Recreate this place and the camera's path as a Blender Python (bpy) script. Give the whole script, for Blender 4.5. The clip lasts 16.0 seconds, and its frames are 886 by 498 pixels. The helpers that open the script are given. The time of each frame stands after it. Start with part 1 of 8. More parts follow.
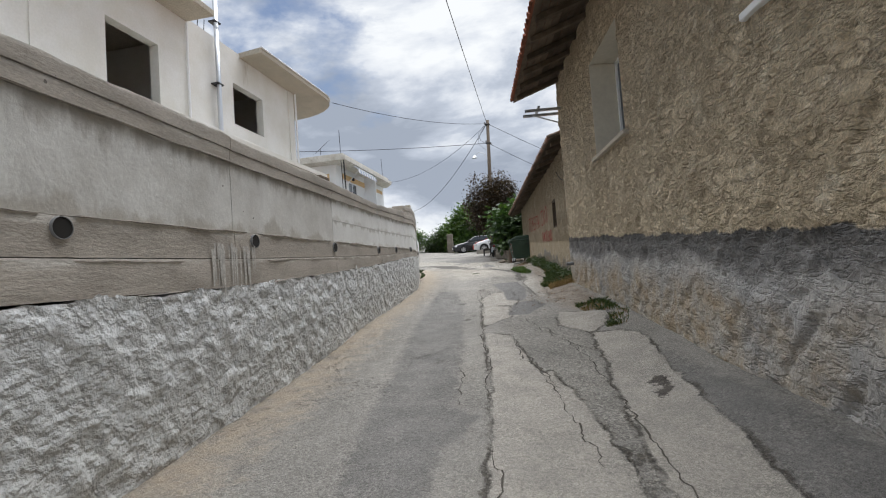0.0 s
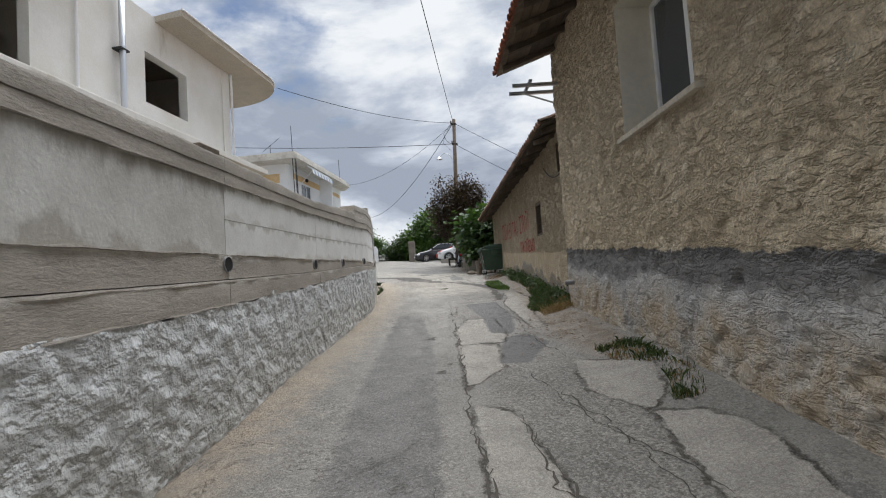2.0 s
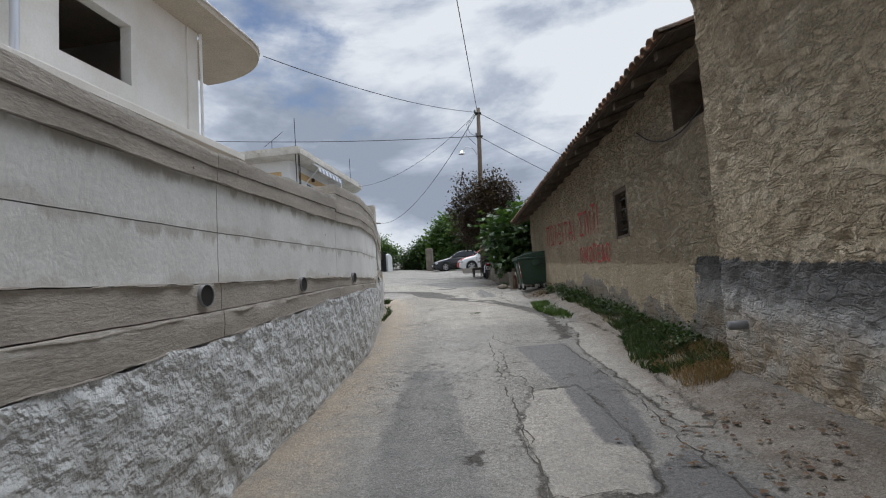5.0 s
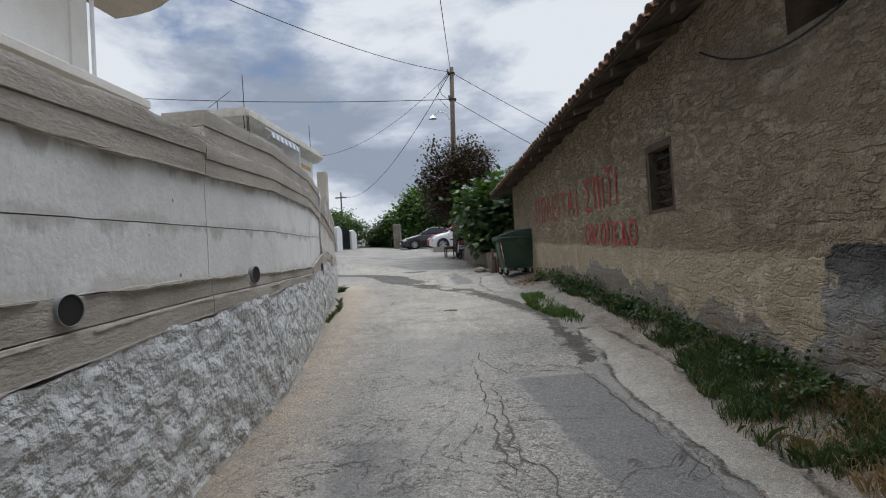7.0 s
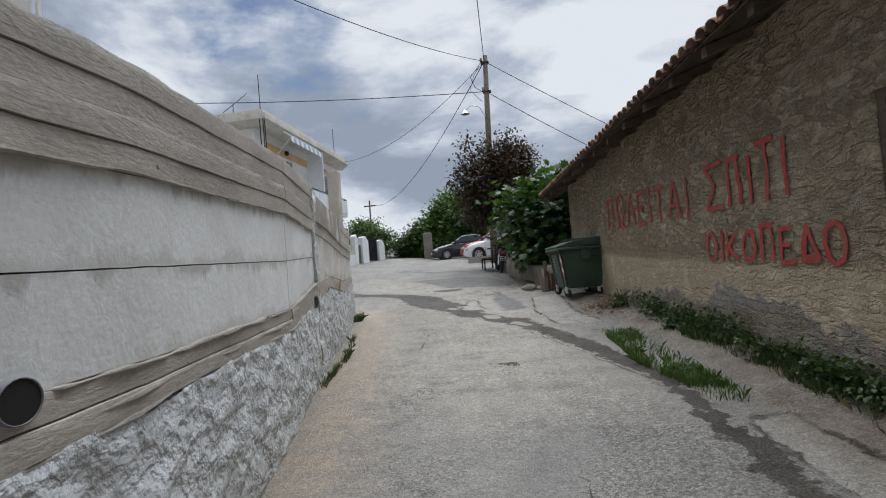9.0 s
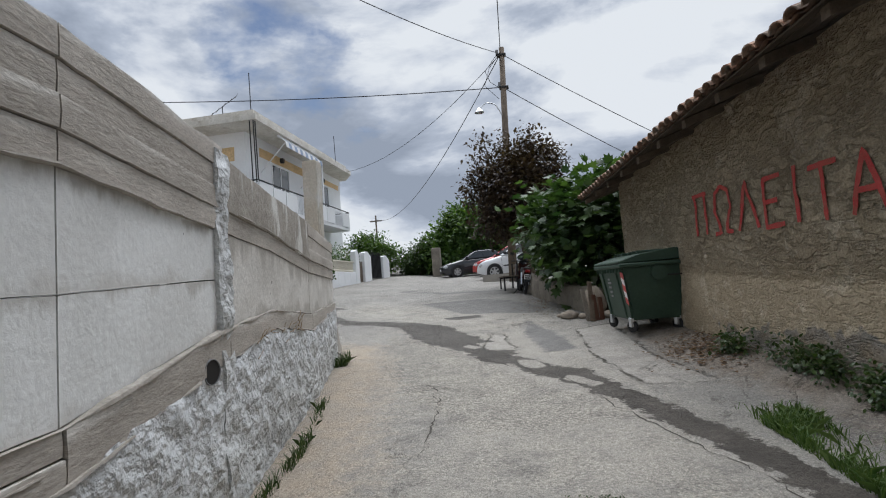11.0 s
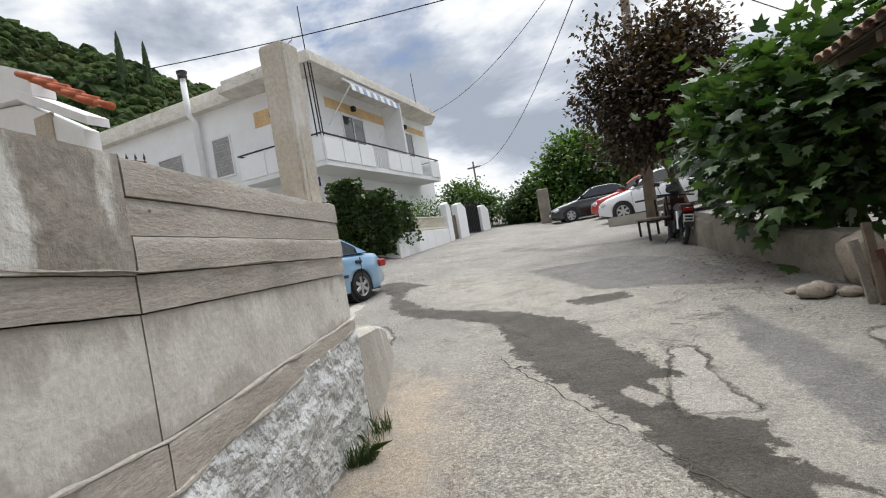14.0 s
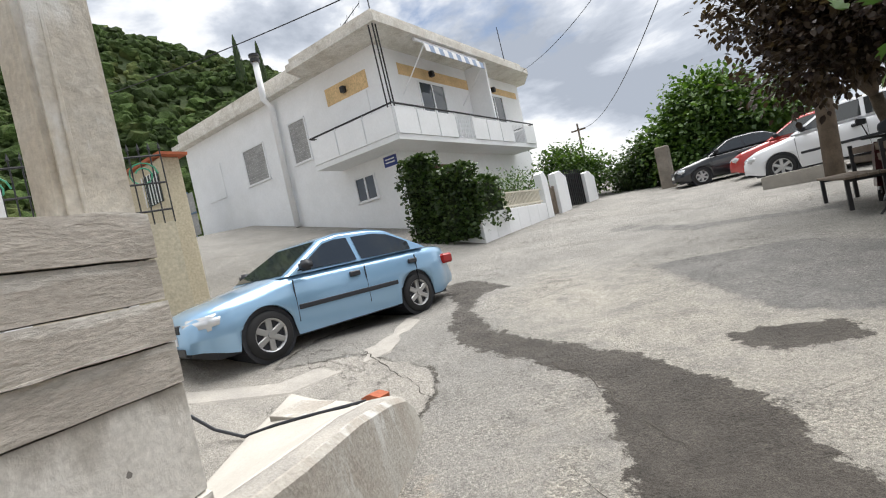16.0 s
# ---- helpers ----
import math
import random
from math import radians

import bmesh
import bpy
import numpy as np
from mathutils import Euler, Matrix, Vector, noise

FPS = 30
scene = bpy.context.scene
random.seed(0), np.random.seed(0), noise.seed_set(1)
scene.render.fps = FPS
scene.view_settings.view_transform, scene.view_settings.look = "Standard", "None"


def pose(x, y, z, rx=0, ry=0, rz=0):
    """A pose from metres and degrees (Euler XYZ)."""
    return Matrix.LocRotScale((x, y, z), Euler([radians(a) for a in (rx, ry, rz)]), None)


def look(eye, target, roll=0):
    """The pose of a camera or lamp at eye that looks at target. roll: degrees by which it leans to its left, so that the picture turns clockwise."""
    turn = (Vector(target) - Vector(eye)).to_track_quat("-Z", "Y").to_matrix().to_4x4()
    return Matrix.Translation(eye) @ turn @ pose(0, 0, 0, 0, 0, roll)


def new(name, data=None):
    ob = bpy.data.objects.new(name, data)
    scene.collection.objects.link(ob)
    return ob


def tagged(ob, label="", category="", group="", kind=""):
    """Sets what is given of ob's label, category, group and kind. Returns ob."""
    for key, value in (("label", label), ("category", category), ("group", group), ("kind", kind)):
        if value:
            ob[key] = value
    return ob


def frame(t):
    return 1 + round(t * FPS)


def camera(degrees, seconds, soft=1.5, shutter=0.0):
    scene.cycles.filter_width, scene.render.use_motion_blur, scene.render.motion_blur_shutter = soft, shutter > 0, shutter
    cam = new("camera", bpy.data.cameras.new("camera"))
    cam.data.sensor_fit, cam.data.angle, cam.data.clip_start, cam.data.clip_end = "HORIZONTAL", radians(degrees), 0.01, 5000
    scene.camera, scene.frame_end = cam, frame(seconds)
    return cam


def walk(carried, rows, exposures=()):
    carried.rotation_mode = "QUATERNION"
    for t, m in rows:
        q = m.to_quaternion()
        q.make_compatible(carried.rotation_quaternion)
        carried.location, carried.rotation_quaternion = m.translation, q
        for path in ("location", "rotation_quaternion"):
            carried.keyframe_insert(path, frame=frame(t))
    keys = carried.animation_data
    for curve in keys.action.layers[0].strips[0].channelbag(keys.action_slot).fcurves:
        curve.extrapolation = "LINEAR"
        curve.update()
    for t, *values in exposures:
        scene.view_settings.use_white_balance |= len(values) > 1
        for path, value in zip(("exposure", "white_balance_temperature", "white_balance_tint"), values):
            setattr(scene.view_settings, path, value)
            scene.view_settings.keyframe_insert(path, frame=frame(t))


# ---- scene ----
cam = camera(84.0, 16.0, 1.1)
METRES, EYE, TILT, LEAN, TURN = 22.1, 1.5, 0.0, 0.0, 11.2
ROWS = [
    (0.0, 0.0, 0.0, 0.0, 0.2, 2.76, 4.13),
    (0.5, 0.0001, 0.031, 0.0026, -1.38, 3.09, 3.94),
    (1.0, 0.0003, 0.0633, 0.0059, -3.76, 2.17, 3.58),
    (1.5, 0.0015, 0.0929, 0.0093, -3.67, 3.15, 3.24),
    (2.0, -0.0006, 0.1256, 0.0114, -4.36, 3.26, 3.84),
    (2.5, -0.0017, 0.1566, 0.0126, -4.46, 3.64, 4.21),
    (3.0, -0.0033, 0.1879, 0.0152, -3.34, 4.18, 4.22),
    (3.5, -0.0036, 0.2192, 0.0188, -3.23, 4.2, 4.08),
    (3.7, -0.0032, 0.2318, 0.0182, -2.75, 4.32, 3.85),
    (5.8, 0.0048, 0.3632, 0.03, -2.35, 4.15, 3.5),
    (6.0, 0.0058, 0.3739, 0.0313, -3.5, 3.79, 3.38),
    (6.5, 0.0107, 0.4062, 0.0334, -5.13, 2.34, 3.17),
    (7.0, 0.0105, 0.4364, 0.0339, -5.88, 1.25, 3.41),
    (7.5, 0.0126, 0.4667, 0.0354, -6.34, 0.45, 4.37),
    (8.0, 0.0123, 0.4972, 0.0393, -4.46, 0.88, 4.76),
    (8.5, 0.0107, 0.5277, 0.0437, -3.93, 1.23, 4.74),
    (9.0, 0.0132, 0.5604, 0.0457, -2.24, 2.3, 4.36),
    (9.2, 0.0136, 0.5735, 0.0467, -1.87, 2.65, 4.47),
    (11.3, 0.0143, 0.706, 0.0527, -1.02, 4.38, 4.25),
    (11.5, 0.015, 0.7185, 0.0544, -0.18, 4.16, 4.39),
    (12.0, 0.013, 0.7432, 0.0551, 0.76, 3.45, 4.91),
    (12.5, 0.0125, 0.7784, 0.0585, 3.24, 2.49, 6.15),
    (13.0, 0.0139, 0.8073, 0.0618, 6.55, 1.03, 7.96),
    (13.5, 0.0136, 0.8412, 0.064, 8.38, 0.23, 8.28),
    (14.0, 0.0155, 0.8732, 0.0657, 11.44, -0.36, 9.59),
    (14.5, 0.013, 0.9042, 0.066, 14.69, -0.34, 10.95),
    (15.0, 0.0138, 0.9351, 0.0674, 16.97, -0.78, 11.58),
    (15.5, 0.0143, 0.9654, 0.0708, 20.62, -1.12, 12.28),
    (16.0, 0.0111, 0.9948, 0.0741, 24.09, -1.12, 12.45),
]
walk(cam, [(t, pose(0, 0, EYE, TILT, LEAN, TURN) @ pose(METRES * x, METRES * y, METRES * z, 90 + pitch, roll, yaw)) for t, x, y, z, yaw, pitch, roll in ROWS],
     [(0.0, 0.24, 6200, 10), (2.0, 0.14, 6150, 10), (3.5, 0.04, 6050, 10), (6.0, -0.08, 5950, 10), (9.0, -0.08, 5950, 10), (12.0, 0.0, 6050, 10), (13.5, 0.24, 6250, 10), (16.0, 0.50, 6400, 10)])

# ---- world, sun ----
SUN_EL, SUN_AZ = radians(72), radians(-4)      # azimuth measured from +y towards +x
world = bpy.data.worlds.new("sky")
scene.world = world
world.use_nodes = True


def node(nt, kind, **sets):
    n = nt.nodes.new(kind)
    for k, v in sets.items():
        if k in n.inputs:
            n.inputs[k].default_value = v
        else:
            setattr(n, k, v)
    return n


def ramp(nt, source, *stops):
    r = nt.nodes.new("ShaderNodeValToRGB")
    e = r.color_ramp.elements
    while len(e) < len(stops):
        e.new(0.5)
    for el, (p, c) in zip(e, stops):
        el.position = p
        el.color = c if len(c) == 4 else (*c, 1)
    nt.links.new(source, r.inputs[0])
    return r.outputs[0]


def mix(nt, fac, a, b, kind="MIX"):
    m = nt.nodes.new("ShaderNodeMix")
    m.data_type, m.blend_type = "RGBA", kind
    for sock, v in ((m.inputs[0], fac), (m.inputs[6], a), (m.inputs[7], b)):
        if isinstance(v, (int, float)):
            sock.default_value = v
        elif isinstance(v, tuple):
            sock.default_value = (*v, 1)
        else:
            nt.links.new(v, sock)
    return m.outputs[2]


def math_node(nt, op, a, b=0.0, clamp=False):
    m = nt.nodes.new("ShaderNodeMath")
    m.operation, m.use_clamp = op, clamp
    for sock, v in ((m.inputs[0], a), (m.inputs[1], b)):
        if isinstance(v, (int, float)):
            sock.default_value = v
        else:
            nt.links.new(v, sock)
    return m.outputs[0]


nt = world.node_tree
bg = nt.nodes["Background"]
sky = nt.nodes.new("ShaderNodeTexSky")
sky.sky_type, sky.sun_disc = "NISHITA", False
sky.sun_elevation, sky.sun_rotation = SUN_EL, SUN_AZ
sky.air_density, sky.dust_density = 1.0, 1.5
co = nt.nodes.new("ShaderNodeTexCoord")
mp = node(nt, "ShaderNodeMapping")
mp.inputs["Location"].default_value = (0.35, 0.1, 0.62)
mp.inputs["Scale"].default_value = (1.0, 1.0, 2.1)
nt.links.new(co.outputs["Generated"], mp.inputs[0])
n1 = node(nt, "ShaderNodeTexNoise", Scale=2.3, Detail=9.0, Roughness=0.56, Distortion=0.25)
nt.links.new(mp.outputs[0], n1.inputs["Vector"])
n2 = node(nt, "ShaderNodeTexNoise", Scale=1.9, Detail=10.0, Roughness=0.56, Distortion=0.2)
mp2 = node(nt, "ShaderNodeMapping")
mp2.inputs["Location"].default_value = (3.1, 1.7, 0.4)
mp2.inputs["Scale"].default_value = (1.0, 1.0, 2.4)
nt.links.new(co.outputs["Generated"], mp2.inputs[0])
nt.links.new(mp2.outputs[0], n2.inputs["Vector"])
cover = ramp(nt, n1.outputs[0], (0.34, (0, 0, 0)), (0.43, (1, 1, 1)))
# cumulus stands brighter towards the horizon
height = node(nt, "ShaderNodeSeparateXYZ")
nt.links.new(co.outputs["Generated"], height.inputs[0])
low = ramp(nt, height.outputs[2], (0.03, (0.06, 0.06, 0.06)), (0.17, (0, 0, 0)))
puff = math_node(nt, "ADD", n2.outputs[0], low)
shade = ramp(nt, puff, (0.42, (4.1, 4.5, 5.2)), (0.48, (6.0, 6.4, 7.1)), (0.515, (8.4, 8.6, 8.9)), (0.56, (10.4, 10.4, 10.2)))
tint = mix(nt, 1.0, sky.outputs[0], (1.0, 1.0, 1.0), "MULTIPLY")
nt.links.new(mix(nt, cover, tint, shade), bg.inputs[0])
bg.inputs[1].default_value = 0.08

sun = new("sun", bpy.data.lights.new("sun", "SUN"))
sun.data.energy, sun.data.angle, sun.data.color = 4.3, radians(60), (1.0, 0.98, 0.95)
sd = Vector((math.sin(SUN_AZ) * math.cos(SUN_EL), math.cos(SUN_AZ) * math.cos(SUN_EL), math.sin(SUN_EL)))
sun.matrix_world = look(sd * 60, (0, 0, 0))


# ---- materials ----
def material(name, base, rough=0.85, metal=0.0, var=None, scale=3.0, fine=60.0, bump=0.0, bump_scale=40.0, spec=0.3, rand=0.0, stains=None, grain=0.2, stretch=None, island=0.0):
    """Principled surface: base colour, a second colour var in patches, fine grain, relief, streak-like stains."""
    m = bpy.data.materials.new(name)
    m.use_nodes = True
    t = m.node_tree
    b = t.nodes["Principled BSDF"]
    b.inputs["Roughness"].default_value, b.inputs["Metallic"].default_value = rough, metal
    b.inputs["Specular IOR Level"].default_value = spec
    g = t.nodes.new("ShaderNodeNewGeometry")
    pos = g.outputs["Position"]
    if stretch:
        sx = node(t, "ShaderNodeMapping")
        sx.inputs["Scale"].default_value = stretch
        t.links.new(pos, sx.inputs[0])
        pos = sx.outputs[0]
    var = var or tuple(c * 0.8 for c in base)
    a = node(t, "ShaderNodeTexNoise", Scale=scale, Detail=6.0, Roughness=0.62)
    t.links.new(pos, a.inputs["Vector"])
    col = mix(t, ramp(t, a.outputs[0], (0.36, (0, 0, 0)), (0.64, (1, 1, 1))), base, var)
    f = node(t, "ShaderNodeTexNoise", Scale=fine, Detail=4.0, Roughness=0.6)
    t.links.new(pos, f.inputs["Vector"])
    col = mix(t, 1.0, col, ramp(t, f.outputs[0], (0.3, (1 - grain,) * 3), (0.7, (1 + grain * 0.8,) * 3)), "MULTIPLY")
    if stains:
        colour, st_scale, lo, hi, stretch = stains
        sm = node(t, "ShaderNodeMapping")
        sm.inputs["Scale"].default_value = stretch
        t.links.new(pos, sm.inputs[0])
        s = node(t, "ShaderNodeTexNoise", Scale=st_scale, Detail=7.0, Roughness=0.66)
        t.links.new(sm.outputs[0], s.inputs["Vector"])
        col = mix(t, ramp(t, s.outputs[0], (lo, (0, 0, 0)), (hi, (1, 1, 1))), col, colour)
    if island:
        col = mix(t, 1.0, col, ramp(t, g.outputs["Random Per Island"], (0.0, (1 - island,) * 3), (1.0, (1 + island,) * 3)), "MULTIPLY")
    if rand:
        o = t.nodes.new("ShaderNodeObjectInfo")
        col = mix(t, 1.0, col, ramp(t, o.outputs["Random"], (0.0, (1 - rand,) * 3), (1.0, (1 + rand,) * 3)), "MULTIPLY")
    t.links.new(col, b.inputs["Base Color"])
    if bump:
        bn = node(t, "ShaderNodeTexNoise", Scale=bump_scale, Detail=7.0, Roughness=0.65)
        t.links.new(pos, bn.inputs["Vector"])
        bu = node(t, "ShaderNodeBump", Strength=1.0, Distance=bump)
        t.links.new(bn.outputs[0], bu.inputs["Height"])
        t.links.new(bu.outputs[0], b.inputs["Normal"])
    return m


def plain(name, base, rough=0.5, metal=0.0, spec=0.5, coat=0.0, alpha_glass=False):
    m = bpy.data.materials.new(name)
    m.use_nodes = True
    b = m.node_tree.nodes["Principled BSDF"]
    b.inputs["Base Color"].default_value = (*base, 1)
    b.inputs["Roughness"].default_value, b.inputs["Metallic"].default_value = rough, metal
    b.inputs["Specular IOR Level"].default_value = spec
    b.inputs["Coat Weight"].default_value = coat
    b.inputs["Coat Roughness"].default_value = 0.05
    if alpha_glass:
        b.inputs["Transmission Weight"].default_value = 1.0
        b.inputs["IOR"].default_value = 1.1
    return m


def leaf_material(name, base, var, rough=0.5):
    """Leaves: each piece a little different, some light passing through."""
    m = bpy.data.materials.new(name)
    m.use_nodes = True
    t = m.node_tree
    b = t.nodes["Principled BSDF"]
    b.inputs["Roughness"].default_value = rough
    g = t.nodes.new("ShaderNodeNewGeometry")
    r = g.outputs["Random Per Island"]
    col = mix(t, r, base, var)
    t.links.new(col, b.inputs["Base Color"])
    tr = t.nodes.new("ShaderNodeBsdfTranslucent")
    t.links.new(mix(t, 1.0, col, (1.2, 1.3, 0.6), "MULTIPLY"), tr.inputs[0])
    ms = t.nodes.new("ShaderNodeMixShader")
    ms.inputs[0].default_value = 0.3
    t.links.new(b.outputs[0], ms.inputs[1])
    t.links.new(tr.outputs[0], ms.inputs[2])
    t.links.new(ms.outputs[0], t.nodes["Material Output"].inputs[0])
    return m


def road_material():
    """Concrete lane whose ground layers (sand, asphalt, tar, gravel, pale slabs, water, earth) come from masks stored on the mesh."""
    m = bpy.data.materials.new("village_lane")
    m.use_nodes = True
    t = m.node_tree
    b = t.nodes["Principled BSDF"]
    b.inputs["Specular IOR Level"].default_value = 0.25
    pos = t.nodes.new("ShaderNodeNewGeometry").outputs["Position"]

    def tex(scale, detail=6.0, rough=0.62, warp=0.0):
        n = node(t, "ShaderNodeTexNoise", Scale=scale, Detail=detail, Roughness=rough, Distortion=warp)
        t.links.new(pos, n.inputs["Vector"])
        return n.outputs[0]
    big, mid, edge, fine, grit = tex(0.8), tex(3.2), tex(5.5, 8.0, 0.72), tex(38.0, 5.0, 0.7), tex(140.0, 3.0, 0.7)

    def raw_mask(name, rag):
        a = t.nodes.new("ShaderNodeAttribute")
        a.attribute_name = name
        return math_node(t, "ADD", a.outputs["Fac"], math_node(t, "MULTIPLY", math_node(t, "SUBTRACT", edge, 0.5), rag))

    def mask(name, soft, rag):
        return ramp(t, raw_mask(name, rag), (0.5 - soft, (0, 0, 0)), (0.5 + soft, (1, 1, 1)))

    def two(src, lo, hi, a, b2):
        return mix(t, ramp(t, src, (lo, (0, 0, 0)), (hi, (1, 1, 1))), a, b2)
    # stones of the worn concrete, one to two centimetres across
    stones = node(t, "ShaderNodeTexVoronoi", Scale=62.0)
    t.links.new(pos, stones.inputs["Vector"])
    pick = t.nodes.new("ShaderNodeSeparateColor")
    t.links.new(stones.outputs["Color"], pick.inputs[0])
    stone_tone = ramp(t, pick.outputs[0], (0.0, (0.55, 0.54, 0.53)), (0.5, (0.92, 0.92, 0.91)), (1.0, (1.42, 1.40, 1.36)))
    stone_dome = math_node(t, "SUBTRACT", 1.0, math_node(t, "MULTIPLY", stones.outputs["Distance"], 1.3))
    gravel = mask("gravel", 0.15, 1.4)
    tar = mask("tar", 0.08, 0.5)
    worn = ramp(t, math_node(t, "ADD", math_node(t, "MULTIPLY", tex(1.3, 7.0, 0.7), 0.8), math_node(t, "MULTIPLY", gravel, 0.25)), (0.34, (0.12, 0.12, 0.12)), (0.55, (0.85, 0.85, 0.85)))
    worn = math_node(t, "MULTIPLY", worn, math_node(t, "SUBTRACT", 1.0, tar))
    col = two(big, 0.38, 0.62, (0.295, 0.28, 0.255), (0.235, 0.225, 0.207))
    col = mix(t, mask("pale", 0.3, 1.6), col, two(mid, 0.36, 0.64, (0.365, 0.34, 0.297), (0.295, 0.277, 0.246)))
    col = mix(t, ramp(t, mid, (0.56, (0, 0, 0)), (0.7, (0.6, 0.6, 0.6))), col, (0.21, 0.20, 0.185))
    asph_and_shade = two(mid, 0.35, 0.65, (0.165, 0.16, 0.152), (0.215, 0.207, 0.195))
    slab = two(mid, 0.4, 0.62, (0.375, 0.35, 0.312), (0.31, 0.292, 0.262))
    sand = two(mid, 0.38, 0.66, (0.40, 0.335, 0.26), (0.355, 0.315, 0.262))
    earth = two(mid, 0.4, 0.62, (0.22, 0.185, 0.15), (0.31, 0.275, 0.235))
    wet = two(mid, 0.35, 0.68, (0.062, 0.055, 0.047), (0.105, 0.093, 0.08))
    col = mix(t, mask("asphalt_and_shade", 0.10, 0.9), col, asph_and_shade)
    sm = mask("slab", 0.05, 0.9)
    col = mix(t, sm, col, slab)
    col = mix(t, tar, col, two(fine, 0.3, 0.7, (0.155, 0.151, 0.146), (0.185, 0.18, 0.174)))
    col = mix(t, mask("earth", 0.22, 1.3), col, earth)
    sd2 = mask("sand", 0.28, 1.5)
    col = mix(t, sd2, col, sand)
    worn = math_node(t, "MULTIPLY", worn, math_node(t, "SUBTRACT", 1.0, math_node(t, "MULTIPLY", sd2, 0.7)))
    worn = math_node(t, "MULTIPLY", worn, math_node(t, "SUBTRACT", 1.0, math_node(t, "MULTIPLY", sm, 0.45)))
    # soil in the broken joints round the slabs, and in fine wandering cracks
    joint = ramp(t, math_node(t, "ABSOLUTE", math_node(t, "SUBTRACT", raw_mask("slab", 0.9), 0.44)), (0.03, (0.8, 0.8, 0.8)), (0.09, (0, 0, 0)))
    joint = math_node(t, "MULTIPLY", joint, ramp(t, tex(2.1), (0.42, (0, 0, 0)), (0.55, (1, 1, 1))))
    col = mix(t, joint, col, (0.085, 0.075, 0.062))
    vein = ramp(t, math_node(t, "ABSOLUTE", math_node(t, "SUBTRACT", tex(0.9, 7.0, 0.6, 0.9), 0.5)), (0.0, (0.75, 0.75, 0.75)), (0.006, (0, 0, 0)))
    vein = math_node(t, "MULTIPLY", vein, ramp(t, tex(0.5), (0.5, (0, 0, 0)), (0.6, (1, 1, 1))))
    col = mix(t, vein, col, (0.09, 0.08, 0.068))
    dry = mask("dry", 0.06, 0.8)
    wm = math_node(t, "MULTIPLY", mask("wet", 0.03, 1.3), math_node(t, "SUBTRACT", 1.0, dry))
    col = mix(t, wm, col, wet)
    col = mix(t, worn, col, mix(t, 1.0, col, stone_tone, "MULTIPLY"))
    col = mix(t, 1.0, col, ramp(t, fine, (0.3, (0.80, 0.80, 0.80)), (0.68, (1.30, 1.30, 1.30))), "MULTIPLY")
    col = mix(t, 1.0, col, ramp(t, grit, (0.36, (0.62, 0.62, 0.62)), (0.62, (1.32, 1.32, 1.32))), "MULTIPLY")
    t.links.new(col, b.inputs["Base Color"])
    t.links.new(ramp(t, wm, (0, (0.92, 0.92, 0.92)), (1, (0.62, 0.62, 0.62))), b.inputs["Roughness"])
    hgt = math_node(t, "ADD", math_node(t, "MULTIPLY", fine, 0.5), math_node(t, "MULTIPLY", grit, 0.2))
    hgt = math_node(t, "ADD", hgt, math_node(t, "MULTIPLY", edge, 1.1))
    hgt = math_node(t, "ADD", hgt, math_node(t, "MULTIPLY", math_node(t, "MULTIPLY", stone_dome, worn), 0.28))
    hgt = math_node(t, "ADD", hgt, math_node(t, "MULTIPLY", sm, 0.35))
    hgt = math_node(t, "SUBTRACT", hgt, math_node(t, "MULTIPLY", math_node(t, "MAXIMUM", joint, vein), 0.4))
    bu = node(t, "ShaderNodeBump", Strength=1.0, Distance=0.05)
    t.links.new(hgt, bu.inputs["Height"])
    t.links.new(bu.outputs[0], b.inputs["Normal"])
    return m


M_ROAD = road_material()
M_SLAB = material("pale_concrete", (0.43, 0.40, 0.355), 0.9, var=(0.33, 0.31, 0.28), scale=2.3, fine=80, bump=0.012, bump_scale=60)
M_CRACK = material("crack_dirt", (0.07, 0.062, 0.052), 0.95, scale=9, fine=80)
M_DIRT = material("dry_earth", (0.27, 0.22, 0.17), 0.95, var=(0.20, 0.165, 0.125), scale=3, fine=90, bump=0.02, bump_scale=60)

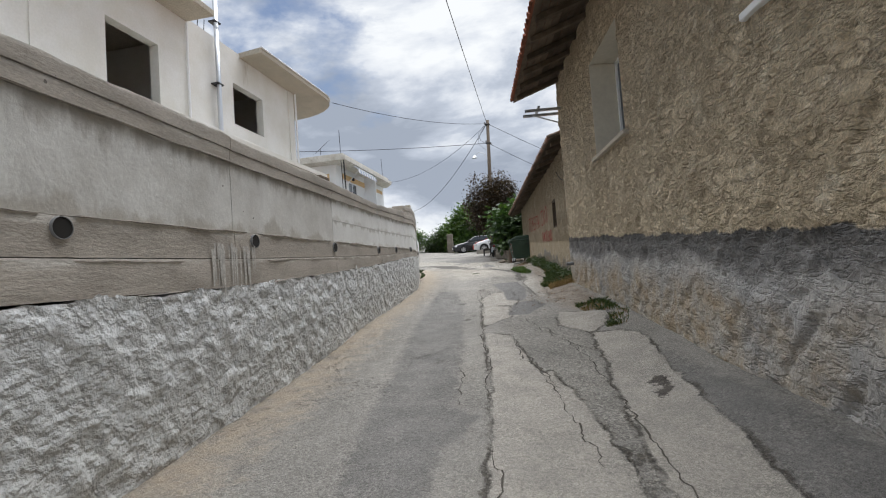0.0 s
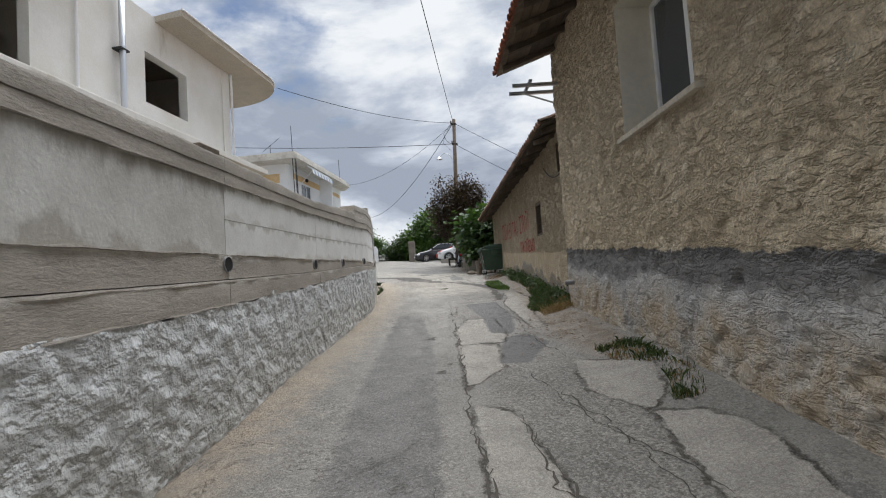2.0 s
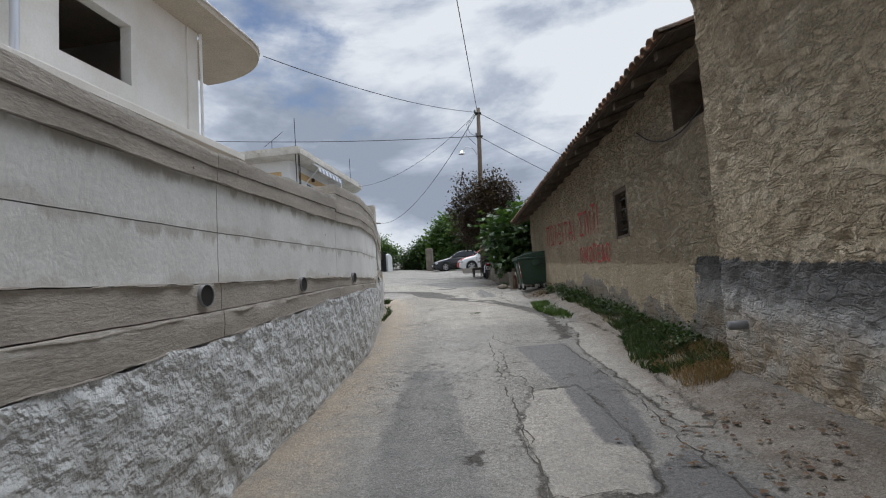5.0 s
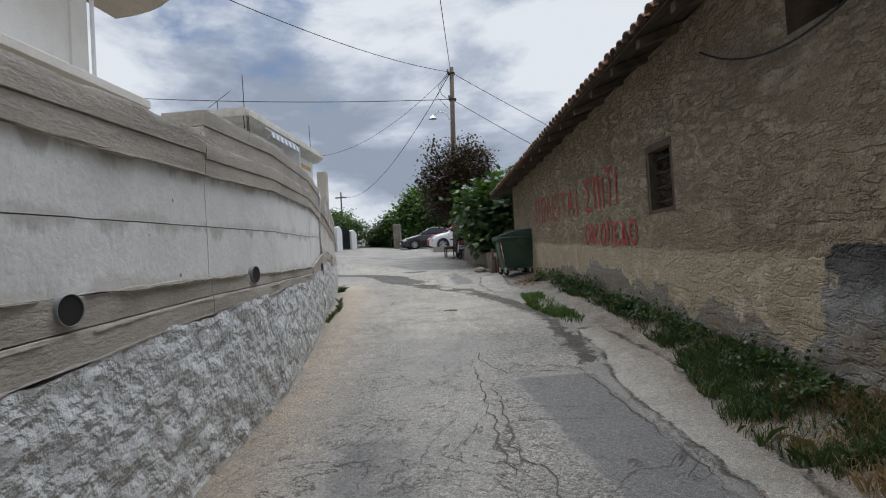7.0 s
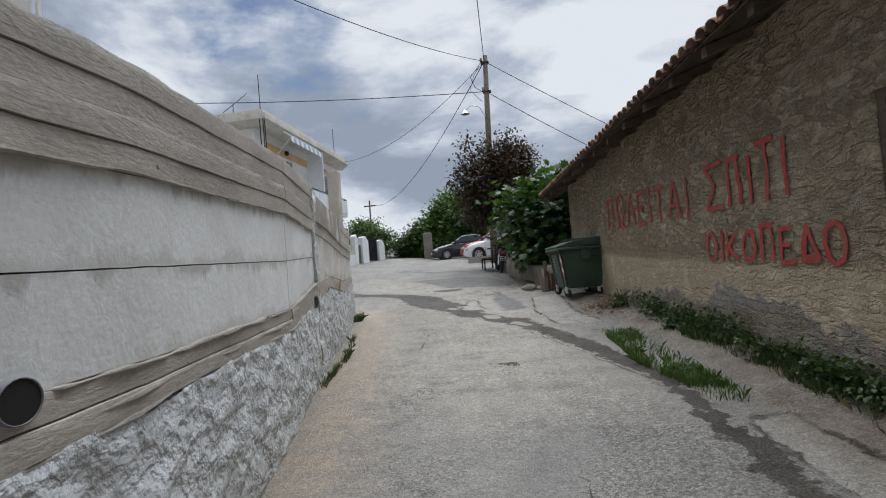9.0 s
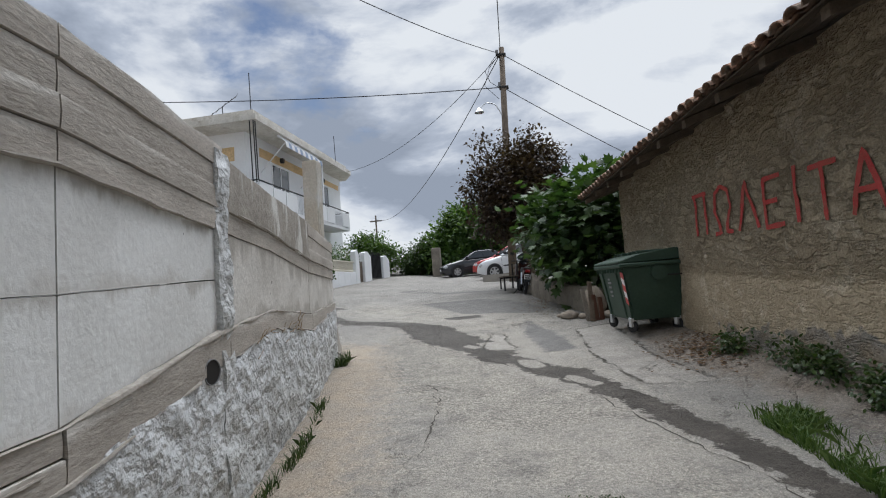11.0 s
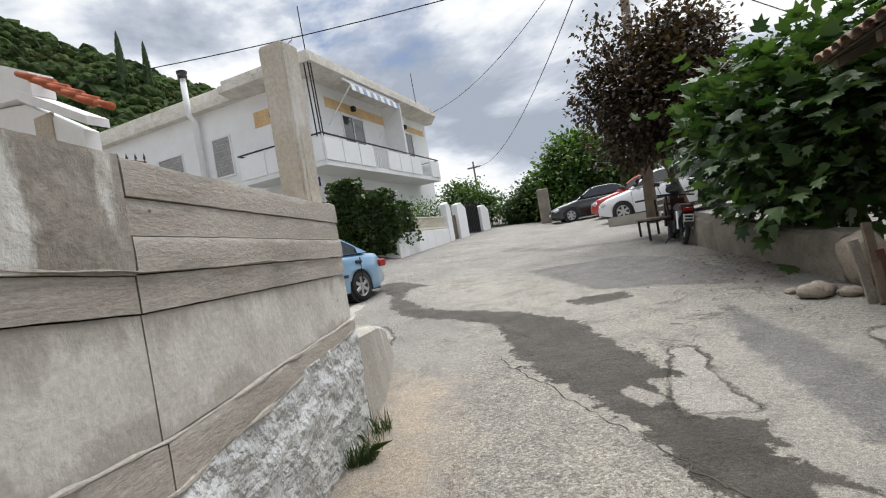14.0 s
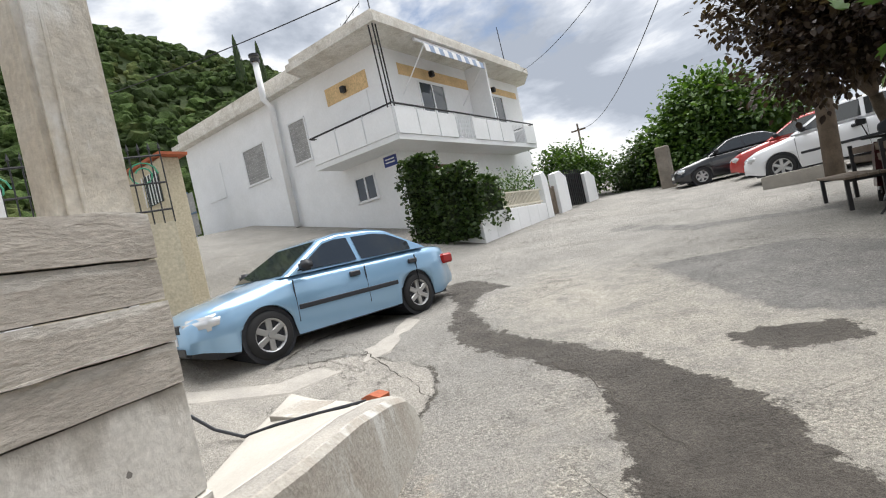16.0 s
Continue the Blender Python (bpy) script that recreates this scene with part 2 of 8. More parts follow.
def wall_material(name, base, var, wash, lo, hi, drip, grain, bump, bump_scale, patch=1.2, pits=0.0, stretch=(1, 1, 1), rag=0.9, below=None, lumps=False):
    """Cast or thrown concrete of the retaining wall: patches, a wash that hangs from the upper edge of each strip (mask "up"), fine relief, air pits."""
    m = bpy.data.materials.new(name)
    m.use_nodes = True
    t = m.node_tree
    b = t.nodes["Principled BSDF"]
    b.inputs["Roughness"].default_value, b.inputs["Specular IOR Level"].default_value = 0.92, 0.2
    pos = t.nodes.new("ShaderNodeNewGeometry").outputs["Position"]

    def tex(scale, stretched=(1, 1, 1), detail=7.0, rough=0.64, warp=0.0):
        mp = node(t, "ShaderNodeMapping")
        mp.inputs["Scale"].default_value = stretched
        t.links.new(pos, mp.inputs[0])
        n = node(t, "ShaderNodeTexNoise", Scale=scale, Detail=detail, Roughness=rough, Distortion=warp)
        t.links.new(mp.outputs[0], n.inputs["Vector"])
        return n.outputs[0]
    up = t.nodes.new("ShaderNodeAttribute")
    up.attribute_name = "up"
    col = mix(t, ramp(t, tex(patch, stretch), (0.36, (0, 0, 0)), (0.64, (1, 1, 1))), base, var)
    streaks = tex(4.5, drip)
    v = math_node(t, "ADD", up.outputs["Fac"], math_node(t, "MULTIPLY", math_node(t, "SUBTRACT", streaks, 0.5), rag))
    col = mix(t, ramp(t, v, (lo, (0, 0, 0)), (hi, (0.85, 0.85, 0.85))), col, wash)
    if below:
        v2 = math_node(t, "ADD", math_node(t, "SUBTRACT", 1.0, up.outputs["Fac"]), math_node(t, "MULTIPLY", math_node(t, "SUBTRACT", tex(2.3, (1, 1, 0.7)), 0.5), 1.3))
        col = mix(t, ramp(t, v2, (0.86, (0, 0, 0)), (1.1, (0.75, 0.75, 0.75))), col, below)
    g = tex(42.0, stretch, 5.0)
    col = mix(t, 1.0, col, ramp(t, g, (0.3, (1 - grain,) * 3), (0.7, (1 + grain * 0.8,) * 3)), "MULTIPLY")
    hgt = math_node(t, "ADD", tex(bump_scale, stretch, 8.0, 0.62, 0.25), math_node(t, "MULTIPLY", tex(bump_scale * 4, stretch), 0.3))
    if lumps:                                   # mortar thrown on and left rough
        flat = ramp(t, tex(7.0, (1, 1, 1.2), 4.0, 0.5), (0.36, (0, 0, 0)), (0.62, (1, 1, 1)))
        hgt = math_node(t, "ADD", math_node(t, "MULTIPLY", flat, 0.55), math_node(t, "MULTIPLY", tex(24.0, (1, 1, 1), 4.0, 0.5), 0.35))
        hgt = math_node(t, "ADD", hgt, math_node(t, "MULTIPLY", tex(4.0, (1, 1, 1), 3.0), 0.9))
        hgt = math_node(t, "ADD", hgt, math_node(t, "MULTIPLY", tex(60.0, (1, 1, 1), 2.0, 0.5), 0.08))
    if pits:
        vo = node(t, "ShaderNodeTexVoronoi", Scale=5.5)
        t.links.new(pos, vo.inputs["Vector"])
        sp = t.nodes.new("ShaderNodeSeparateColor")
        t.links.new(vo.outputs["Color"], sp.inputs[0])
        size = math_node(t, "MULTIPLY", math_node(t, "GREATER_THAN", sp.outputs[0], 0.62), math_node(t, "MULTIPLY", sp.outputs[1], pits))
        hole = math_node(t, "LESS_THAN", math_node(t, "ADD", vo.outputs["Distance"], math_node(t, "MULTIPLY", math_node(t, "SUBTRACT", g, 0.5), 0.07)), size)
        # the pits are only bumped in; their inner shade is mixed in as dark colour
        col = mix(t, math_node(t, "MULTIPLY", hole, 0.8), col, (0.12, 0.11, 0.10))
        hgt = math_node(t, "SUBTRACT", hgt, hole)
    t.links.new(col, b.inputs["Base Color"])
    bu = node(t, "ShaderNodeBump", Strength=1.0, Distance=bump)
    t.links.new(hgt, bu.inputs["Height"])
    t.links.new(bu.outputs[0], b.inputs["Normal"])
    return m


M_PANEL = wall_material("smooth_concrete_panel", (0.73, 0.72, 0.69), (0.58, 0.565, 0.53), (0.40, 0.375, 0.335), 0.80, 1.14, (1, 1, 0.22), 0.08, 0.006, 9, 1.9, 0.06, rag=1.3, below=(0.44, 0.41, 0.36))
M_BOARD = wall_material("board_marked_concrete", (0.52, 0.475, 0.42), (0.375, 0.34, 0.295), (0.64, 0.61, 0.56), 0.80, 1.15, (0.5, 0.5, 3.0), 0.2, 0.009, 11, 1.4, 0.08, (0.7, 0.7, 2.2), rag=1.3)
M_RENDER = wall_material("rough_cement_render", (0.59, 0.595, 0.58), (0.50, 0.50, 0.485), (0.67, 0.68, 0.685), 0.45, 1.15, (1, 1, 0.75), 0.16, 0.05, 9, 1.1, 0.0, rag=1.0, below=(0.49, 0.465, 0.42), lumps=True)
M_PANEL_OLD = wall_material("weathered_panel", (0.72, 0.69, 0.64), (0.56, 0.53, 0.48), (0.40, 0.37, 0.325), 0.76, 1.12, (1, 1, 0.22), 0.14, 0.008, 9, 2.4, 0.08, rag=1.5, below=(0.42, 0.39, 0.34))
M_PANEL_PALE = wall_material("white_cement_panel", (0.84, 0.84, 0.82), (0.73, 0.725, 0.70), (0.52, 0.50, 0.46), 0.86, 1.2, (1, 1, 0.22), 0.07, 0.006, 9, 1.9, 0.08, rag=1.3, below=(0.62, 0.60, 0.56))
M_BEAD = material("squeezed_mortar", (0.43, 0.395, 0.35), 0.95, var=(0.33, 0.30, 0.26), scale=6, fine=50, bump=0.004)
M_LIME = material("lime_run", (0.62, 0.60, 0.56), 0.9, scale=9, fine=50, grain=0.3)
M_WHITE = material("white_paint", (0.82, 0.83, 0.84), 0.7, var=(0.77, 0.78, 0.785), scale=1.0, fine=12, grain=0.03, bump=0.002, bump_scale=20)
M_CREAM = material("cream_paint", (0.66, 0.62, 0.52), 0.75, var=(0.58, 0.54, 0.45), scale=1.0, fine=15, grain=0.06, bump=0.003)
M_DWALL = material("unpainted_plaster", (0.77, 0.76, 0.73), 0.85, var=(0.68, 0.66, 0.60), scale=0.8, fine=20, grain=0.05, bump=0.003, stains=((0.42, 0.38, 0.30), 1.1, 0.62, 0.78, (1, 1, 0.25)))
M_SLABGREY = material("bare_canopy_concrete", (0.50, 0.45, 0.37), 0.9, var=(0.42, 0.38, 0.31), scale=1.2, fine=20)
M_WOOD = material("weathered_wood", (0.15, 0.115, 0.085), 0.9, var=(0.09, 0.07, 0.052), scale=5, fine=70, bump=0.008, rand=0.35)
M_TILE = material("old_clay_tile", (0.34, 0.20, 0.135), 0.9, var=(0.21, 0.165, 0.13), scale=7, fine=60, bump=0.006, rand=0.4, stains=((0.33, 0.31, 0.26), 6, 0.55, 0.66, (1, 1, 1)))
M_TILE_A = material("red_clay_tile", (0.40, 0.15, 0.09), 0.85, var=(0.28, 0.12, 0.08), scale=7, fine=60, bump=0.005, rand=0.35)
M_STREAK = material("streaked_cement_plaster", (0.42, 0.385, 0.335), 0.9, var=(0.30, 0.27, 0.23), scale=2.0, fine=22, grain=0.22, bump=0.014, bump_scale=14, stains=((0.66, 0.645, 0.60), 2.9, 0.52, 0.60, (1, 1, 0.3)))
# near-black colour that stands for the shade inside hollows
M_DARK = plain("hollow_shade_black", (0.02, 0.018, 0.016), 0.9)
M_BLACKMETAL = plain("black_metal", (0.03, 0.03, 0.032), 0.5, 0.4)
M_STEEL = plain("galvanised_steel", (0.62, 0.64, 0.67), 0.35, 0.9)
M_PVC = plain("grey_pvc", (0.20, 0.20, 0.205), 0.5)
M_GLASS = plain("window_glass", (0.05, 0.06, 0.07), 0.05, 0.0, 0.8)
M_RED = material("red_spray_paint", (0.42, 0.045, 0.045), 0.8, var=(0.33, 0.08, 0.06), scale=9, fine=60)
M_BARK = material("grey_bark", (0.17, 0.135, 0.10), 0.95, var=(0.10, 0.08, 0.06), scale=8, fine=60, bump=0.02, bump_scale=25)
M_POLE = material("weathered_pole_wood", (0.175, 0.138, 0.105), 0.9, var=(0.12, 0.096, 0.075), scale=5, fine=40, bump=0.006)


def stucco(name, y0, z0, y1, z1, band_end=99.0, gain=1.0):
    """Hand-thrown lime stucco: mustard upper part, a dark painted band that climbs with the lane, bleached worn foot."""
    m = bpy.data.materials.new(name)
    m.use_nodes = True
    t = m.node_tree
    b = t.nodes["Principled BSDF"]
    b.inputs["Roughness"].default_value = 0.95
    b.inputs["Specular IOR Level"].default_value = 0.15
    pos = t.nodes.new("ShaderNodeNewGeometry").outputs["Position"]
    sep = t.nodes.new("ShaderNodeSeparateXYZ")
    t.links.new(pos, sep.inputs[0])

    def tex(scale, detail=6.0, rough=0.62):
        n = node(t, "ShaderNodeTexNoise", Scale=scale, Detail=detail, Roughness=rough)
        t.links.new(pos, n.inputs["Vector"])
        return n.outputs[0]
    big, mid, fine = tex(0.9), tex(4.0), tex(45.0)
    upper = mix(t, ramp(t, big, (0.35, (0, 0, 0)), (0.66, (1, 1, 1))), (0.47, 0.395, 0.285), (0.39, 0.32, 0.225))
    upper = mix(t, ramp(t, mid, (0.54, (0, 0, 0)), (0.64, (0.8, 0.8, 0.8))), upper, (0.55, 0.48, 0.37))
    foot = mix(t, ramp(t, mid, (0.4, (0, 0, 0)), (0.6, (1, 1, 1))), (0.28, 0.258, 0.225), (0.245, 0.20, 0.145))
    foot = mix(t, ramp(t, big, (0.5, (0, 0, 0)), (0.62, (1, 1, 1))), foot, (0.22, 0.213, 0.203))
    band = mix(t, ramp(t, mid, (0.4, (0, 0, 0)), (0.65, (1, 1, 1))), (0.10, 0.098, 0.096), (0.155, 0.15, 0.145))
    # height over the line through (y0, z0) and (y1, z1)
    k = (z1 - z0) / (y1 - y0)
    line = math_node(t, "ADD", math_node(t, "MULTIPLY", sep.outputs[1], k), z0 - k * y0)
    d = math_node(t, "SUBTRACT", sep.outputs[2], line)
    d = math_node(t, "ADD", d, math_node(t, "MULTIPLY", math_node(t, "SUBTRACT", mid, 0.5), 0.22))
    d2 = math_node(t, "ADD", d, math_node(t, "MULTIPLY", math_node(t, "SUBTRACT", big, 0.5), 0.75))
    foot = mix(t, ramp(t, math_node(t, "ADD", d2, 1.2), (0.50, (0, 0, 0)), (0.78, (0.8, 0.8, 0.8))), foot, (0.275, 0.272, 0.268))
    lower = mix(t, ramp(t, math_node(t, "ADD", d2, 0.75), (0.36, (0, 0, 0)), (0.50, (1, 1, 1))), foot, band)
    far = math_node(t, "ADD", math_node(t, "SUBTRACT", sep.outputs[1], band_end), math_node(t, "MULTIPLY", math_node(t, "SUBTRACT", mid, 0.5), 0.7))
    d3 = math_node(t, "ADD", d2, math_node(t, "MULTIPLY", math_node(t, "SUBTRACT", big, 0.5), 1.6))
    bleached = mix(t, ramp(t, math_node(t, "ADD", d3, 1.1), (0.48, (0, 0, 0)), (0.54, (1, 1, 1))), foot, upper)
    lower = mix(t, ramp(t, math_node(t, "ADD", far, 0.5), (0.47, (0, 0, 0)), (0.53, (1, 1, 1))), lower, bleached)
    col = mix(t, ramp(t, math_node(t, "ADD", d, 0.5), (0.49, (0, 0, 0)), (0.51, (1, 1, 1))), lower, upper)
    col = mix(t, 1.0, col, ramp(t, fine, (0.3, (0.7, 0.7, 0.7)), (0.7, (1.2, 1.2, 1.2))), "MULTIPLY")
    col = mix(t, 1.0, col, (gain, gain, gain), "MULTIPLY")
    swirl = node(t, "ShaderNodeTexNoise", Scale=7.5, Detail=5.0, Roughness=0.6, Distortion=2.4)
    t.links.new(pos, swirl.inputs["Vector"])
    chop = node(t, "ShaderNodeTexNoise", Scale=5.5, Detail=4.0, Roughness=0.6, Distortion=0.3)
    tilt = node(t, "ShaderNodeMapping")
    tilt.inputs["Rotation"].default_value, tilt.inputs["Scale"].default_value = (radians(35), 0, 0), (1, 0.8, 1.9)
    t.links.new(pos, tilt.inputs[0])
    t.links.new(tilt.outputs[0], chop.inputs["Vector"])
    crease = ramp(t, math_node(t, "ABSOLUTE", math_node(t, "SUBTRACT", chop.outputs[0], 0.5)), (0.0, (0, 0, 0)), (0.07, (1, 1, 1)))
    # upper creases darkened in colour, for their shade and the dust they hold
    crease_shade = math_node(t, "MULTIPLY", math_node(t, "SUBTRACT", 1.0, crease), ramp(t, tex(2.2), (0.45, (0, 0, 0)), (0.6, (0.5, 0.5, 0.5))))
    crease_shade = math_node(t, "MULTIPLY", crease_shade, ramp(t, math_node(t, "ADD", d, 0.5), (0.49, (0, 0, 0)), (0.55, (1, 1, 1))))
    col = mix(t, crease_shade, col, mix(t, 1.0, col, (0.50, 0.46, 0.42), "MULTIPLY"))
    t.links.new(col, b.inputs["Base Color"])
    rough_part = ramp(t, math_node(t, "ADD", d, 0.5), (0.40, (0.22, 0.22, 0.22)), (0.55, (1, 1, 1)))
    bu = node(t, "ShaderNodeBump", Strength=1.0, Distance=0.11)
    relief = math_node(t, "ADD", math_node(t, "MULTIPLY", tex(22.0, 8.0, 0.68), 0.4), math_node(t, "MULTIPLY", swirl.outputs[0], 0.8))
    relief = math_node(t, "ADD", relief, math_node(t, "MULTIPLY", crease, 0.62))
    t.links.new(math_node(t, "MULTIPLY", relief, rough_part), bu.inputs["Height"])
    t.links.new(bu.outputs[0], b.inputs["Normal"])
    return m


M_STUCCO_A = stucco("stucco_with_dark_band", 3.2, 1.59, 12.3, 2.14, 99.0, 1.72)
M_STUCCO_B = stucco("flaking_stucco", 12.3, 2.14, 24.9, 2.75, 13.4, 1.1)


# ---- helpers for meshes ----
def mesh_of(bm, name, mat, smooth=False):
    me = bpy.data.meshes.new(name)
    bm.normal_update()
    bm.to_mesh(me)
    bm.free()
    for m in (mat if isinstance(mat, (list, tuple)) else [mat]):
        me.materials.append(m)
    if smooth:
        me.polygons.foreach_set("use_smooth", [True] * len(me.polygons))
    return me


def part(name, bm, mat, parent=None, label="", smooth=False, m=None):
    """One mesh object out of bm, under a thing or a part."""
    ob = new(name, mesh_of(bm, name, mat, smooth))
    if parent is not None:
        ob.parent = parent
    if m is not None:
        ob.matrix_basis = m
    if label:
        ob["label"] = label
    return ob


def thing(name, label, category, m=None, group="", kind=""):
    """An empty at the thing's base."""
    ob = new(name)
    if m is not None:
        ob.matrix_basis = m
    return tagged(ob, label, category, group, kind)


def raw(name, verts, faces, mat, parent=None, smooth=False, label=""):
    me = bpy.data.meshes.new(name)
    me.from_pydata([tuple(v) for v in verts], [], [tuple(f) for f in faces])
    me.materials.append(mat)
    if smooth:
        me.polygons.foreach_set("use_smooth", [True] * len(me.polygons))
    me.update()
    ob = new(name, me)
    if parent is not None:
        ob.parent = parent
    if label:
        ob["label"] = label
    return ob


def box(x0, y0, z0, x1, y1, z1, bevel=0.0, bm=None, seg=1):
    own = bm is None
    b = bmesh.new()
    bmesh.ops.create_cube(b, size=1.0)
    for v in b.verts:
        v.co = Vector((x0 + (v.co.x + 0.5) * (x1 - x0), y0 + (v.co.y + 0.5) * (y1 - y0), z0 + (v.co.z + 0.5) * (z1 - z0)))
    if bevel:
        bmesh.ops.bevel(b, geom=b.edges[:], offset=bevel, segments=seg, affect="EDGES")
    if own:
        return b
    join(bm, b)
    return bm


def join(bm, other):
    me = bpy.data.meshes.new("tmp")
    other.to_mesh(me)
    other.free()
    bm.from_mesh(me)
    bpy.data.meshes.remove(me)


def tube(points, radius, bm=None, sides=8, close=True, r_end=None):
    """A round bar along a polyline."""
    bm = bm or bmesh.new()
    pts = [Vector(p) for p in points]
    rings = []
    for i, p in enumerate(pts):
        d = (pts[min(i + 1, len(pts) - 1)] - pts[max(i - 1, 0)]).normalized()
        up = Vector((0, 0, 1)) if abs(d.z) < 0.9 else Vector((1, 0, 0))
        a = d.cross(up).normalized()
        b = a.cross(d).normalized()
        r = radius if r_end is None else radius + (r_end - radius) * i / (len(pts) - 1)
        rings.append([bm.verts.new(p + (a * math.cos(k * math.tau / sides) + b * math.sin(k * math.tau / sides)) * r) for k in range(sides)])
    for q, w in zip(rings, rings[1:]):
        for k in range(sides):
            bm.faces.new((q[k], q[(k + 1) % sides], w[(k + 1) % sides], w[k]))
    if close:
        bm.faces.new(rings[0][::-1])
        bm.faces.new(rings[-1])
    return bm


def prism(outline, y0, y1, bm=None, axis="y"):
    """An outline in the x-z plane pushed from y0 to y1 (or x-y outline from z0 to z1 with axis z)."""
    bm = bm or bmesh.new()
    put = (lambda a, b, c: (a, c, b)) if axis == "y" else (lambda a, b, c: (a, b, c)) if axis == "z" else (lambda a, b, c: (c, a, b))
    one = [bm.verts.new(put(a, b, y0)) for a, b in outline]
    two = [bm.verts.new(put(a, b, y1)) for a, b in outline]
    n = len(outline)
    bm.faces.new(one)
    bm.faces.new(two[::-1])
    for i in range(n):
        bm.faces.new((one[i], two[i], two[(i + 1) % n], one[(i + 1) % n]))
    bmesh.ops.recalc_face_normals(bm, faces=bm.faces[:])
    return bm


def fbm(x, y, z, octaves=4):
    return noise.fractal(Vector((x, y, z)), 0.9, 2.1, octaves)


# ---- ground ----
GY = (-40, -10, 0, 5, 8.5, 10, 16, 17.4, 21.9, 24.5, 25.3, 33.7, 45, 70, 400)
GZ = (-2.6, -0.72, 0, 0.33, 0.68, 0.75, 1.2, 1.36, 1.58, 1.72, 1.82, 2.57, 3.25, 4.3, 5.0)
_gy = np.linspace(-40, 400, 4401)
_gz = np.interp(_gy, GY, GZ)
_k = np.exp(-np.linspace(-2, 2, 25) ** 2)
_gs = np.convolve(np.pad(_gz, 12, mode="edge"), _k / _k.sum(), "valid")
LEFT = [(-2.45, -9), (-2.66, 0.0), (-2.93, 4.3), (-3.07, 7.0), (-3.38, 10.7), (-3.55, 12.7), (-3.66, 14.0), (-4.16, 16.3), (-4.45, 17.5), (-5.12, 20.2), (-5.745, 22.4)]


def smooth(a, b, v):
    t = min(max((v - a) / (b - a), 0.0), 1.0)
    return t * t * (3 - 2 * t)


def right_wall(y):
    return 1.43 - (y - 6.6) * 0.1318 if y < 12.45 else 0.56 - (y - 15.4) * 0.1436


def h(x, y):
    """Height of the ground."""
    z = float(np.interp(y, _gy, _gs))
    left = max(0.0, -7.0 - x)
    if left and y > 22:
        z += 0.17 * min(left, 18) * (1 - 0.65 * smooth(25.2, 27.5, y)) * smooth(22, 24, y)
        z += 0.15 * min(max(0.0, -11.0 - x), 14) * smooth(27, 31, y)
    d = x - (right_wall(y) - 0.9)
    if 0 < y < 24.5 and d > 0:
        z += 0.14 * smooth(0, 0.9, d) * smooth(24.5, 23, y)
    if y > 24.8 and x > -1.3 - 0.2 * max(0, y - 25):
        z -= min(5.0, 0.5 * (x + 1.3 + 0.2 * max(0, y - 25))) * smooth(24.8, 26.5, y) * smooth(34.5, 33.0, y)
        z -= 0.25 * min(12.0, max(0.0, x - 0.5)) * smooth(33.0, 34.5, y)
    if -9 < y < 50 and -12 < x < 6:
        z += 0.022 * noise.noise(Vector((x * 0.9, y * 0.7, 3.3))) + 0.008 * noise.noise(Vector((x * 2.3, y * 2.1, 8.0)))
    return z


def axis_steps(near0, near1, step, far0, far1):
    mid = list(np.arange(near0, near1 + 1e-6, step))
    lo, hi, d = [], [], step
    v = near0
    while v > far0:
        d *= 1.35
        v -= d
        lo.append(v)
    v, d = near1, step
    while v < far1:
        d *= 1.35
        v += d
        hi.append(v)
    return lo[::-1] + mid + hi


LAYERS = {key: [[], reach] for key, reach in (("asphalt_and_shade", 0.22), ("slab", 0.15), ("tar", 0.15), ("gravel", 0.3), ("pale", 1.0), ("sand", 0.5), ("earth", 0.32), ("wet", 0.22), ("dry", 0.1))}


def layer(key, *outline):
    """One stretch of ground with that cover."""
    LAYERS[key][0].append(list(outline))


layer("asphalt_and_shade", (-1.25, -6), (-1.3, 1.0), (-1.36, 2.99), (-1.57, 3.91), (-1.83, 5.76), (-2.2, 8.4), (-2.55, 11.0), (-2.75, 13.0), (-2.3, 13.0), (-1.7, 10.4), (-1.1, 6.5), (-0.88, 4.42), (-0.6, 4.1), (-0.83, 3.4), (-0.7, 1.0), (-0.6, -6))
layer("gravel", (-0.75, 8.6), (-0.1, 9.0), (0.5, 7.4), (0.55, 6.2), (-0.1, 5.6), (-0.6, 7.0))
layer("asphalt_and_shade", (1.1, 6.3), (1.5, 4.6), (1.8, 3.2), (2.1, 0), (2.2, -6), (1.5, -6), (1.35, 0), (1.2, 3.0), (1.05, 4.3), (0.75, 5.6))
layer("tar", (-1.46, 14.29), (-0.72, 14.34), (-0.6, 13.5), (-0.51, 12.82), (-0.42, 12.22), (-0.4, 11.2), (-0.45, 10.6), (-0.8, 10.7), (-0.99, 12.24), (-1.19, 13.03))
layer("tar", (-0.61, 10.21), (-0.25, 10.62), (0.04, 9.85), (-0.29, 8.67), (-0.65, 8.69))
layer("asphalt_and_shade", (-2.8, 25.19), (-2.3, 23.91), (-2.05, 22.24), (-2.5, 22.1), (-2.81, 23.73))
layer("asphalt_and_shade", (-7.8, 33.2), (-5.5, 31.3), (-3.4, 31.0), (-3.4, 31.3), (-5.5, 31.8), (-7.6, 33.7))
# darker paving under the trees, partly their shade painted onto the lane
layer("asphalt_and_shade", (-5.78, 28.9), (-4.1, 29.3), (-3.2, 28.6), (-2.3, 26.6), (-2.5, 26.0), (-3.4, 26.4), (-4.26, 26.6), (-5.0, 27.7))
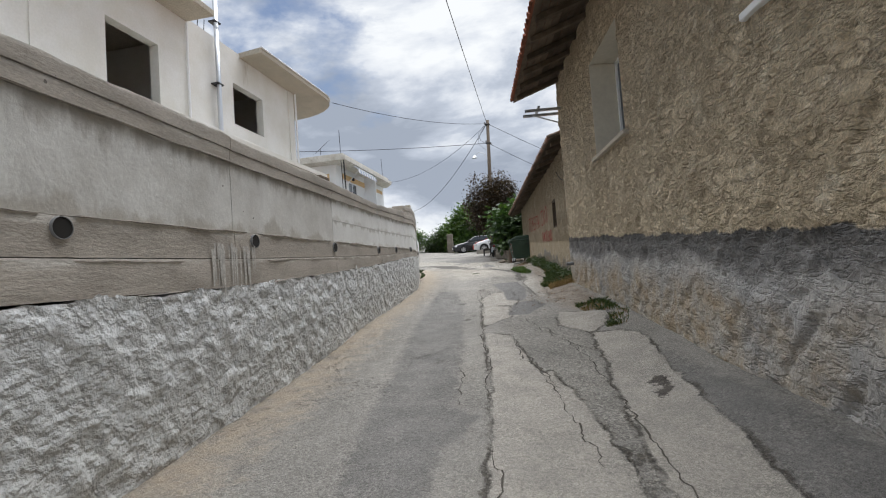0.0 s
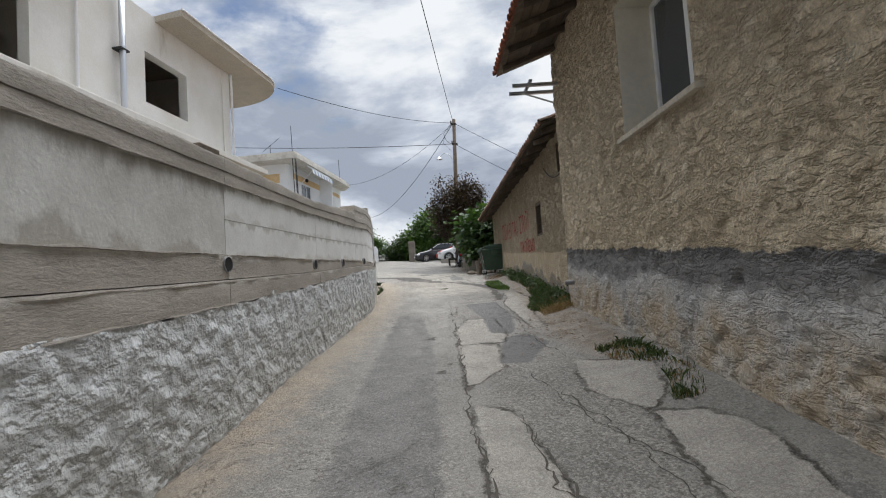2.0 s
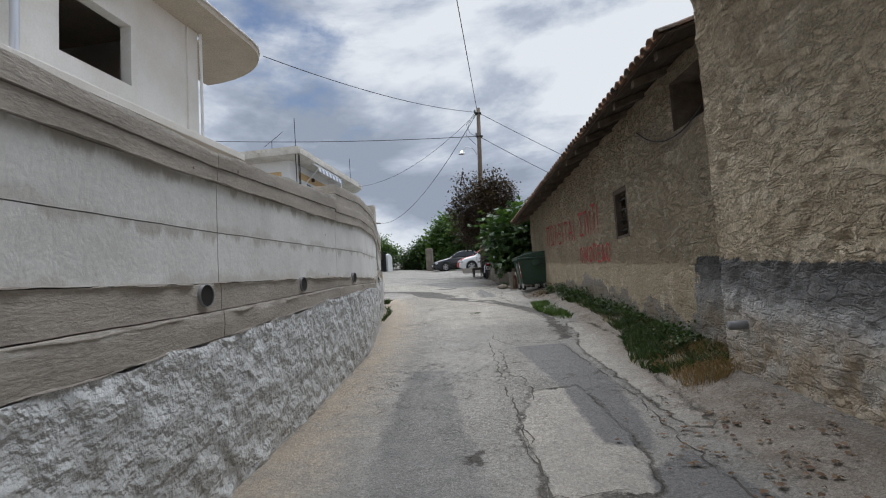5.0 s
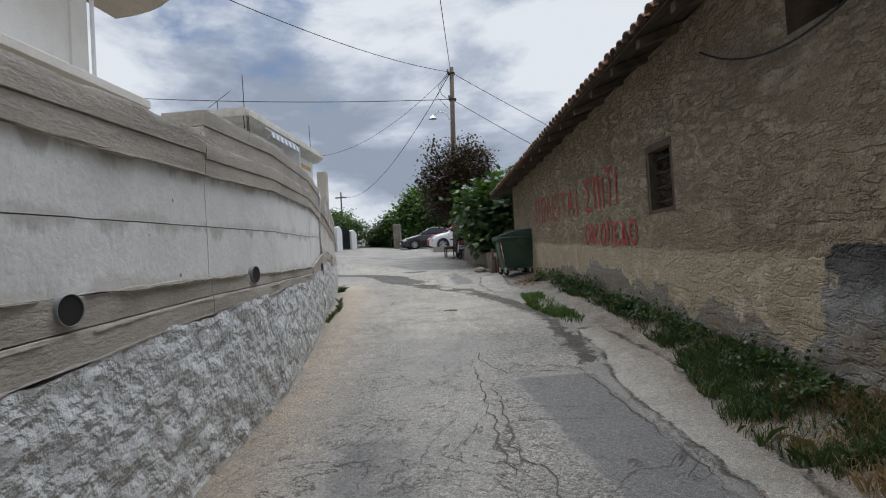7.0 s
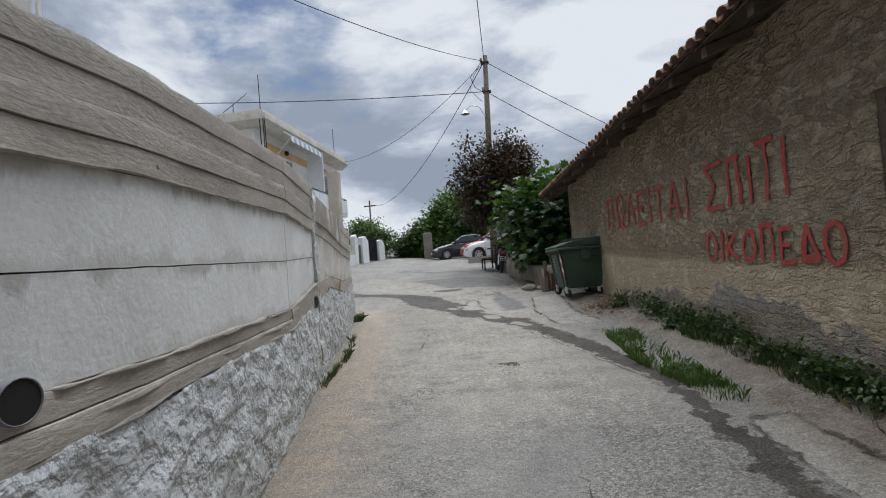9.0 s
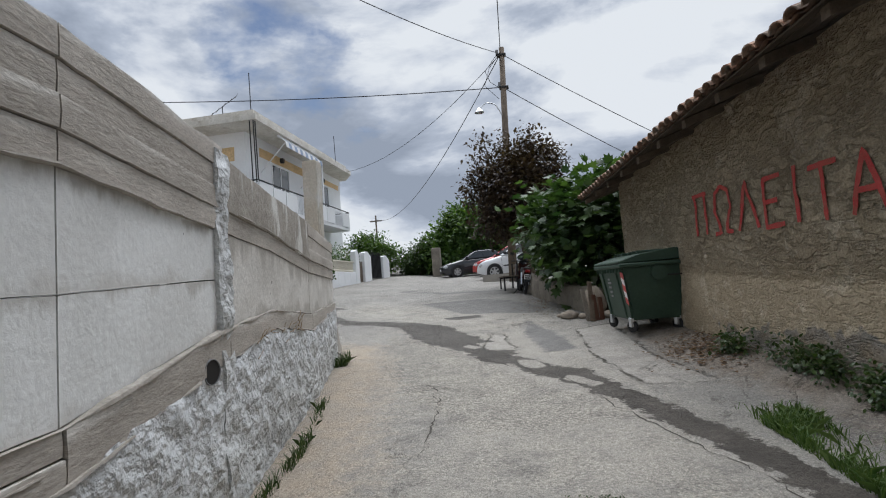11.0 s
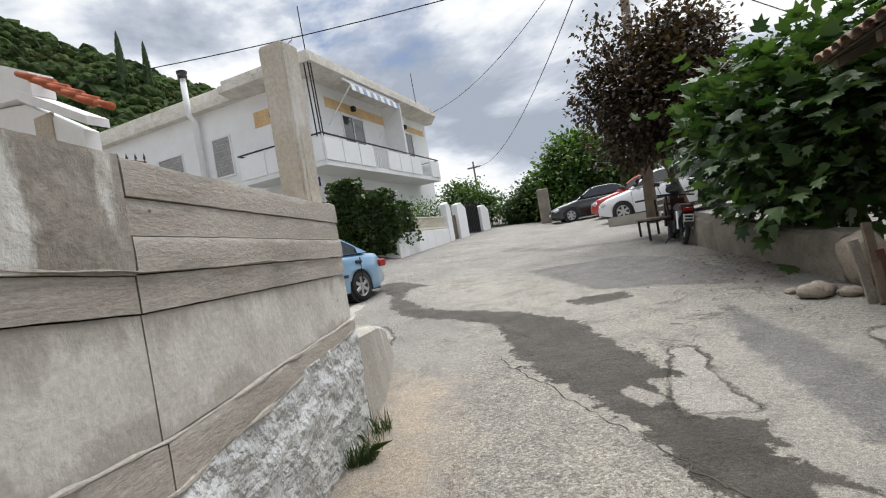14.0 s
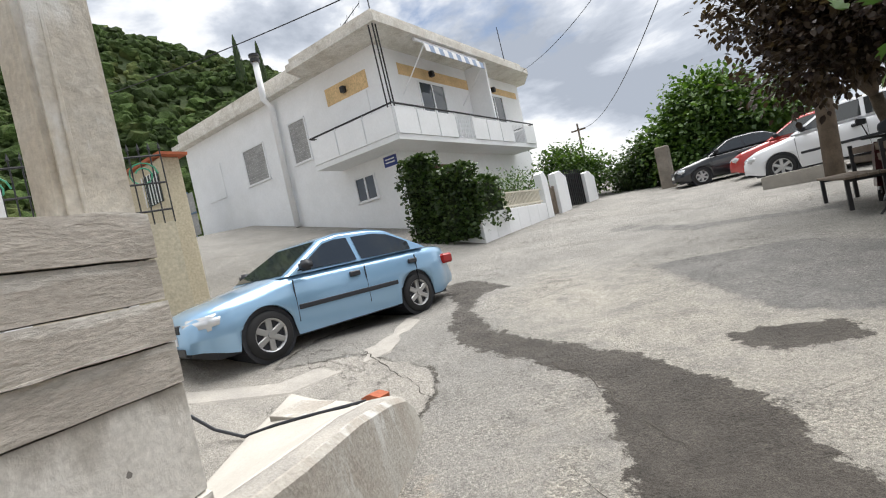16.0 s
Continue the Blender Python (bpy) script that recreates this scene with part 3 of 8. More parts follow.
layer("slab", (-0.91, 7.32), (-0.5, 7.07), (-0.21, 5.8), (0.07, 5.0), (-0.09, 4.84), (-0.39, 4.39), (-0.6, 5.05))
layer("slab", (-0.58, 4.95), (0.0, 5.45), (0.3, 4.4), (0.45, 3.2), (0.5, 1.0), (0.5, -6), (-0.2, -6), (-0.3, 1.0), (-0.45, 3.4))
layer("slab", (0.58, 7.02), (0.89, 6.91), (1.15, 6.57), (1.17, 5.71), (1.2, 4.5), (1.25, 2.6), (1.3, 0), (1.4, -6), (0.7, -6), (0.62, 0), (0.6, 3.0), (0.58, 5.0), (0.62, 5.73), (0.6, 6.56))
layer("slab", (-1.25, 9.85), (-0.69, 9.8), (-0.61, 8.46), (-0.97, 7.74), (-1.1, 8.6))
layer("slab", (-1.23, 9.92), (-0.6, 9.95), (-0.55, 10.8), (-0.8, 12.2), (-1.3, 12.0), (-1.42, 11.0))
layer("slab", (0.18, 8.73), (0.58, 8.49), (0.96, 8.12), (0.78, 7.24), (0.58, 7.06), (0.18, 7.6))
layer("slab", (-3.39, 23.89), (-3.19, 23.87), (-3.1, 23.05), (-2.93, 22.51), (-3.39, 22.44), (-3.45, 22.72))
layer("slab", (-1.3, 24.4), (-1.2, 21.5), (-0.9, 20.2), (-1.6, 20.2), (-1.9, 21.8), (-1.9, 24.0))
layer("slab", (-9.0, 24.8), (-8.3, 25.5), (-7.25, 25.5), (-6.95, 25.1), (-6.75, 24.5), (-6.6, 23.0), (-10.5, 22.9), (-12, 24), (-12.0, 29.5), (-10.0, 28.5))
layer("sand", (-2.5, -6), (-2.75, 1), (-3.0, 4.3), (-3.2, 7), (-3.5, 10.7), (-3.7, 12.9), (-3.8, 14.3), (-4.2, 16.2), (-4.6, 17.8), (-5.2, 20.1), (-5.8, 22.3), (-6.3, 23.6), (-5.3, 23.2), (-4.6, 21.3), (-4.1, 19.0), (-3.55, 16.5), (-3.2, 14.0), (-2.95, 11.5), (-2.75, 8.5), (-2.55, 6), (-2.35, 3), (-2.2, 0), (-2.1, -6))
layer("earth", (1.0, 9.2), (0.7, 12.3), (1.0, 13.3), (0.65, 15.4), (0.4, 17.2), (-0.15, 21.0), (-0.3, 23.4), (-1.2, 23.8), (-1.1, 21.2), (-0.6, 19.5), (-0.35, 17.0), (-0.15, 14.5), (-0.1, 12.5), (0.15, 10.2), (0.5, 8.6))
layer("earth", (-1.3, 27), (-1.9, 29.5), (-2.5, 33), (5, 34), (5, 25), (-0.5, 25))
layer("wet", (-9.4, 28.94), (-9.0, 29.2), (-7.88, 28.61), (-8.2, 28.3), (-7.9, 27.36), (-7.1, 26.6), (-6.0, 26.05), (-5.13, 25.7), (-4.3, 25.0), (-3.9, 24.2), (-3.35, 23.2), (-4.2, 23.0), (-4.87, 23.96), (-5.15, 24.6), (-5.44, 25.2), (-6.4, 25.75), (-7.39, 26.19), (-7.78, 26.65), (-8.3, 27.6))
layer("wet", (-4.74, 23.62), (-4.04, 22.86), (-3.64, 22.24), (-3.32, 21.61), (-2.95, 21.45), (-2.8, 20.98), (-2.45, 20.5), (-2.05, 19.9), (-1.5, 18.5), (-1.05, 17.4), (-0.8, 16.3), (-0.6, 15.9), (-0.75, 17.0), (-1.0, 18.0), (-1.45, 19.3), (-1.85, 20.2), (-2.08, 20.94), (-2.47, 21.27), (-2.74, 21.8), (-2.94, 21.9), (-2.94, 22.35), (-3.34, 22.48), (-3.71, 23.45), (-4.12, 24.14))
layer("dry", (-2.89, 21.74), (-2.65, 21.61), (-2.52, 21.21), (-2.7, 21.15), (-2.87, 21.44))
layer("dry", (-3.75, 23.05), (-3.45, 22.75), (-3.55, 22.6), (-3.8, 22.85))
layer("dry", (-2.3, 20.75), (-2.0, 20.3), (-2.1, 20.15), (-2.4, 20.55))
layer("slab", (-0.55, 16.2), (-0.46, 15.16), (-0.56, 14.03), (-0.42, 12.98), (-0.3, 12.22), (-0.1, 11.0), (0.1, 11.0), (0.0, 12.22), (0.02, 13.23), (0.04, 14.64), (-0.23, 16.29))
layer("gravel", (-1.81, 15.02), (-1.52, 14.47), (-0.72, 14.46), (-0.67, 15.19), (-0.86, 16.04), (-1.6, 16.14))
layer("gravel", (-1.64, 14.15), (-1.58, 12.8), (-1.5, 10.5), (-1.1, 10.6), (-1.05, 12.24), (-1.22, 12.86), (-1.36, 13.82))
layer("gravel", (-0.3, 6.4), (0.5, 6.6), (0.55, 3.0), (0.2, 4.5))
layer("gravel", (-4.6, 20.9), (-3.2, 19.0), (-1.9, 19.2), (-2.9, 20.9), (-3.6, 22.0), (-4.6, 23.4), (-5.4, 24.4))
layer("pale", (-5.6, 25.5), (-4.6, 21.0), (-3.7, 17.5), (-2.6, 16.2), (-1.0, 16.6), (-1.4, 20.0), (-1.8, 24.5), (-2.6, 26.3), (-4.6, 27.2), (-6.2, 29.0), (-7.6, 29.5), (-7.5, 27.5))
layer("wet", (-4.66, 26.1), (-3.91, 26.25), (-3.7, 25.94), (-4.05, 25.7), (-4.45, 25.75))
layer("wet", (-0.85, 16.5), (-0.55, 15.7), (-0.58, 14.75), (-0.75, 14.7), (-0.82, 15.47))
layer("wet", (0.93, 5.07), (1.06, 5.0), (1.05, 4.75), (0.93, 4.53))
layer("wet", (-1.36, 8.46), (-1.26, 8.46), (-1.26, 8.32), (-1.36, 8.32))
layer("wet", (-1.32, 8.79), (-1.2, 8.79), (-1.2, 8.64), (-1.32, 8.64))
layer("wet", (-1.82, 10.53), (-1.68, 10.53), (-1.68, 10.37), (-1.82, 10.37))


def layer_mask(px, py, polys, reach):
    """1 inside the outlines, 0 outside, falling over reach metres about the edge."""
    out = np.zeros_like(px)
    for poly in polys:
        inside = np.zeros(px.shape, bool)
        dist = np.full(px.shape, 1e9)
        for (xa, ya), (xb, yb) in zip(poly, poly[1:] + poly[:1]):
            if ya != yb:
                inside ^= ((ya > py) != (yb > py)) & (px < (xb - xa) * (py - ya) / (yb - ya) + xa)
            f = np.clip(((px - xa) * (xb - xa) + (py - ya) * (yb - ya)) / ((xb - xa) ** 2 + (yb - ya) ** 2), 0, 1)
            dist = np.minimum(dist, np.hypot(px - xa - f * (xb - xa), py - ya - f * (yb - ya)))
        out = np.maximum(out, np.clip(0.5 + np.where(inside, dist, -dist) / (2 * reach), 0, 1))
    return out


def build_ground():
    xs = axis_steps(-11.0, 2.4, 0.07, -1500, 1500)
    ys = axis_steps(-1.0, 31.0, 0.07, -300, 2500)
    verts = [(x, y, h(x, y)) for y in ys for x in xs]
    n = len(xs)
    faces = [(j * n + i, j * n + i + 1, (j + 1) * n + i + 1, (j + 1) * n + i) for j in range(len(ys) - 1) for i in range(n - 1)]
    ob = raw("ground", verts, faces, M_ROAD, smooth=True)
    px, py = np.array([v[0] for v in verts]), np.array([v[1] for v in verts])
    for key, (polys, reach) in LAYERS.items():
        at = ob.data.attributes.new(key, "FLOAT", "POINT")
        at.data.foreach_set("value", layer_mask(px, py, polys, reach).astype(np.float32))
    tagged(ob, "cracked pale concrete village lane climbing gently", "road", kind="structure")


build_ground()


# ---- the retaining wall ----
def left_x(y):
    return float(np.interp(y, [p[1] for p in LEFT], [p[0] for p in LEFT]))


def strip(name, parent, mat, ya, yb, zb, zt, proud, rough=0.006, freq=6.0, cell=0.06, depth=0.3, label=""):
    """A layer of the wall from ya to yb; zb and zt give its lower and upper edge at y; its face stands proud metres before the wall line."""
    nu = max(2, int((yb - ya) / cell))
    nv = max(2, int((zt((ya + yb) / 2) - zb((ya + yb) / 2)) / cell))
    verts, faces = [], []
    back = nu + 1
    for j in range(nv + 1):
        for i in range(nu + 1):
            y = ya + (yb - ya) * i / nu
            z = zb(y) + (zt(y) - zb(y)) * j / nv
            edge = 0.5 if j in (0, nv) else 1.0
            p = proud + rough * edge * fbm(y * freq, z * freq, 2.0 + proud * 40) - (0.003 if j in (0, nv) and proud > 0 else 0)
            zz = z + (0.003 * fbm(y * 9, z * 9, 4.0) if j in (0, nv) else 0)
            verts.append((left_x(y) + p, y, zz))
    n = nu + 1
    for j in range(nv):
        for i in range(nu):
            faces.append((j * n + i, (j + 1) * n + i, (j + 1) * n + i + 1, j * n + i + 1))
    # the body behind the face keeps its own points, so that the arrises stay sharp
    def rim(j, deep):
        k = len(verts)
        for i in range(n):
            x, y, z = verts[j * n + i]
            verts.append((left_x(y) - depth if deep else x, y, z))
        return k
    f0, f1, b0, b1 = rim(0, False), rim(nv, False), rim(0, True), rim(nv, True)
    for i in range(nu):
        faces.append((f0 + i, f0 + i + 1, b0 + i + 1, b0 + i))
        faces.append((f1 + i, b1 + i, b1 + i + 1, f1 + i + 1))
        faces.append((b0 + i, b0 + i + 1, b1 + i + 1, b1 + i))
    for i, flip in ((0, False), (nu, True)):
        k = len(verts)
        verts += [verts[j * n + i] for j in range(nv + 1)]
        loop = list(range(k, k + nv + 1)) + [b1 + i, b0 + i]
        faces.append(loop[::-1] if flip else loop)
    ob = raw(name, verts, faces, mat, parent, label=label)
    ob.data.polygons.foreach_set("use_smooth", [True] * (nu * nv) + [False] * (len(faces) - nu * nv))
    mask = [j / nv for j in range(nv + 1) for i in range(n)] + [0.0] * n + [1.0] * n + [0.0] * n + [1.0] * n + [j / nv for j in range(nv + 1)] * 2
    ob.data.attributes.new("up", "FLOAT", "POINT").data.foreach_set("value", mask)
    return ob


def lerp_of(ys, zs):
    return lambda y: float(np.interp(y, ys, zs))


W_Y = (-9, 2.4, 4.3, 7.0, 9.9, 12.7, 14.3, 16.3, 17.5, 18.7, 20.2, 22.6)
Z_PANEL_T = lerp_of(W_Y, (2.66, 2.72, 2.73, 2.75, 2.82, 2.92, 3.01, 3.11, 3.06, 3.02, 2.89, 2.86))
Z_PANEL_B = lerp_of(W_Y, (1.96, 2.01, 2.05, 2.09, 2.14, 2.22, 2.23, 2.26, 2.45, 2.53, 2.42, 2.5))
Z_BOARD_B = lerp_of(W_Y, (1.42, 1.49, 1.51, 1.63, 1.78, 1.98, 2.06, 2.08, 2.25, 2.38, 2.24, 2.42))


PIPES = [(2.42, 1.93), (4.66, 1.97), (6.97, 2.0), (9.69, 2.06), (11.42, 2.13), (13.43, 2.22), (17.39, 2.25)]


def mortar_ridge(wall, line, ya, yb, size):
    """A broken, uneven bead of cement along one joint."""
    n = int((yb - ya) / 0.035)
    verts, faces = [], []
    for i in range(n + 1):
        y = ya + (yb - ya) * i / n
        f = max(0.05, 0.55 + 1.3 * fbm(y * 3.1, size * 900, 2.0, 5))
        x, z = left_x(y) + 0.026, line(y) + 0.012 * fbm(y * 2.3, size * 700, 7.0, 5)
        e = 0.7 * size * f
        if any(abs(y - py) < 0.12 and abs(z - pz) < 0.12 for py, pz in PIPES):
            e, x = 0.002, x - 0.02
        verts += [(x - 0.02, y, z - e), (x + e * 1.3, y, z - e * 0.5), (x + e * 1.0, y, z + e * 0.6), (x - 0.02, y, z + e)]
        if i:
            k = 4 * i
            faces += [(k - 4 + q, k - 3 + q, k + 1 + q, k + q) for q in range(3)]
    raw("mortar_ridge", verts, faces, M_BEAD, wall)


def build_retaining_wall():
    wall = thing("wall_west", "long concrete retaining wall with smooth panels and rough cement foot", "retaining wall", kind="structure")
    joints = [-9, -1.2, 1.6, 4.3, 7.0, 9.9, 12.7, 16.3, 17.7, 20.2, 22.4]
    tops = [(2.92, 2.95), (2.95, 2.97), (2.97, 2.99), (2.98, 3.0), (3.0, 3.02), (3.03, 3.22), (3.38, 3.6), (3.6, 3.58), (3.52, 3.47), (3.46, 3.42)]
    tone = 0
    for (ya, yb), (t0, t1) in zip(zip(joints, joints[1:]), tops):
        a, b = ya + 0.004, yb - 0.004
        top = lerp_of((ya, yb), (t0, t1))
        strip("render_foot", wall, M_RENDER, ya, yb, lambda y: h(left_x(y) + 0.1, y) - 0.3, lambda y: Z_BOARD_B(y) + 0.05 * fbm(y * 1.7, 0, 5), 0.030, 0.024, 5.5, 0.028)
        nb = 2 if yb < 16.4 else 1
        for k in range(nb):
            strip("board", wall, M_BOARD, a, b, lambda y: Z_BOARD_B(y) + (Z_PANEL_B(y) - Z_BOARD_B(y)) * k / nb + 0.004, lambda y: Z_BOARD_B(y) + (Z_PANEL_B(y) - Z_BOARD_B(y)) * (k + 1) / nb - 0.004, 0.03 - 0.012 * k, 0.008, 4.0, 0.08, 0.28)
        halves = 2 if 7 <= ya < 17 else 1
        for k in range(halves):
            strip("panel", wall, M_PANEL_PALE if 6.9 < ya < 17 else M_PANEL_OLD if ya > 17 else M_PANEL, a, b, lambda y: Z_PANEL_B(y) + (Z_PANEL_T(y) - Z_PANEL_B(y)) * k / halves + 0.003, lambda y: Z_PANEL_B(y) + (Z_PANEL_T(y) - Z_PANEL_B(y)) * (k + 1) / halves - 0.003, 0.0, 0.005, 2.0, 0.12, 0.28)
        nb = 4 if ya > 12 else 2
        if ya == 17.7:
            cut = lambda y: Z_PANEL_T(y) + 0.14
            strip("coping_board", wall, M_BOARD, a, b, lambda y: Z_PANEL_T(y) + 0.003, lambda y: cut(y) - 0.004, 0.012, 0.008, 4.0, 0.06, 0.29)
            strip("plaster_coat", wall, M_STREAK, a, b, cut, lambda y: top(y) + 0.02 * fbm(y * 2, 1, 1), 0.028, 0.012, 3.0, 0.06, 0.29)
            nb = 0
        for k in range(nb):
            strip("coping_board", wall, M_BOARD, a, b, lambda y: Z_PANEL_T(y) + (top(y) - Z_PANEL_T(y)) * k / nb + 0.003, lambda y: Z_PANEL_T(y) + (top(y) - Z_PANEL_T(y)) * (k + 1) / nb - (0.003 if k < nb - 1 else 0) + (0.02 * fbm(y * 2, 1, 1) if k == nb - 1 else 0), 0.014 + 0.012 * (k % 2), 0.008, 4.0, 0.08, 0.29)
    strip("plaster_smear", wall, M_RENDER, 17.56 , 17.76, lambda y: h(left_x(y) + 0.1, y) - 0.2, lambda y: 3.55, 0.036, 0.03, 5.0, 0.03)
    # mortar squeezed out along the joints of the shuttering
    for line, ya, yb, size in ((Z_PANEL_B, -2, 22.3, 0.016), (Z_PANEL_T, -2, 17.5, 0.012), (lambda y: (Z_PANEL_B(y) + Z_BOARD_B(y)) / 2 - 0.02, -2, 16.2, 0.013), (Z_BOARD_B, 3.0, 22.3, 0.013), (lambda y: Z_PANEL_T(y) + 0.15, 17.8, 22.3, 0.016)):
        mortar_ridge(wall, line, ya, yb, size)
    rng = random.Random(21)
    for k in range(26):                         # lime that ran down over the boards
        y = 3.88 + 0.8 * rng.random()
        z1, run, w = 1.9 + rng.uniform(-0.05, 0.03), rng.uniform(0.12, 0.42), rng.uniform(0.006, 0.022)
        x = left_x(y) + 0.042
        raw("lime_drip", [(x, y - w, z1), (x, y + w, z1), (x + 0.001, y + w * 0.8, z1 - run * 0.6), (x + 0.001, y + w * 0.3, z1 - run), (x + 0.001, y - w * 0.4, z1 - run * 0.97), (x + 0.001, y - w * 0.7, z1 - run * 0.5), (x - 0.01, y, z1)], [(0, 5, 4, 3, 2, 1), (0, 1, 6)], M_LIME, wall)
    part("painted_edge", box(-6.05, 22.39, 1.4, -6.0, 22.425, 3.36), M_WHITE, wall, "white painted rear edge")
    return wall


build_retaining_wall()


def build_drain_pipe(y, z):
    bm = bmesh.new()
    r = 0.07
    ring = []
    for rad, x in ((r, -0.25), (r, 0.042), (r - 0.004, 0.042), (r - 0.004, -0.25)):
        ring.append([bm.verts.new((x, rad * math.cos(a * math.tau / 20), rad * math.sin(a * math.tau / 20))) for a in range(20)])
    for q, w in zip(ring, ring[1:]):
        for k in range(20):
            bm.faces.new((q[k], q[(k + 1) % 20], w[(k + 1) % 20], w[k]))
    bmesh.ops.recalc_face_normals(bm, faces=bm.faces[:])
    pipe = part("drain_pipe", bm, M_PVC, smooth=True, m=pose(left_x(y), y, z))
    tagged(pipe, "grey plastic drain pipe stub in the retaining wall", "drain pipe", group="wall drain pipes")
    # flat black disc across the mouth; its colour stands for the hollow's shade
    b2 = bmesh.new()
    bmesh.ops.create_circle(b2, cap_ends=True, radius=r - 0.004, segments=20, matrix=pose(0.0375, 0, 0, 0, 90, 0))
    part("bore_disc", b2, M_DARK, pipe, "dark disc for the shaded hollow of the pipe")


for yz in PIPES:
    build_drain_pipe(*yz)


# terrace behind the wall
def build_terrace():
    bm = bmesh.new()
    outline = [(x - 0.2, y) for x, y in LEFT if y < 22.3] + [(-6.0, 22.3), (-9.6, 22.3), (-60, 18), (-60, -12), (-2.7, -12)]
    prism(outline, 1.0, 2.55, bm, "z")
    tagged(part("terrace", bm, M_DIRT), "earth terrace held up by the retaining wall", "terrace", kind="structure")


build_terrace()


# ---- old stucco houses along the lane ----
def wall_grid(name, parent, mat, place, u0, u1, bottom, top, holes, disp, cell=0.05, label=""):
    """A wall face as a fine relief; holes are (ua, ub, za, zb). place(u, z, out) gives the point."""
    us = sorted(set(list(np.linspace(u0, u1, max(2, int((u1 - u0) / cell)))) + [q for hh in holes for q in hh[:2]]))
    us = [u for i, u in enumerate(us) if i == 0 or u - us[i - 1] > 1e-4]
    z_lo, z_hi = min(bottom(u) for u in us), max(top(u) for u in us)
    zs = sorted(set(list(np.linspace(z_lo, z_hi, max(2, int((z_hi - z_lo) / cell)))) + [q for hh in holes for q in hh[2:]]))
    verts, index, faces = [], {}, []

    def vert(i, j):
        if (i, j) not in index:
            u, z = us[i], zs[j]
            z = min(max(z, bottom(u)), top(u))
            rim = any(hh[0] - 0.02 <= u <= hh[1] + 0.02 and hh[2] - 0.02 <= z <= hh[3] + 0.02 for hh in holes)
            index[i, j] = len(verts)
            verts.append(place(u, z, 0.0 if rim else disp(u, z)))
        return index[i, j]
    for i in range(len(us) - 1):
        um = (us[i] + us[i + 1]) / 2
        for j in range(len(zs) - 1):
            zm = (zs[j] + zs[j + 1]) / 2
            if zs[j] >= top(um) or zs[j + 1] <= bottom(um):
                continue
            if any(hh[0] < um < hh[1] and hh[2] < zm < hh[3] for hh in holes):
                continue
            faces.append((vert(i, j), vert(i, j + 1), vert(i + 1, j + 1), vert(i + 1, j)))
    return raw(name, verts, faces, mat, parent, label=label)


A_DIR = Vector((-0.1318, 1.0, 0)).normalized()
A_OUT = Vector((-1.0, -0.1318, 0)).normalized()
B_DIR = Vector((-0.1436, 1.0, 0)).normalized()
B_OUT = Vector((-1.0, -0.1436, 0)).normalized()
A0 = Vector((1.43, 6.6, 0))
B0 = Vector((0.56, 15.4, 0))


def on_a(u, z, out=0.0):
    return A0 + A_DIR * (u - 6.6) + A_OUT * out + Vector((0, 0, z))


def on_b(u, z, out=0.0):
    return B0 + B_DIR * (u - 15.4) + B_OUT * out + Vector((0, 0, z))


def disp_a(u, z):
    gouge = max(0.0, fbm(u * 5.0 + z * 3.2, z * 2.6 - u * 1.4, 4.5, 3) - 0.12)
    return -0.05 * gouge + 0.016 * abs(fbm(u * 8 + 1.5 * fbm(u * 2, z * 2, 7, 2), z * 8, 0.5, 4)) + 0.022 * fbm(u * 3.4, z * 3.4, 0.5, 4) + 0.012 * fbm(u * 0.7, z * 0.7, 9.0, 2)


def disp_b(u, z):
    lump = 0.03 * max(0.0, fbm(u * 1.1, z * 1.1, 6.0, 3)) if u < 14.2 else 0.0
    return 0.014 * fbm(u * 4.0, z * 4.0, 1.5, 5) + 0.015 * fbm(u * 0.6, z * 0.8, 3.0, 2) + lump


def reveal(name, parent, mat, place, hole, depth):
    """The four inner sides of an opening."""
    ua, ub, za, zb = hole
    bm = bmesh.new()
    q = [(ua, za), (ub, za), (ub, zb), (ua, zb)]
    f = [bm.verts.new(place(u, z, 0.0)) for u, z in q]
    b = [bm.verts.new(place(u, z, -depth)) for u, z in q]
    for i in range(4):
        bm.faces.new((f[i], f[(i + 1) % 4], b[(i + 1) % 4], b[i]))
    bmesh.ops.recalc_face_normals(bm, faces=bm.faces[:])
    return part(name, bm, mat, parent)


def slab_on(place, ua, ub, za, zb, o0, o1, bm=None, bevel=0.0):
    """A block given in wall terms."""
    own = bmesh.new()
    v = [own.verts.new(place(u, z, o)) for u in (ua, ub) for z in (za, zb) for o in (o0, o1)]
    for q in ((0, 1, 3, 2), (4, 6, 7, 5), (0, 4, 5, 1), (2, 3, 7, 6), (0, 2, 6, 4), (1, 5, 7, 3)):
        own.faces.new([v[k] for k in q])
    bmesh.ops.recalc_face_normals(own, faces=own.faces[:])
    if bevel:
        bmesh.ops.bevel(own, geom=own.edges[:], offset=bevel, segments=1, affect="EDGES")
    if bm is None:
        return own
    join(bm, own)
    return bm


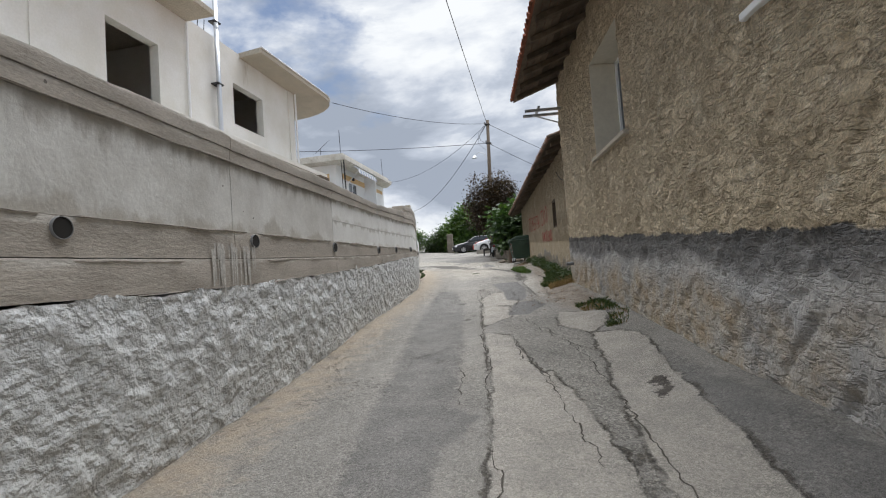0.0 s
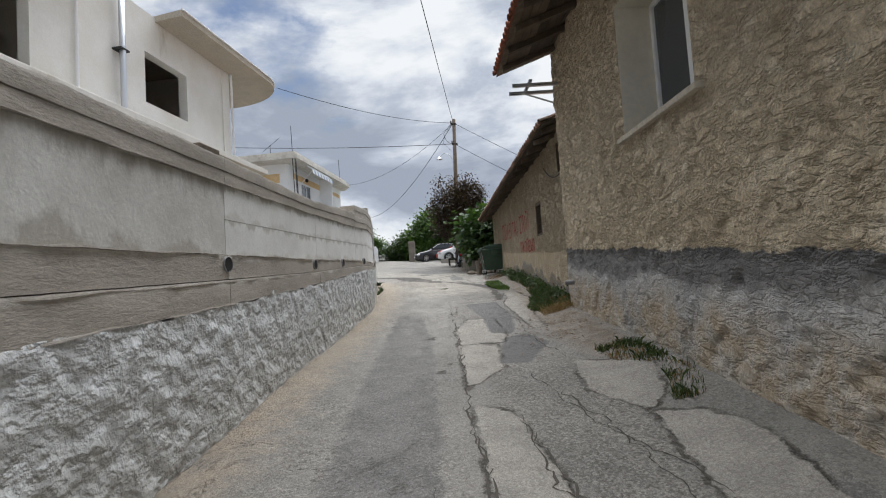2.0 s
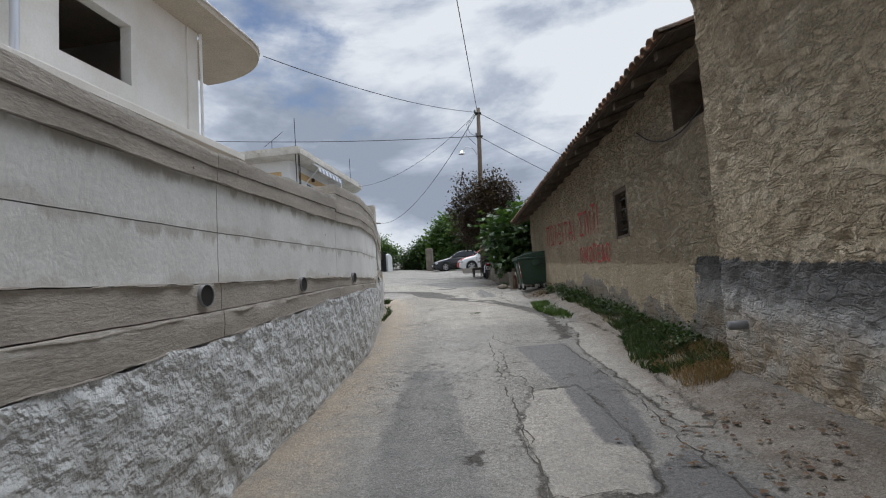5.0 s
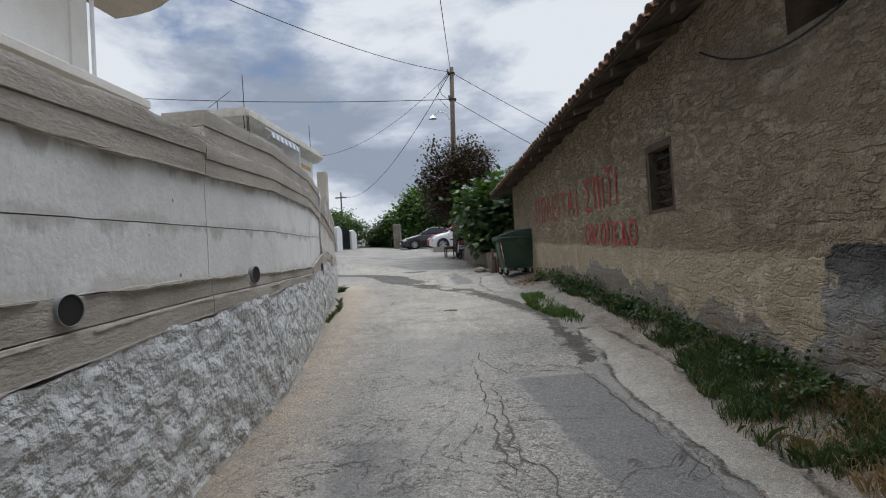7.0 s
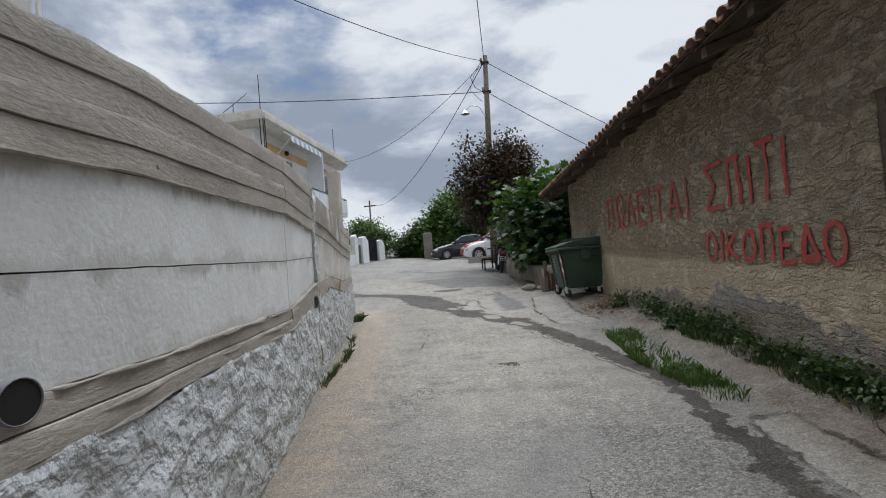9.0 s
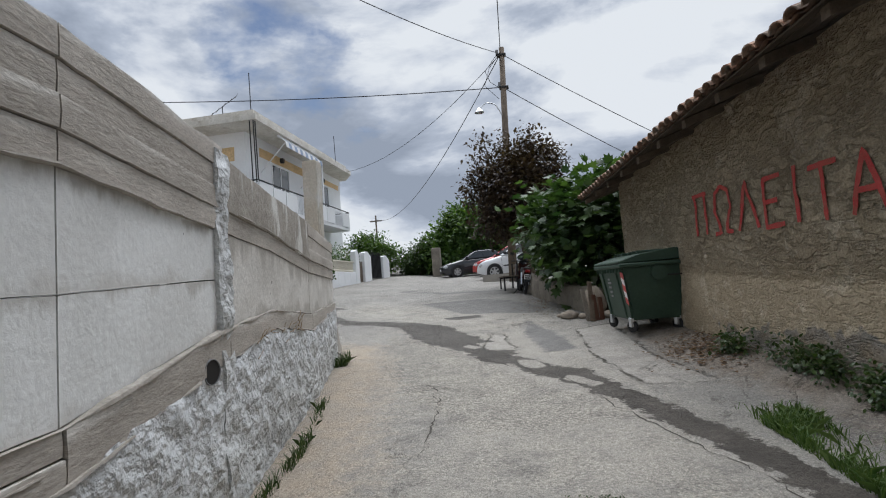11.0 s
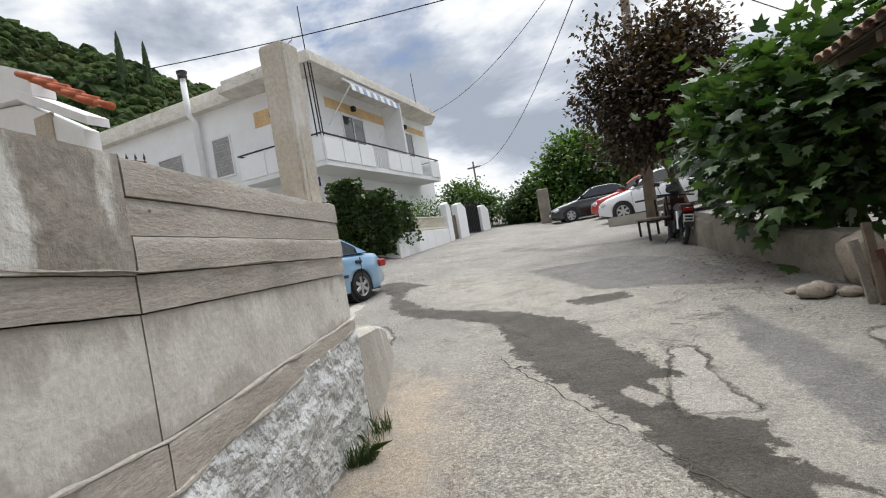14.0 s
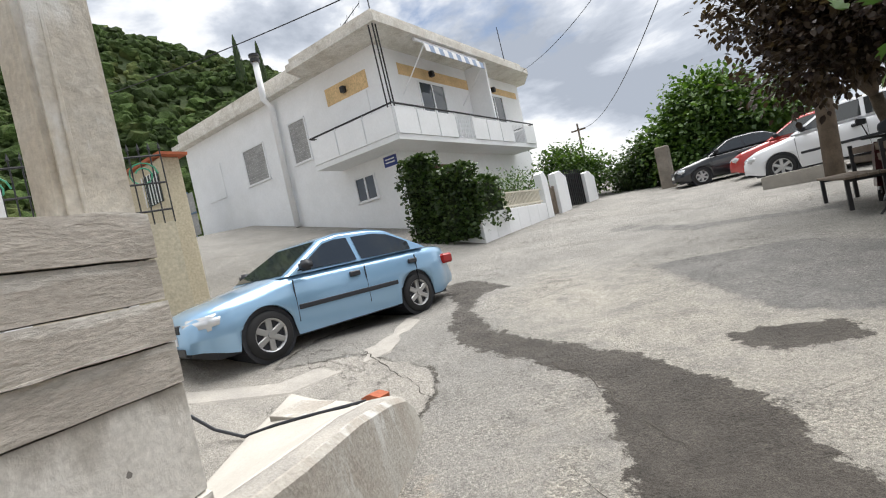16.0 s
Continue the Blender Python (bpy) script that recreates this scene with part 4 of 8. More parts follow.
def tile_mesh(length=0.42, r=0.09):
    """One half-round clay tile, thick at its rim."""
    bm = bmesh.new()
    rows = []
    for y, s in ((0, 1.0), (length, 0.85)):
        outer = [bm.verts.new((r * s * math.cos(a), y, r * s * math.sin(a) * 0.8)) for a in np.linspace(0, math.pi, 7)]
        inner = [bm.verts.new(((r - 0.014) * s * math.cos(a), y, (r - 0.014) * s * math.sin(a) * 0.8)) for a in np.linspace(0, math.pi, 7)]
        rows.append((outer, inner))
    (o0, i0), (o1, i1) = rows
    for k in range(6):
        bm.faces.new((o0[k], o0[k + 1], o1[k + 1], o1[k]))
        bm.faces.new((i0[k], i1[k], i1[k + 1], i0[k + 1]))
        bm.faces.new((o0[k], i0[k], i0[k + 1], o0[k + 1]))
    bmesh.ops.recalc_face_normals(bm, faces=bm.faces[:])
    return bm


def tiled_roof(name, label, place, direction, u0, u1, eave, slope, overhang, depth, mat, rows, pitch=0.185, rot=0.0, verge=True):
    """Roof of half-round tiles over board sheathing and rafters; eave(u) is the height of its lower edge."""
    roof = thing(name, label, "roof", kind="structure")
    up = Vector((-direction.y, direction.x, 0)) * -1.0
    rise = math.tan(slope)
    mesh = mesh_of(tile_mesh(), "tile", mat)
    ang = math.degrees(math.atan2(up.y, up.x)) - 90
    k = 0
    u = u0
    rng = random.Random(int(u0 * 10) + 5)
    while u < u1:
        for r in range(rows):
            run = r * 0.30 - 0.05
            p = place(u + rng.uniform(-0.012, 0.012), eave(u) + 0.045 + run * rise + rng.uniform(-0.012, 0.012), overhang - run)
            o = new("tile", mesh)
            o.parent = roof
            o.matrix_basis = pose(p.x, p.y, p.z, math.degrees(slope) + rng.uniform(-2, 3), rng.uniform(-5, 5), ang + rng.uniform(-4, 4))
            k += 1
        u += pitch
    # channel layer of upturned tiles, and the slope above the modelled rows, as one sheet with waves
    verts, faces = [], []
    nu = int((u1 - u0) / (pitch / 6))
    for j, run in enumerate((-0.03, rows * 0.30 - 0.1, depth)):
        for i in range(nu + 1):
            uu = u0 - pitch / 2 + i * pitch / 6
            w = math.cos((uu - u0) / pitch * math.tau)
            verts.append(place(uu, eave(uu) + run * rise + 0.03 + 0.035 * w * (1 if j else 0.6), overhang - run))
    n = nu + 1
    for j in range(2):
        for i in range(nu):
            faces.append((j * n + i, j * n + i + 1, (j + 1) * n + i + 1, (j + 1) * n + i))
    raw("tile_field", verts, faces, mat, roof, label="worn clay tile slope")
    # sheathing boards under the eave
    b = 0.0
    run = 0.0
    while run < overhang + 0.1:
        bm = bmesh.new()
        us = np.linspace(u0 - 0.1, u1 - 0.02, 24)
        w = 0.13
        lo = [[bm.verts.new(place(uu, eave(uu) + rr * rise - t + 0.006 * fbm(uu * 2, run * 9, 0), overhang - rr)) for uu in us] for rr, t in ((run, 0.02), (run + w, 0.02), (run + w, 0.0), (run, 0.0))]
        for q in range(4):
            for i in range(len(us) - 1):
                bm.faces.new((lo[q][i], lo[q][i + 1], lo[(q + 1) % 4][i + 1], lo[(q + 1) % 4][i]))
        bm.faces.new([lo[q][0] for q in range(4)])
        bm.faces.new([lo[q][-1] for q in range(4)][::-1])
        bmesh.ops.recalc_face_normals(bm, faces=bm.faces[:])
        part("plank", bm, M_WOOD, roof)
        run += w + 0.012
    for uu in np.arange(u0 + 0.3, u1, 0.75):
        bm = bmesh.new()
        q = []
        for rr in (0.06, overhang + 0.5):
            for du, dz in ((-0.045, -0.03), (0.045, -0.03), (0.045, -0.13), (-0.045, -0.13)):
                q.append(bm.verts.new(place(uu + du, eave(uu) + rr * rise + dz, overhang - rr)))
        for i in range(4):
            bm.faces.new((q[i], q[(i + 1) % 4], q[4 + (i + 1) % 4], q[4 + i]))
        bm.faces.new(q[:4])
        bm.faces.new(q[4:][::-1])
        bmesh.ops.recalc_face_normals(bm, faces=bm.faces[:])
        part("rafter", bm, M_WOOD, roof)
    return roof


A_WIN = (7.4, 9.08, 3.34, 5.02)
A_WIN0 = (2.2, 4.1, 3.36, 4.9)


def build_house_a():
    a = thing("wall_east", "mustard stucco house wall with a dark painted band", "house wall", kind="structure")
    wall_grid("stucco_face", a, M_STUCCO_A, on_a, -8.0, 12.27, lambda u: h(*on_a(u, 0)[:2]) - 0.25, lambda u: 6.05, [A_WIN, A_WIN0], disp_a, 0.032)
    # far end and mass behind
    bm = slab_on(on_a, -8.0, 12.22, -0.8, 6.0, -0.6, -5.5)
    bm2 = bmesh.new()
    v = [bm2.verts.new(p) for p in (on_a(12.27, 0.2, 0), on_a(12.27, 6.0, 0), on_a(12.27, 6.0, -0.61), on_a(12.27, 0.2, -0.61))]
    bm2.faces.new(v)
    part("end_face", bm2, M_STUCCO_A, a)
    part("mass", bm, M_STUCCO_A, a)
    for i, w in enumerate((A_WIN, A_WIN0)):
        win = thing("window_%d" % (i + 1), "white-framed window in a deep plastered opening", "window", kind="structure")
        reveal("reveal", win, M_CREAM, on_a, w, 0.58)
        ua, ub, za, zb = w
        part("window_sill", slab_on(on_a, ua - 0.12, ub + 0.1, za - 0.06, za + 0.005, -0.57, 0.07, bevel=0.008), M_SLABGREY if i == 0 else M_WHITE, win)
        fr = bmesh.new()
        for q in ((ua, ua + 0.06, za, zb), (ub - 0.06, ub, za, zb), (ua, ub, za, za + 0.06), (ua, ub, zb - 0.06, zb), ((ua + ub) / 2 - 0.04, (ua + ub) / 2 + 0.04, za, zb)):
            slab_on(on_a, *q, -0.52, -0.45, fr)
        part("window_frame", fr, M_WHITE, win, "white painted frame")
        for k in range(2):
            c0 = ua + 0.06 if k == 0 else (ua + ub) / 2 + 0.04
            c1 = (ua + ub) / 2 - 0.04 if k == 0 else ub - 0.06
            part("pane", slab_on(on_a, c0, c1, za + 0.06, zb - 0.06, -0.495, -0.485), M_GLASS, win)
    tiled_roof("roof_east", "old red clay tile roof with wide timber eaves", on_a, A_DIR, -7.0, 12.5, lambda u: 5.62, radians(20), 1.05, 5.0, M_TILE_A, 1)
    # steel bracket under the eave at the corner
    br = thing("steel_bracket", "pale steel angle bracket under the eave", "bracket")
    part("arm", slab_on(on_a, 11.9, 11.95, 5.16, 5.22, -0.1, 0.85), M_STEEL, br)
    part("arm", slab_on(on_a, 12.3, 12.35, 5.16, 5.22, -0.1, 0.85), M_STEEL, br)
    part("crossbar", slab_on(on_a, 11.8, 12.45, 5.22, 5.25, 0.5, 0.56), M_STEEL, br)
    part("strut", tube([on_a(12.3, 4.95, -0.02), on_a(12.3, 5.18, 0.6)], 0.018), M_STEEL, br)


build_house_a()
# wood blackened in colour to carry the shade deep in the small window
M_BLACKWOOD = material("near_black_wood", (0.035, 0.028, 0.022), 0.95, scale=5, fine=60)
B_WIN = (15.45, 16.12, 2.67, 3.54)
B_GAP = (12.5, 13.6, 3.86, 4.5)


def b_eave(u):
    return 4.62 - 0.034 * (u - 13.5)


def build_house_b():
    b = thing("wall_barn", "flaking mustard stucco wall of an old low house", "house wall", kind="structure")
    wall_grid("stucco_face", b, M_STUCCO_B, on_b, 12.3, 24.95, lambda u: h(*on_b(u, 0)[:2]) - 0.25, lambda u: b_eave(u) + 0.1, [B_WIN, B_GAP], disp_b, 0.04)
    reveal("reveal", b, M_STUCCO_B, on_b, B_WIN, 0.35)
    reveal("gap_reveal", b, M_WOOD, on_b, B_GAP, 0.5)
    part("mass", slab_on(on_b, 12.3, 24.9, 0.5, 4.15, -0.5, -5.0), M_STUCCO_B, b)
    bm = bmesh.new()
    bm.faces.new([bm.verts.new(p) for p in (on_b(24.95, 1.0, 0), on_b(24.95, 1.0, -5), on_b(24.95, 5.5, -5), on_b(24.95, 4.3, 0))])
    part("end_face", bm, M_STUCCO_B, b)
    # black plate behind the gap, added for the shade of the unbuilt inside
    part("backing", slab_on(on_b, 12.4, 13.8, 3.8, 4.6, -0.49, -0.45), M_DARK, b)
    win = thing("window_3", "small unglazed window with rough timber frame and bars", "window", kind="structure")
    ua, ub, za, zb = B_WIN
    fr = bmesh.new()
    for q in ((ua, ua + 0.07, za, zb), (ub - 0.07, ub, za, zb), (ua + 0.07, ub - 0.07, za, za + 0.05), (ua + 0.07, ub - 0.07, zb - 0.08, zb)):
        slab_on(on_b, *q, -0.12, -0.01, fr)
    part("window_frame", fr, M_WOOD, win)
    for k in range(4):
        z = za + 0.14 + k * 0.18
        part("bar", tube([on_b(ua + 0.05, z, -0.07), on_b(ub - 0.05, z, -0.07)], 0.009), M_BLACKMETAL, win)
    part("shutter", slab_on(on_b, ua + 0.07, ub - 0.07, za + 0.05, zb - 0.08, -0.34, -0.30), M_BLACKWOOD, win, "dark closed wooden shutter")
    tiled_roof("roof_barn", "weathered clay tile roof on sagging grey planks", on_b, B_DIR, 12.6, 25.9, b_eave, radians(19), 0.52, 4.5, M_TILE, 4)


build_house_b()

# ---- letters painted on the low house ----
STROKES = {
    "P": [[(0, 1), (1, 1)], [(0.15, 1), (0.12, 0)], [(0.82, 1), (0.85, 0)]],
    "W": [[(0.05, 0), (0.35, 0.02), (0.3, 0.2), (0.1, 0.5), (0.2, 0.88), (0.5, 1), (0.8, 0.88), (0.9, 0.5), (0.7, 0.2), (0.65, 0.02), (0.95, 0)]],
    "L": [[(0, 0), (0.5, 1), (1, 0)]],
    "E": [[(0.9, 1), (0.1, 1), (0.1, 0), (0.95, 0.02)], [(0.1, 0.52), (0.7, 0.52)]],
    "I": [[(0.5, 1), (0.5, 0)]],
    "T": [[(0, 1), (1, 1)], [(0.5, 1), (0.48, 0)]],
    "A": [[(0, 0), (0.5, 1), (1, 0)], [(0.22, 0.38), (0.78, 0.38)]],
    "S": [[(1, 1), (0, 0.97), (0.55, 0.5), (0, 0.03), (1, 0)]],
    "O": [[(0.5, 1), (0.15, 0.85), (0, 0.5), (0.15, 0.12), (0.5, 0), (0.85, 0.12), (1, 0.5), (0.85, 0.85), (0.5, 1)]],
    "K": [[(0, 1), (0, 0)], [(0.9, 1), (0.02, 0.45), (0.95, 0)]],
    "D": [[(0.45, 1), (0, 0), (1, 0), (0.45, 1), (0.2, 0.1), (0.85, 0.1)]],
}


def paint_word(word, u_start, u_end, z_low, height, width):
    """Hand-painted capitals; u falls towards the walker's right."""
    sizes = {"I": 0.35, "W": 1.1, "S": 1.15}
    total = sum(sizes.get(c, 0.85) + 0.28 for c in word)
    step = (u_end - u_start) / total
    u = u_start
    rng = random.Random(len(word) + 3)
    for c in word:
        w = sizes.get(c, 0.85)
        hh = height * rng.uniform(0.9, 1.06)
        zz = z_low(u) + rng.uniform(-0.02, 0.02)
        bm = bmesh.new()
        for line in STROKES[c]:
            pts = []
            for (xa, ya), (xb, yb) in zip(line, line[1:]):
                k = max(2, int(math.hypot((xb - xa) * w * abs(step), (yb - ya) * hh) / 0.03))
                pts += [(xa + (xb - xa) * i / k, ya + (yb - ya) * i / k) for i in range(k)]
            pts.append(line[-1])
            w2 = [(u + step * w * x, zz + hh * y) for x, y in pts]
            prev = None
            for i, (pu, pz) in enumerate(w2):
                qu, qz = w2[min(i + 1, len(w2) - 1)]
                ru, rz = w2[max(i - 1, 0)]
                du, dz = qu - ru, qz - rz
                ln = math.hypot(du, dz) or 1
                nu, nz = -dz / ln * width / 2, du / ln * width / 2
                g = 1 + 0.25 * fbm(pu * 9, pz * 9, 2)
                pair = [bm.verts.new(on_b(pu + s * nu * g, pz + s * nz * g, disp_b(pu + s * nu * g, pz + s * nz * g) + 0.015)) for s in (1, 0, -1)]
                if prev:
                    bm.faces.new((prev[0], prev[1], pair[1], pair[0]))
                    bm.faces.new((prev[1], prev[2], pair[2], pair[1]))
                prev = pair
        tagged(part("painted_letter", bm, M_RED), "red hand-painted capital letter on stucco", "graffiti letter", group="painted sale notice")
        u += step * (w + 0.28)


paint_word("PWLEITAI", 22.05, 18.75, lambda u: 3.02 - 0.035 * (22 - u), 0.54, 0.05)
paint_word("SPITI", 18.45, 16.95, lambda u: 2.94, 0.54, 0.05)
paint_word("OIKOPEDO", 18.55, 16.42, lambda u: 2.36 - 0.02 * (18.5 - u), 0.34, 0.042)


# ---- unfinished house on the terrace ----
DX = -9.9


def on_d(u, z, out=0.0):
    return Vector((DX + out, u, z))


D_OPEN = [(5.1, 6.9, 5.9, 8.35), (9.9, 11.6, 5.9, 8.35), (14.97, 16.8, 7.1, 8.55)]


def build_house_d():
    d = thing("unfinished_house", "unfinished two-storey house of cream plaster with empty window openings", "house")
    wall_grid("wall", d, M_DWALL, on_d, -9.0, 19.15, lambda u: 2.5, lambda u: 9.72, D_OPEN, lambda u, z: 0.004 * fbm(u, z, 1), 0.4)
    for o in D_OPEN:
        w = reveal("window_opening", d, M_DWALL, on_d, o, 0.28)
        w["label"] = "empty unglazed window opening"
    part("back_wall", box(-16, -9, 2.5, -15.8, 19.15, 9.7), M_DWALL, d)
    part("side_wall", box(-16, 18.9, 2.5, DX - 0.004, 19.15, 9.7), M_DWALL, d)
    part("side_wall", box(-16, -9, 2.5, DX - 0.004, -8.75, 9.7), M_DWALL, d)
    part("upper_floor", box(-15.8, -8.7, 5.6, DX - 0.01, 18.85, 5.75), M_SLABGREY, d)
    part("roof_slab", box(-15.9, -9, 9.55, DX - 0.01, 19.15, 9.72), M_SLABGREY, d)
    for y in (8.2, 13.4):
        part("inner_wall", box(-15.8, y, 5.75, DX - 0.3, y + 0.2, 9.5), M_DWALL, d)
    part("corner_column", box(DX - 0.02, 18.75, 2.5, DX + 0.05, 19.18, 9.6, 0.01), M_DWALL, d)
    part("column", box(DX, 8.05, 2.5, DX + 0.03, 8.35, 9.6, 0.006), M_DWALL, d)
    # canopies
    part("canopy", box(-10.0, -9, 9.6, -8.95, 12.8, 9.78, 0.012), M_SLABGREY, d, "bare concrete canopy slab")
    arc = [(-9.95, 15.45), (-8.98, 15.3), (-8.82, 20.3)]
    for k in range(1, 9):
        a = k / 8 * math.pi / 2
        arc.append((-8.82 - 2.9 * (1 - math.cos(a)), 20.3 + 2.1 * math.sin(a)))
    arc += [(-11.9, 19.8), (-9.95, 19.8)]
    part("canopy", prism(arc, 9.6, 9.78, axis="z"), M_SLABGREY, d, "rounded bare concrete canopy slab")
    lip = [(x + 0.02, y) for x, y in arc[1:11]]
    part("canopy_rim", tube([(x, y, 9.79) for x, y in lip], 0.03, sides=6), M_WHITE, d, "white painted rim")
    for y in (17.2, 17.5, 17.9, 13.4, 13.7):
        x = -9.3 if y > 14 else -10.0
        part("reinforcing_bar", tube([(x, y, 9.7), (x + 0.02, y + 0.03, 10.15)], 0.012, sides=5), M_BLACKMETAL, d)
    part("ledge", box(DX, -9, 5.78, -8.52, 19.2, 5.95, 0.01), M_DWALL, d, "pale floor slab edge")
    f = thing("flue_pipe", "shiny steel flue pipe fixed to the unfinished house", "flue pipe")
    part("pipe", tube([(-9.72, 13.95, 2.56), (-9.72, 13.95, 11.6)], 0.075, sides=14), M_STEEL, f, smooth=True)
    for z in (8.05, 10.1):
        part("bracket", box(-9.9, 13.8, z, -9.64, 14.1, z + 0.05, 0.005), M_BLACKMETAL, f)
    for z in (4.5, 6.3, 8.1, 9.9):
        part("joint_collar", tube([(-9.72, 13.95, z), (-9.72, 13.95, z + 0.06)], 0.082, sides=14), M_STEEL, f)
    g = thing("downpipe", "thin white rainwater pipe on the unfinished house", "downpipe")
    part("pipe", tube([(-9.84, 12.7, 2.56), (-9.84, 12.7, 9.5)], 0.035), M_WHITE, g)
    g = thing("downpipe", "thin white rainwater pipe at the house corner", "downpipe")
    part("pipe", tube([(-9.8, 19.25, 2.56), (-9.8, 19.25, 9.6)], 0.04), M_WHITE, g)


build_house_d()

# ---- white two-storey house at the corner ----
M_YELLOW = material("ochre_band_paint", (0.72, 0.52, 0.28), 0.75, scale=1.5, fine=15)
M_SHUTTER = material("grey_roller_shutter", (0.36, 0.36, 0.35), 0.6, scale=2, fine=10)
M_OLDWHITE = material("stained_white_concrete", (0.70, 0.68, 0.63), 0.85, var=(0.55, 0.52, 0.46), scale=1.5, fine=18, bump=0.004, stains=((0.36, 0.32, 0.26), 1.6, 0.56, 0.72, (1, 1, 0.6)))
M_BRONZE = plain("brown_garage_metal", (0.12, 0.055, 0.035), 0.5, 0.2)
M_ALU = plain("white_aluminium", (0.75, 0.76, 0.77), 0.4)
M_BLUE_SIGN = plain("blue_enamel", (0.03, 0.05, 0.22), 0.4)
M_AWNING = plain("blue_grey_canvas", (0.25, 0.31, 0.42), 0.9)
M_AWNING_W = plain("white_canvas", (0.68, 0.68, 0.68), 0.9)
CX, CY = -13.4, 33.3            # the corner of its walls, before it is set back along the road
FAR = pose(-3.72, 20.33, 2.99) @ Matrix.Diagonal((1.16, 1.16, 1.16, 1)) @ pose(3.72, -20.33, -2.99)


def build_house_c():
    c = thing("white_house", "white painted two-storey house with corner balcony and stained flat roof", "house", FAR)
    part("wall", box(-25.0, CY, 2.6, CX, 43.2, 9.45), M_WHITE, c)
    # roof slab with wide overhang over the corner, narrower further back
    out = [(-25.4, CY - 0.35), (-16.4, CY - 0.35), (-16.2, CY - 1.1), (CX + 1.1, CY - 1.1), (CX + 1.1, 42.2), (CX + 0.3, 43.5), (-25.4, 43.5)]
    part("roof", prism(out, 9.4, 9.62, axis="z"), M_OLDWHITE, c, "weather-stained flat concrete roof slab")
    part("parapet", box(-25.2, CY - 0.1, 9.62, -16.2, CY + 0.08, 10.1, 0.02), M_OLDWHITE, c, "streaked grey parapet")
    part("parapet", prism([(-16.2, CY - 0.9), (CX + 0.9, CY - 0.9), (CX + 0.9, 42.0), (CX + 0.78, 42.0), (CX + 0.78, CY - 0.78), (-16.2, CY - 0.78)], 9.62, 9.86, axis="z"), M_OLDWHITE, c, "streaked roof edge upstand")
    # balcony
    bal = [(-15.8, CY), (-15.8, CY - 1.1), (CX + 1.1, CY - 1.1), (CX + 1.1, 41.5), (CX, 41.5), (CX, CY)]
    part("balcony_slab", prism(bal, 6.08, 6.24, axis="z"), M_WHITE, c)
    for (xa, ya), (xb, yb) in zip(bal[:4], bal[1:4] + bal[4:5]):
        n = max(1, int(math.hypot(xb - xa, yb - ya) / 0.95))
        for k in range(n):
            f0, f1 = k / n, (k + 1) / n
            p0, p1 = Vector((xa + (xb - xa) * f0, ya + (yb - ya) * f0, 0)), Vector((xa + (xb - xa) * f1, ya + (yb - ya) * f1, 0))
            along = (p1 - p0).normalized()
            side = Vector((-along.y, along.x, 0)) * 0.03
            if k % 4 == 3:                            # a stretch of thin bars
                for q in range(8):
                    p = p0 + (p1 - p0) * (q + 0.5) / 8
                    part("baluster", tube([(p.x, p.y, 6.24), (p.x, p.y, 6.95)], 0.012, sides=5), M_ALU, c)
            else:
                bm = bmesh.new()
                a, b = p0 + along * 0.03, p1 - along * 0.03
                v = [bm.verts.new((q.x + s * side.x, q.y + s * side.y, z)) for q in (a, b) for z in (6.25, 7.0) for s in (-1, 1)]
                for q in ((0, 1, 3, 2), (4, 6, 7, 5), (0, 4, 5, 1), (2, 3, 7, 6), (0, 2, 6, 4), (1, 5, 7, 3)):
                    bm.faces.new([v[i] for i in q])
                bmesh.ops.recalc_face_normals(bm, faces=bm.faces[:])
                part("balcony_panel", bm, M_WHITE, c)
            part("rail_post", tube([(p0.x, p0.y, 6.24), (p0.x, p0.y, 7.08)], 0.02, sides=5), M_ALU, c)
    part("handrail", tube([(x, y, 7.1) for x, y in bal[:5]], 0.03, sides=6), M_BLACKMETAL, c, "dark steel handrail")

    def window(axis, a, b, z0, z1, closed, label):
        w = new("window", None)
        w.parent = c
        w["label"] = label

        def blk(p0, p1, q0, q1, o0, o1):
            if axis == "x":
                return box(p0, CY - o1, q0, p1, CY - o0, q1)
            return box(CX + o0, p0, q0, CX + o1, p1, q1)
        for nm, q in (("frame", (a - 0.06, a, z0 - 0.06, z1 + 0.06)), ("frame", (b, b + 0.06, z0 - 0.06, z1 + 0.06)), ("frame", (a, b, z1, z1 + 0.06))):
            part(nm, blk(*q, -0.05, 0.035), M_ALU, w)
        part("window_sill", blk(a - 0.1, b + 0.1, z0 - 0.07, z0, -0.05, 0.07), M_ALU, w)
        if closed:
            n = int((z1 - z0) / 0.11)
            for k in range(n):
                q0 = z0 + (z1 - z0) * k / n
                part("slat", blk(a, b, q0 + 0.004, q0 + (z1 - z0) / n - 0.004, -0.02, 0.014), M_SHUTTER, w)
        else:
            mid = (a + b) / 2
            part("pane", blk(a, mid - 0.03, z0, z1, -0.02, 0.006), M_GLASS, w)
            part("pane", blk(mid + 0.03, b, z0, z1, -0.02, 0.006), M_GLASS, w)
            part("mullion", blk(mid - 0.03, mid + 0.03, z0, z1, -0.02, 0.03), M_ALU, w)
    window("x", -20.9, -19.6, 6.82, 8.15, True, "window with closed grey shutter")
    window("x", -17.95, -17.1, 6.89, 8.3, True, "tall window with closed grey shutter")
    window("x", -15.3, -14.5, 4.9, 5.62, False, "small dark ground-floor window")
    window("y", 35.3, 36.75, 6.3, 8.5, False, "glazed balcony door")
    window("y", 39.9, 41.35, 6.3, 8.6, False, "glazed balcony door")
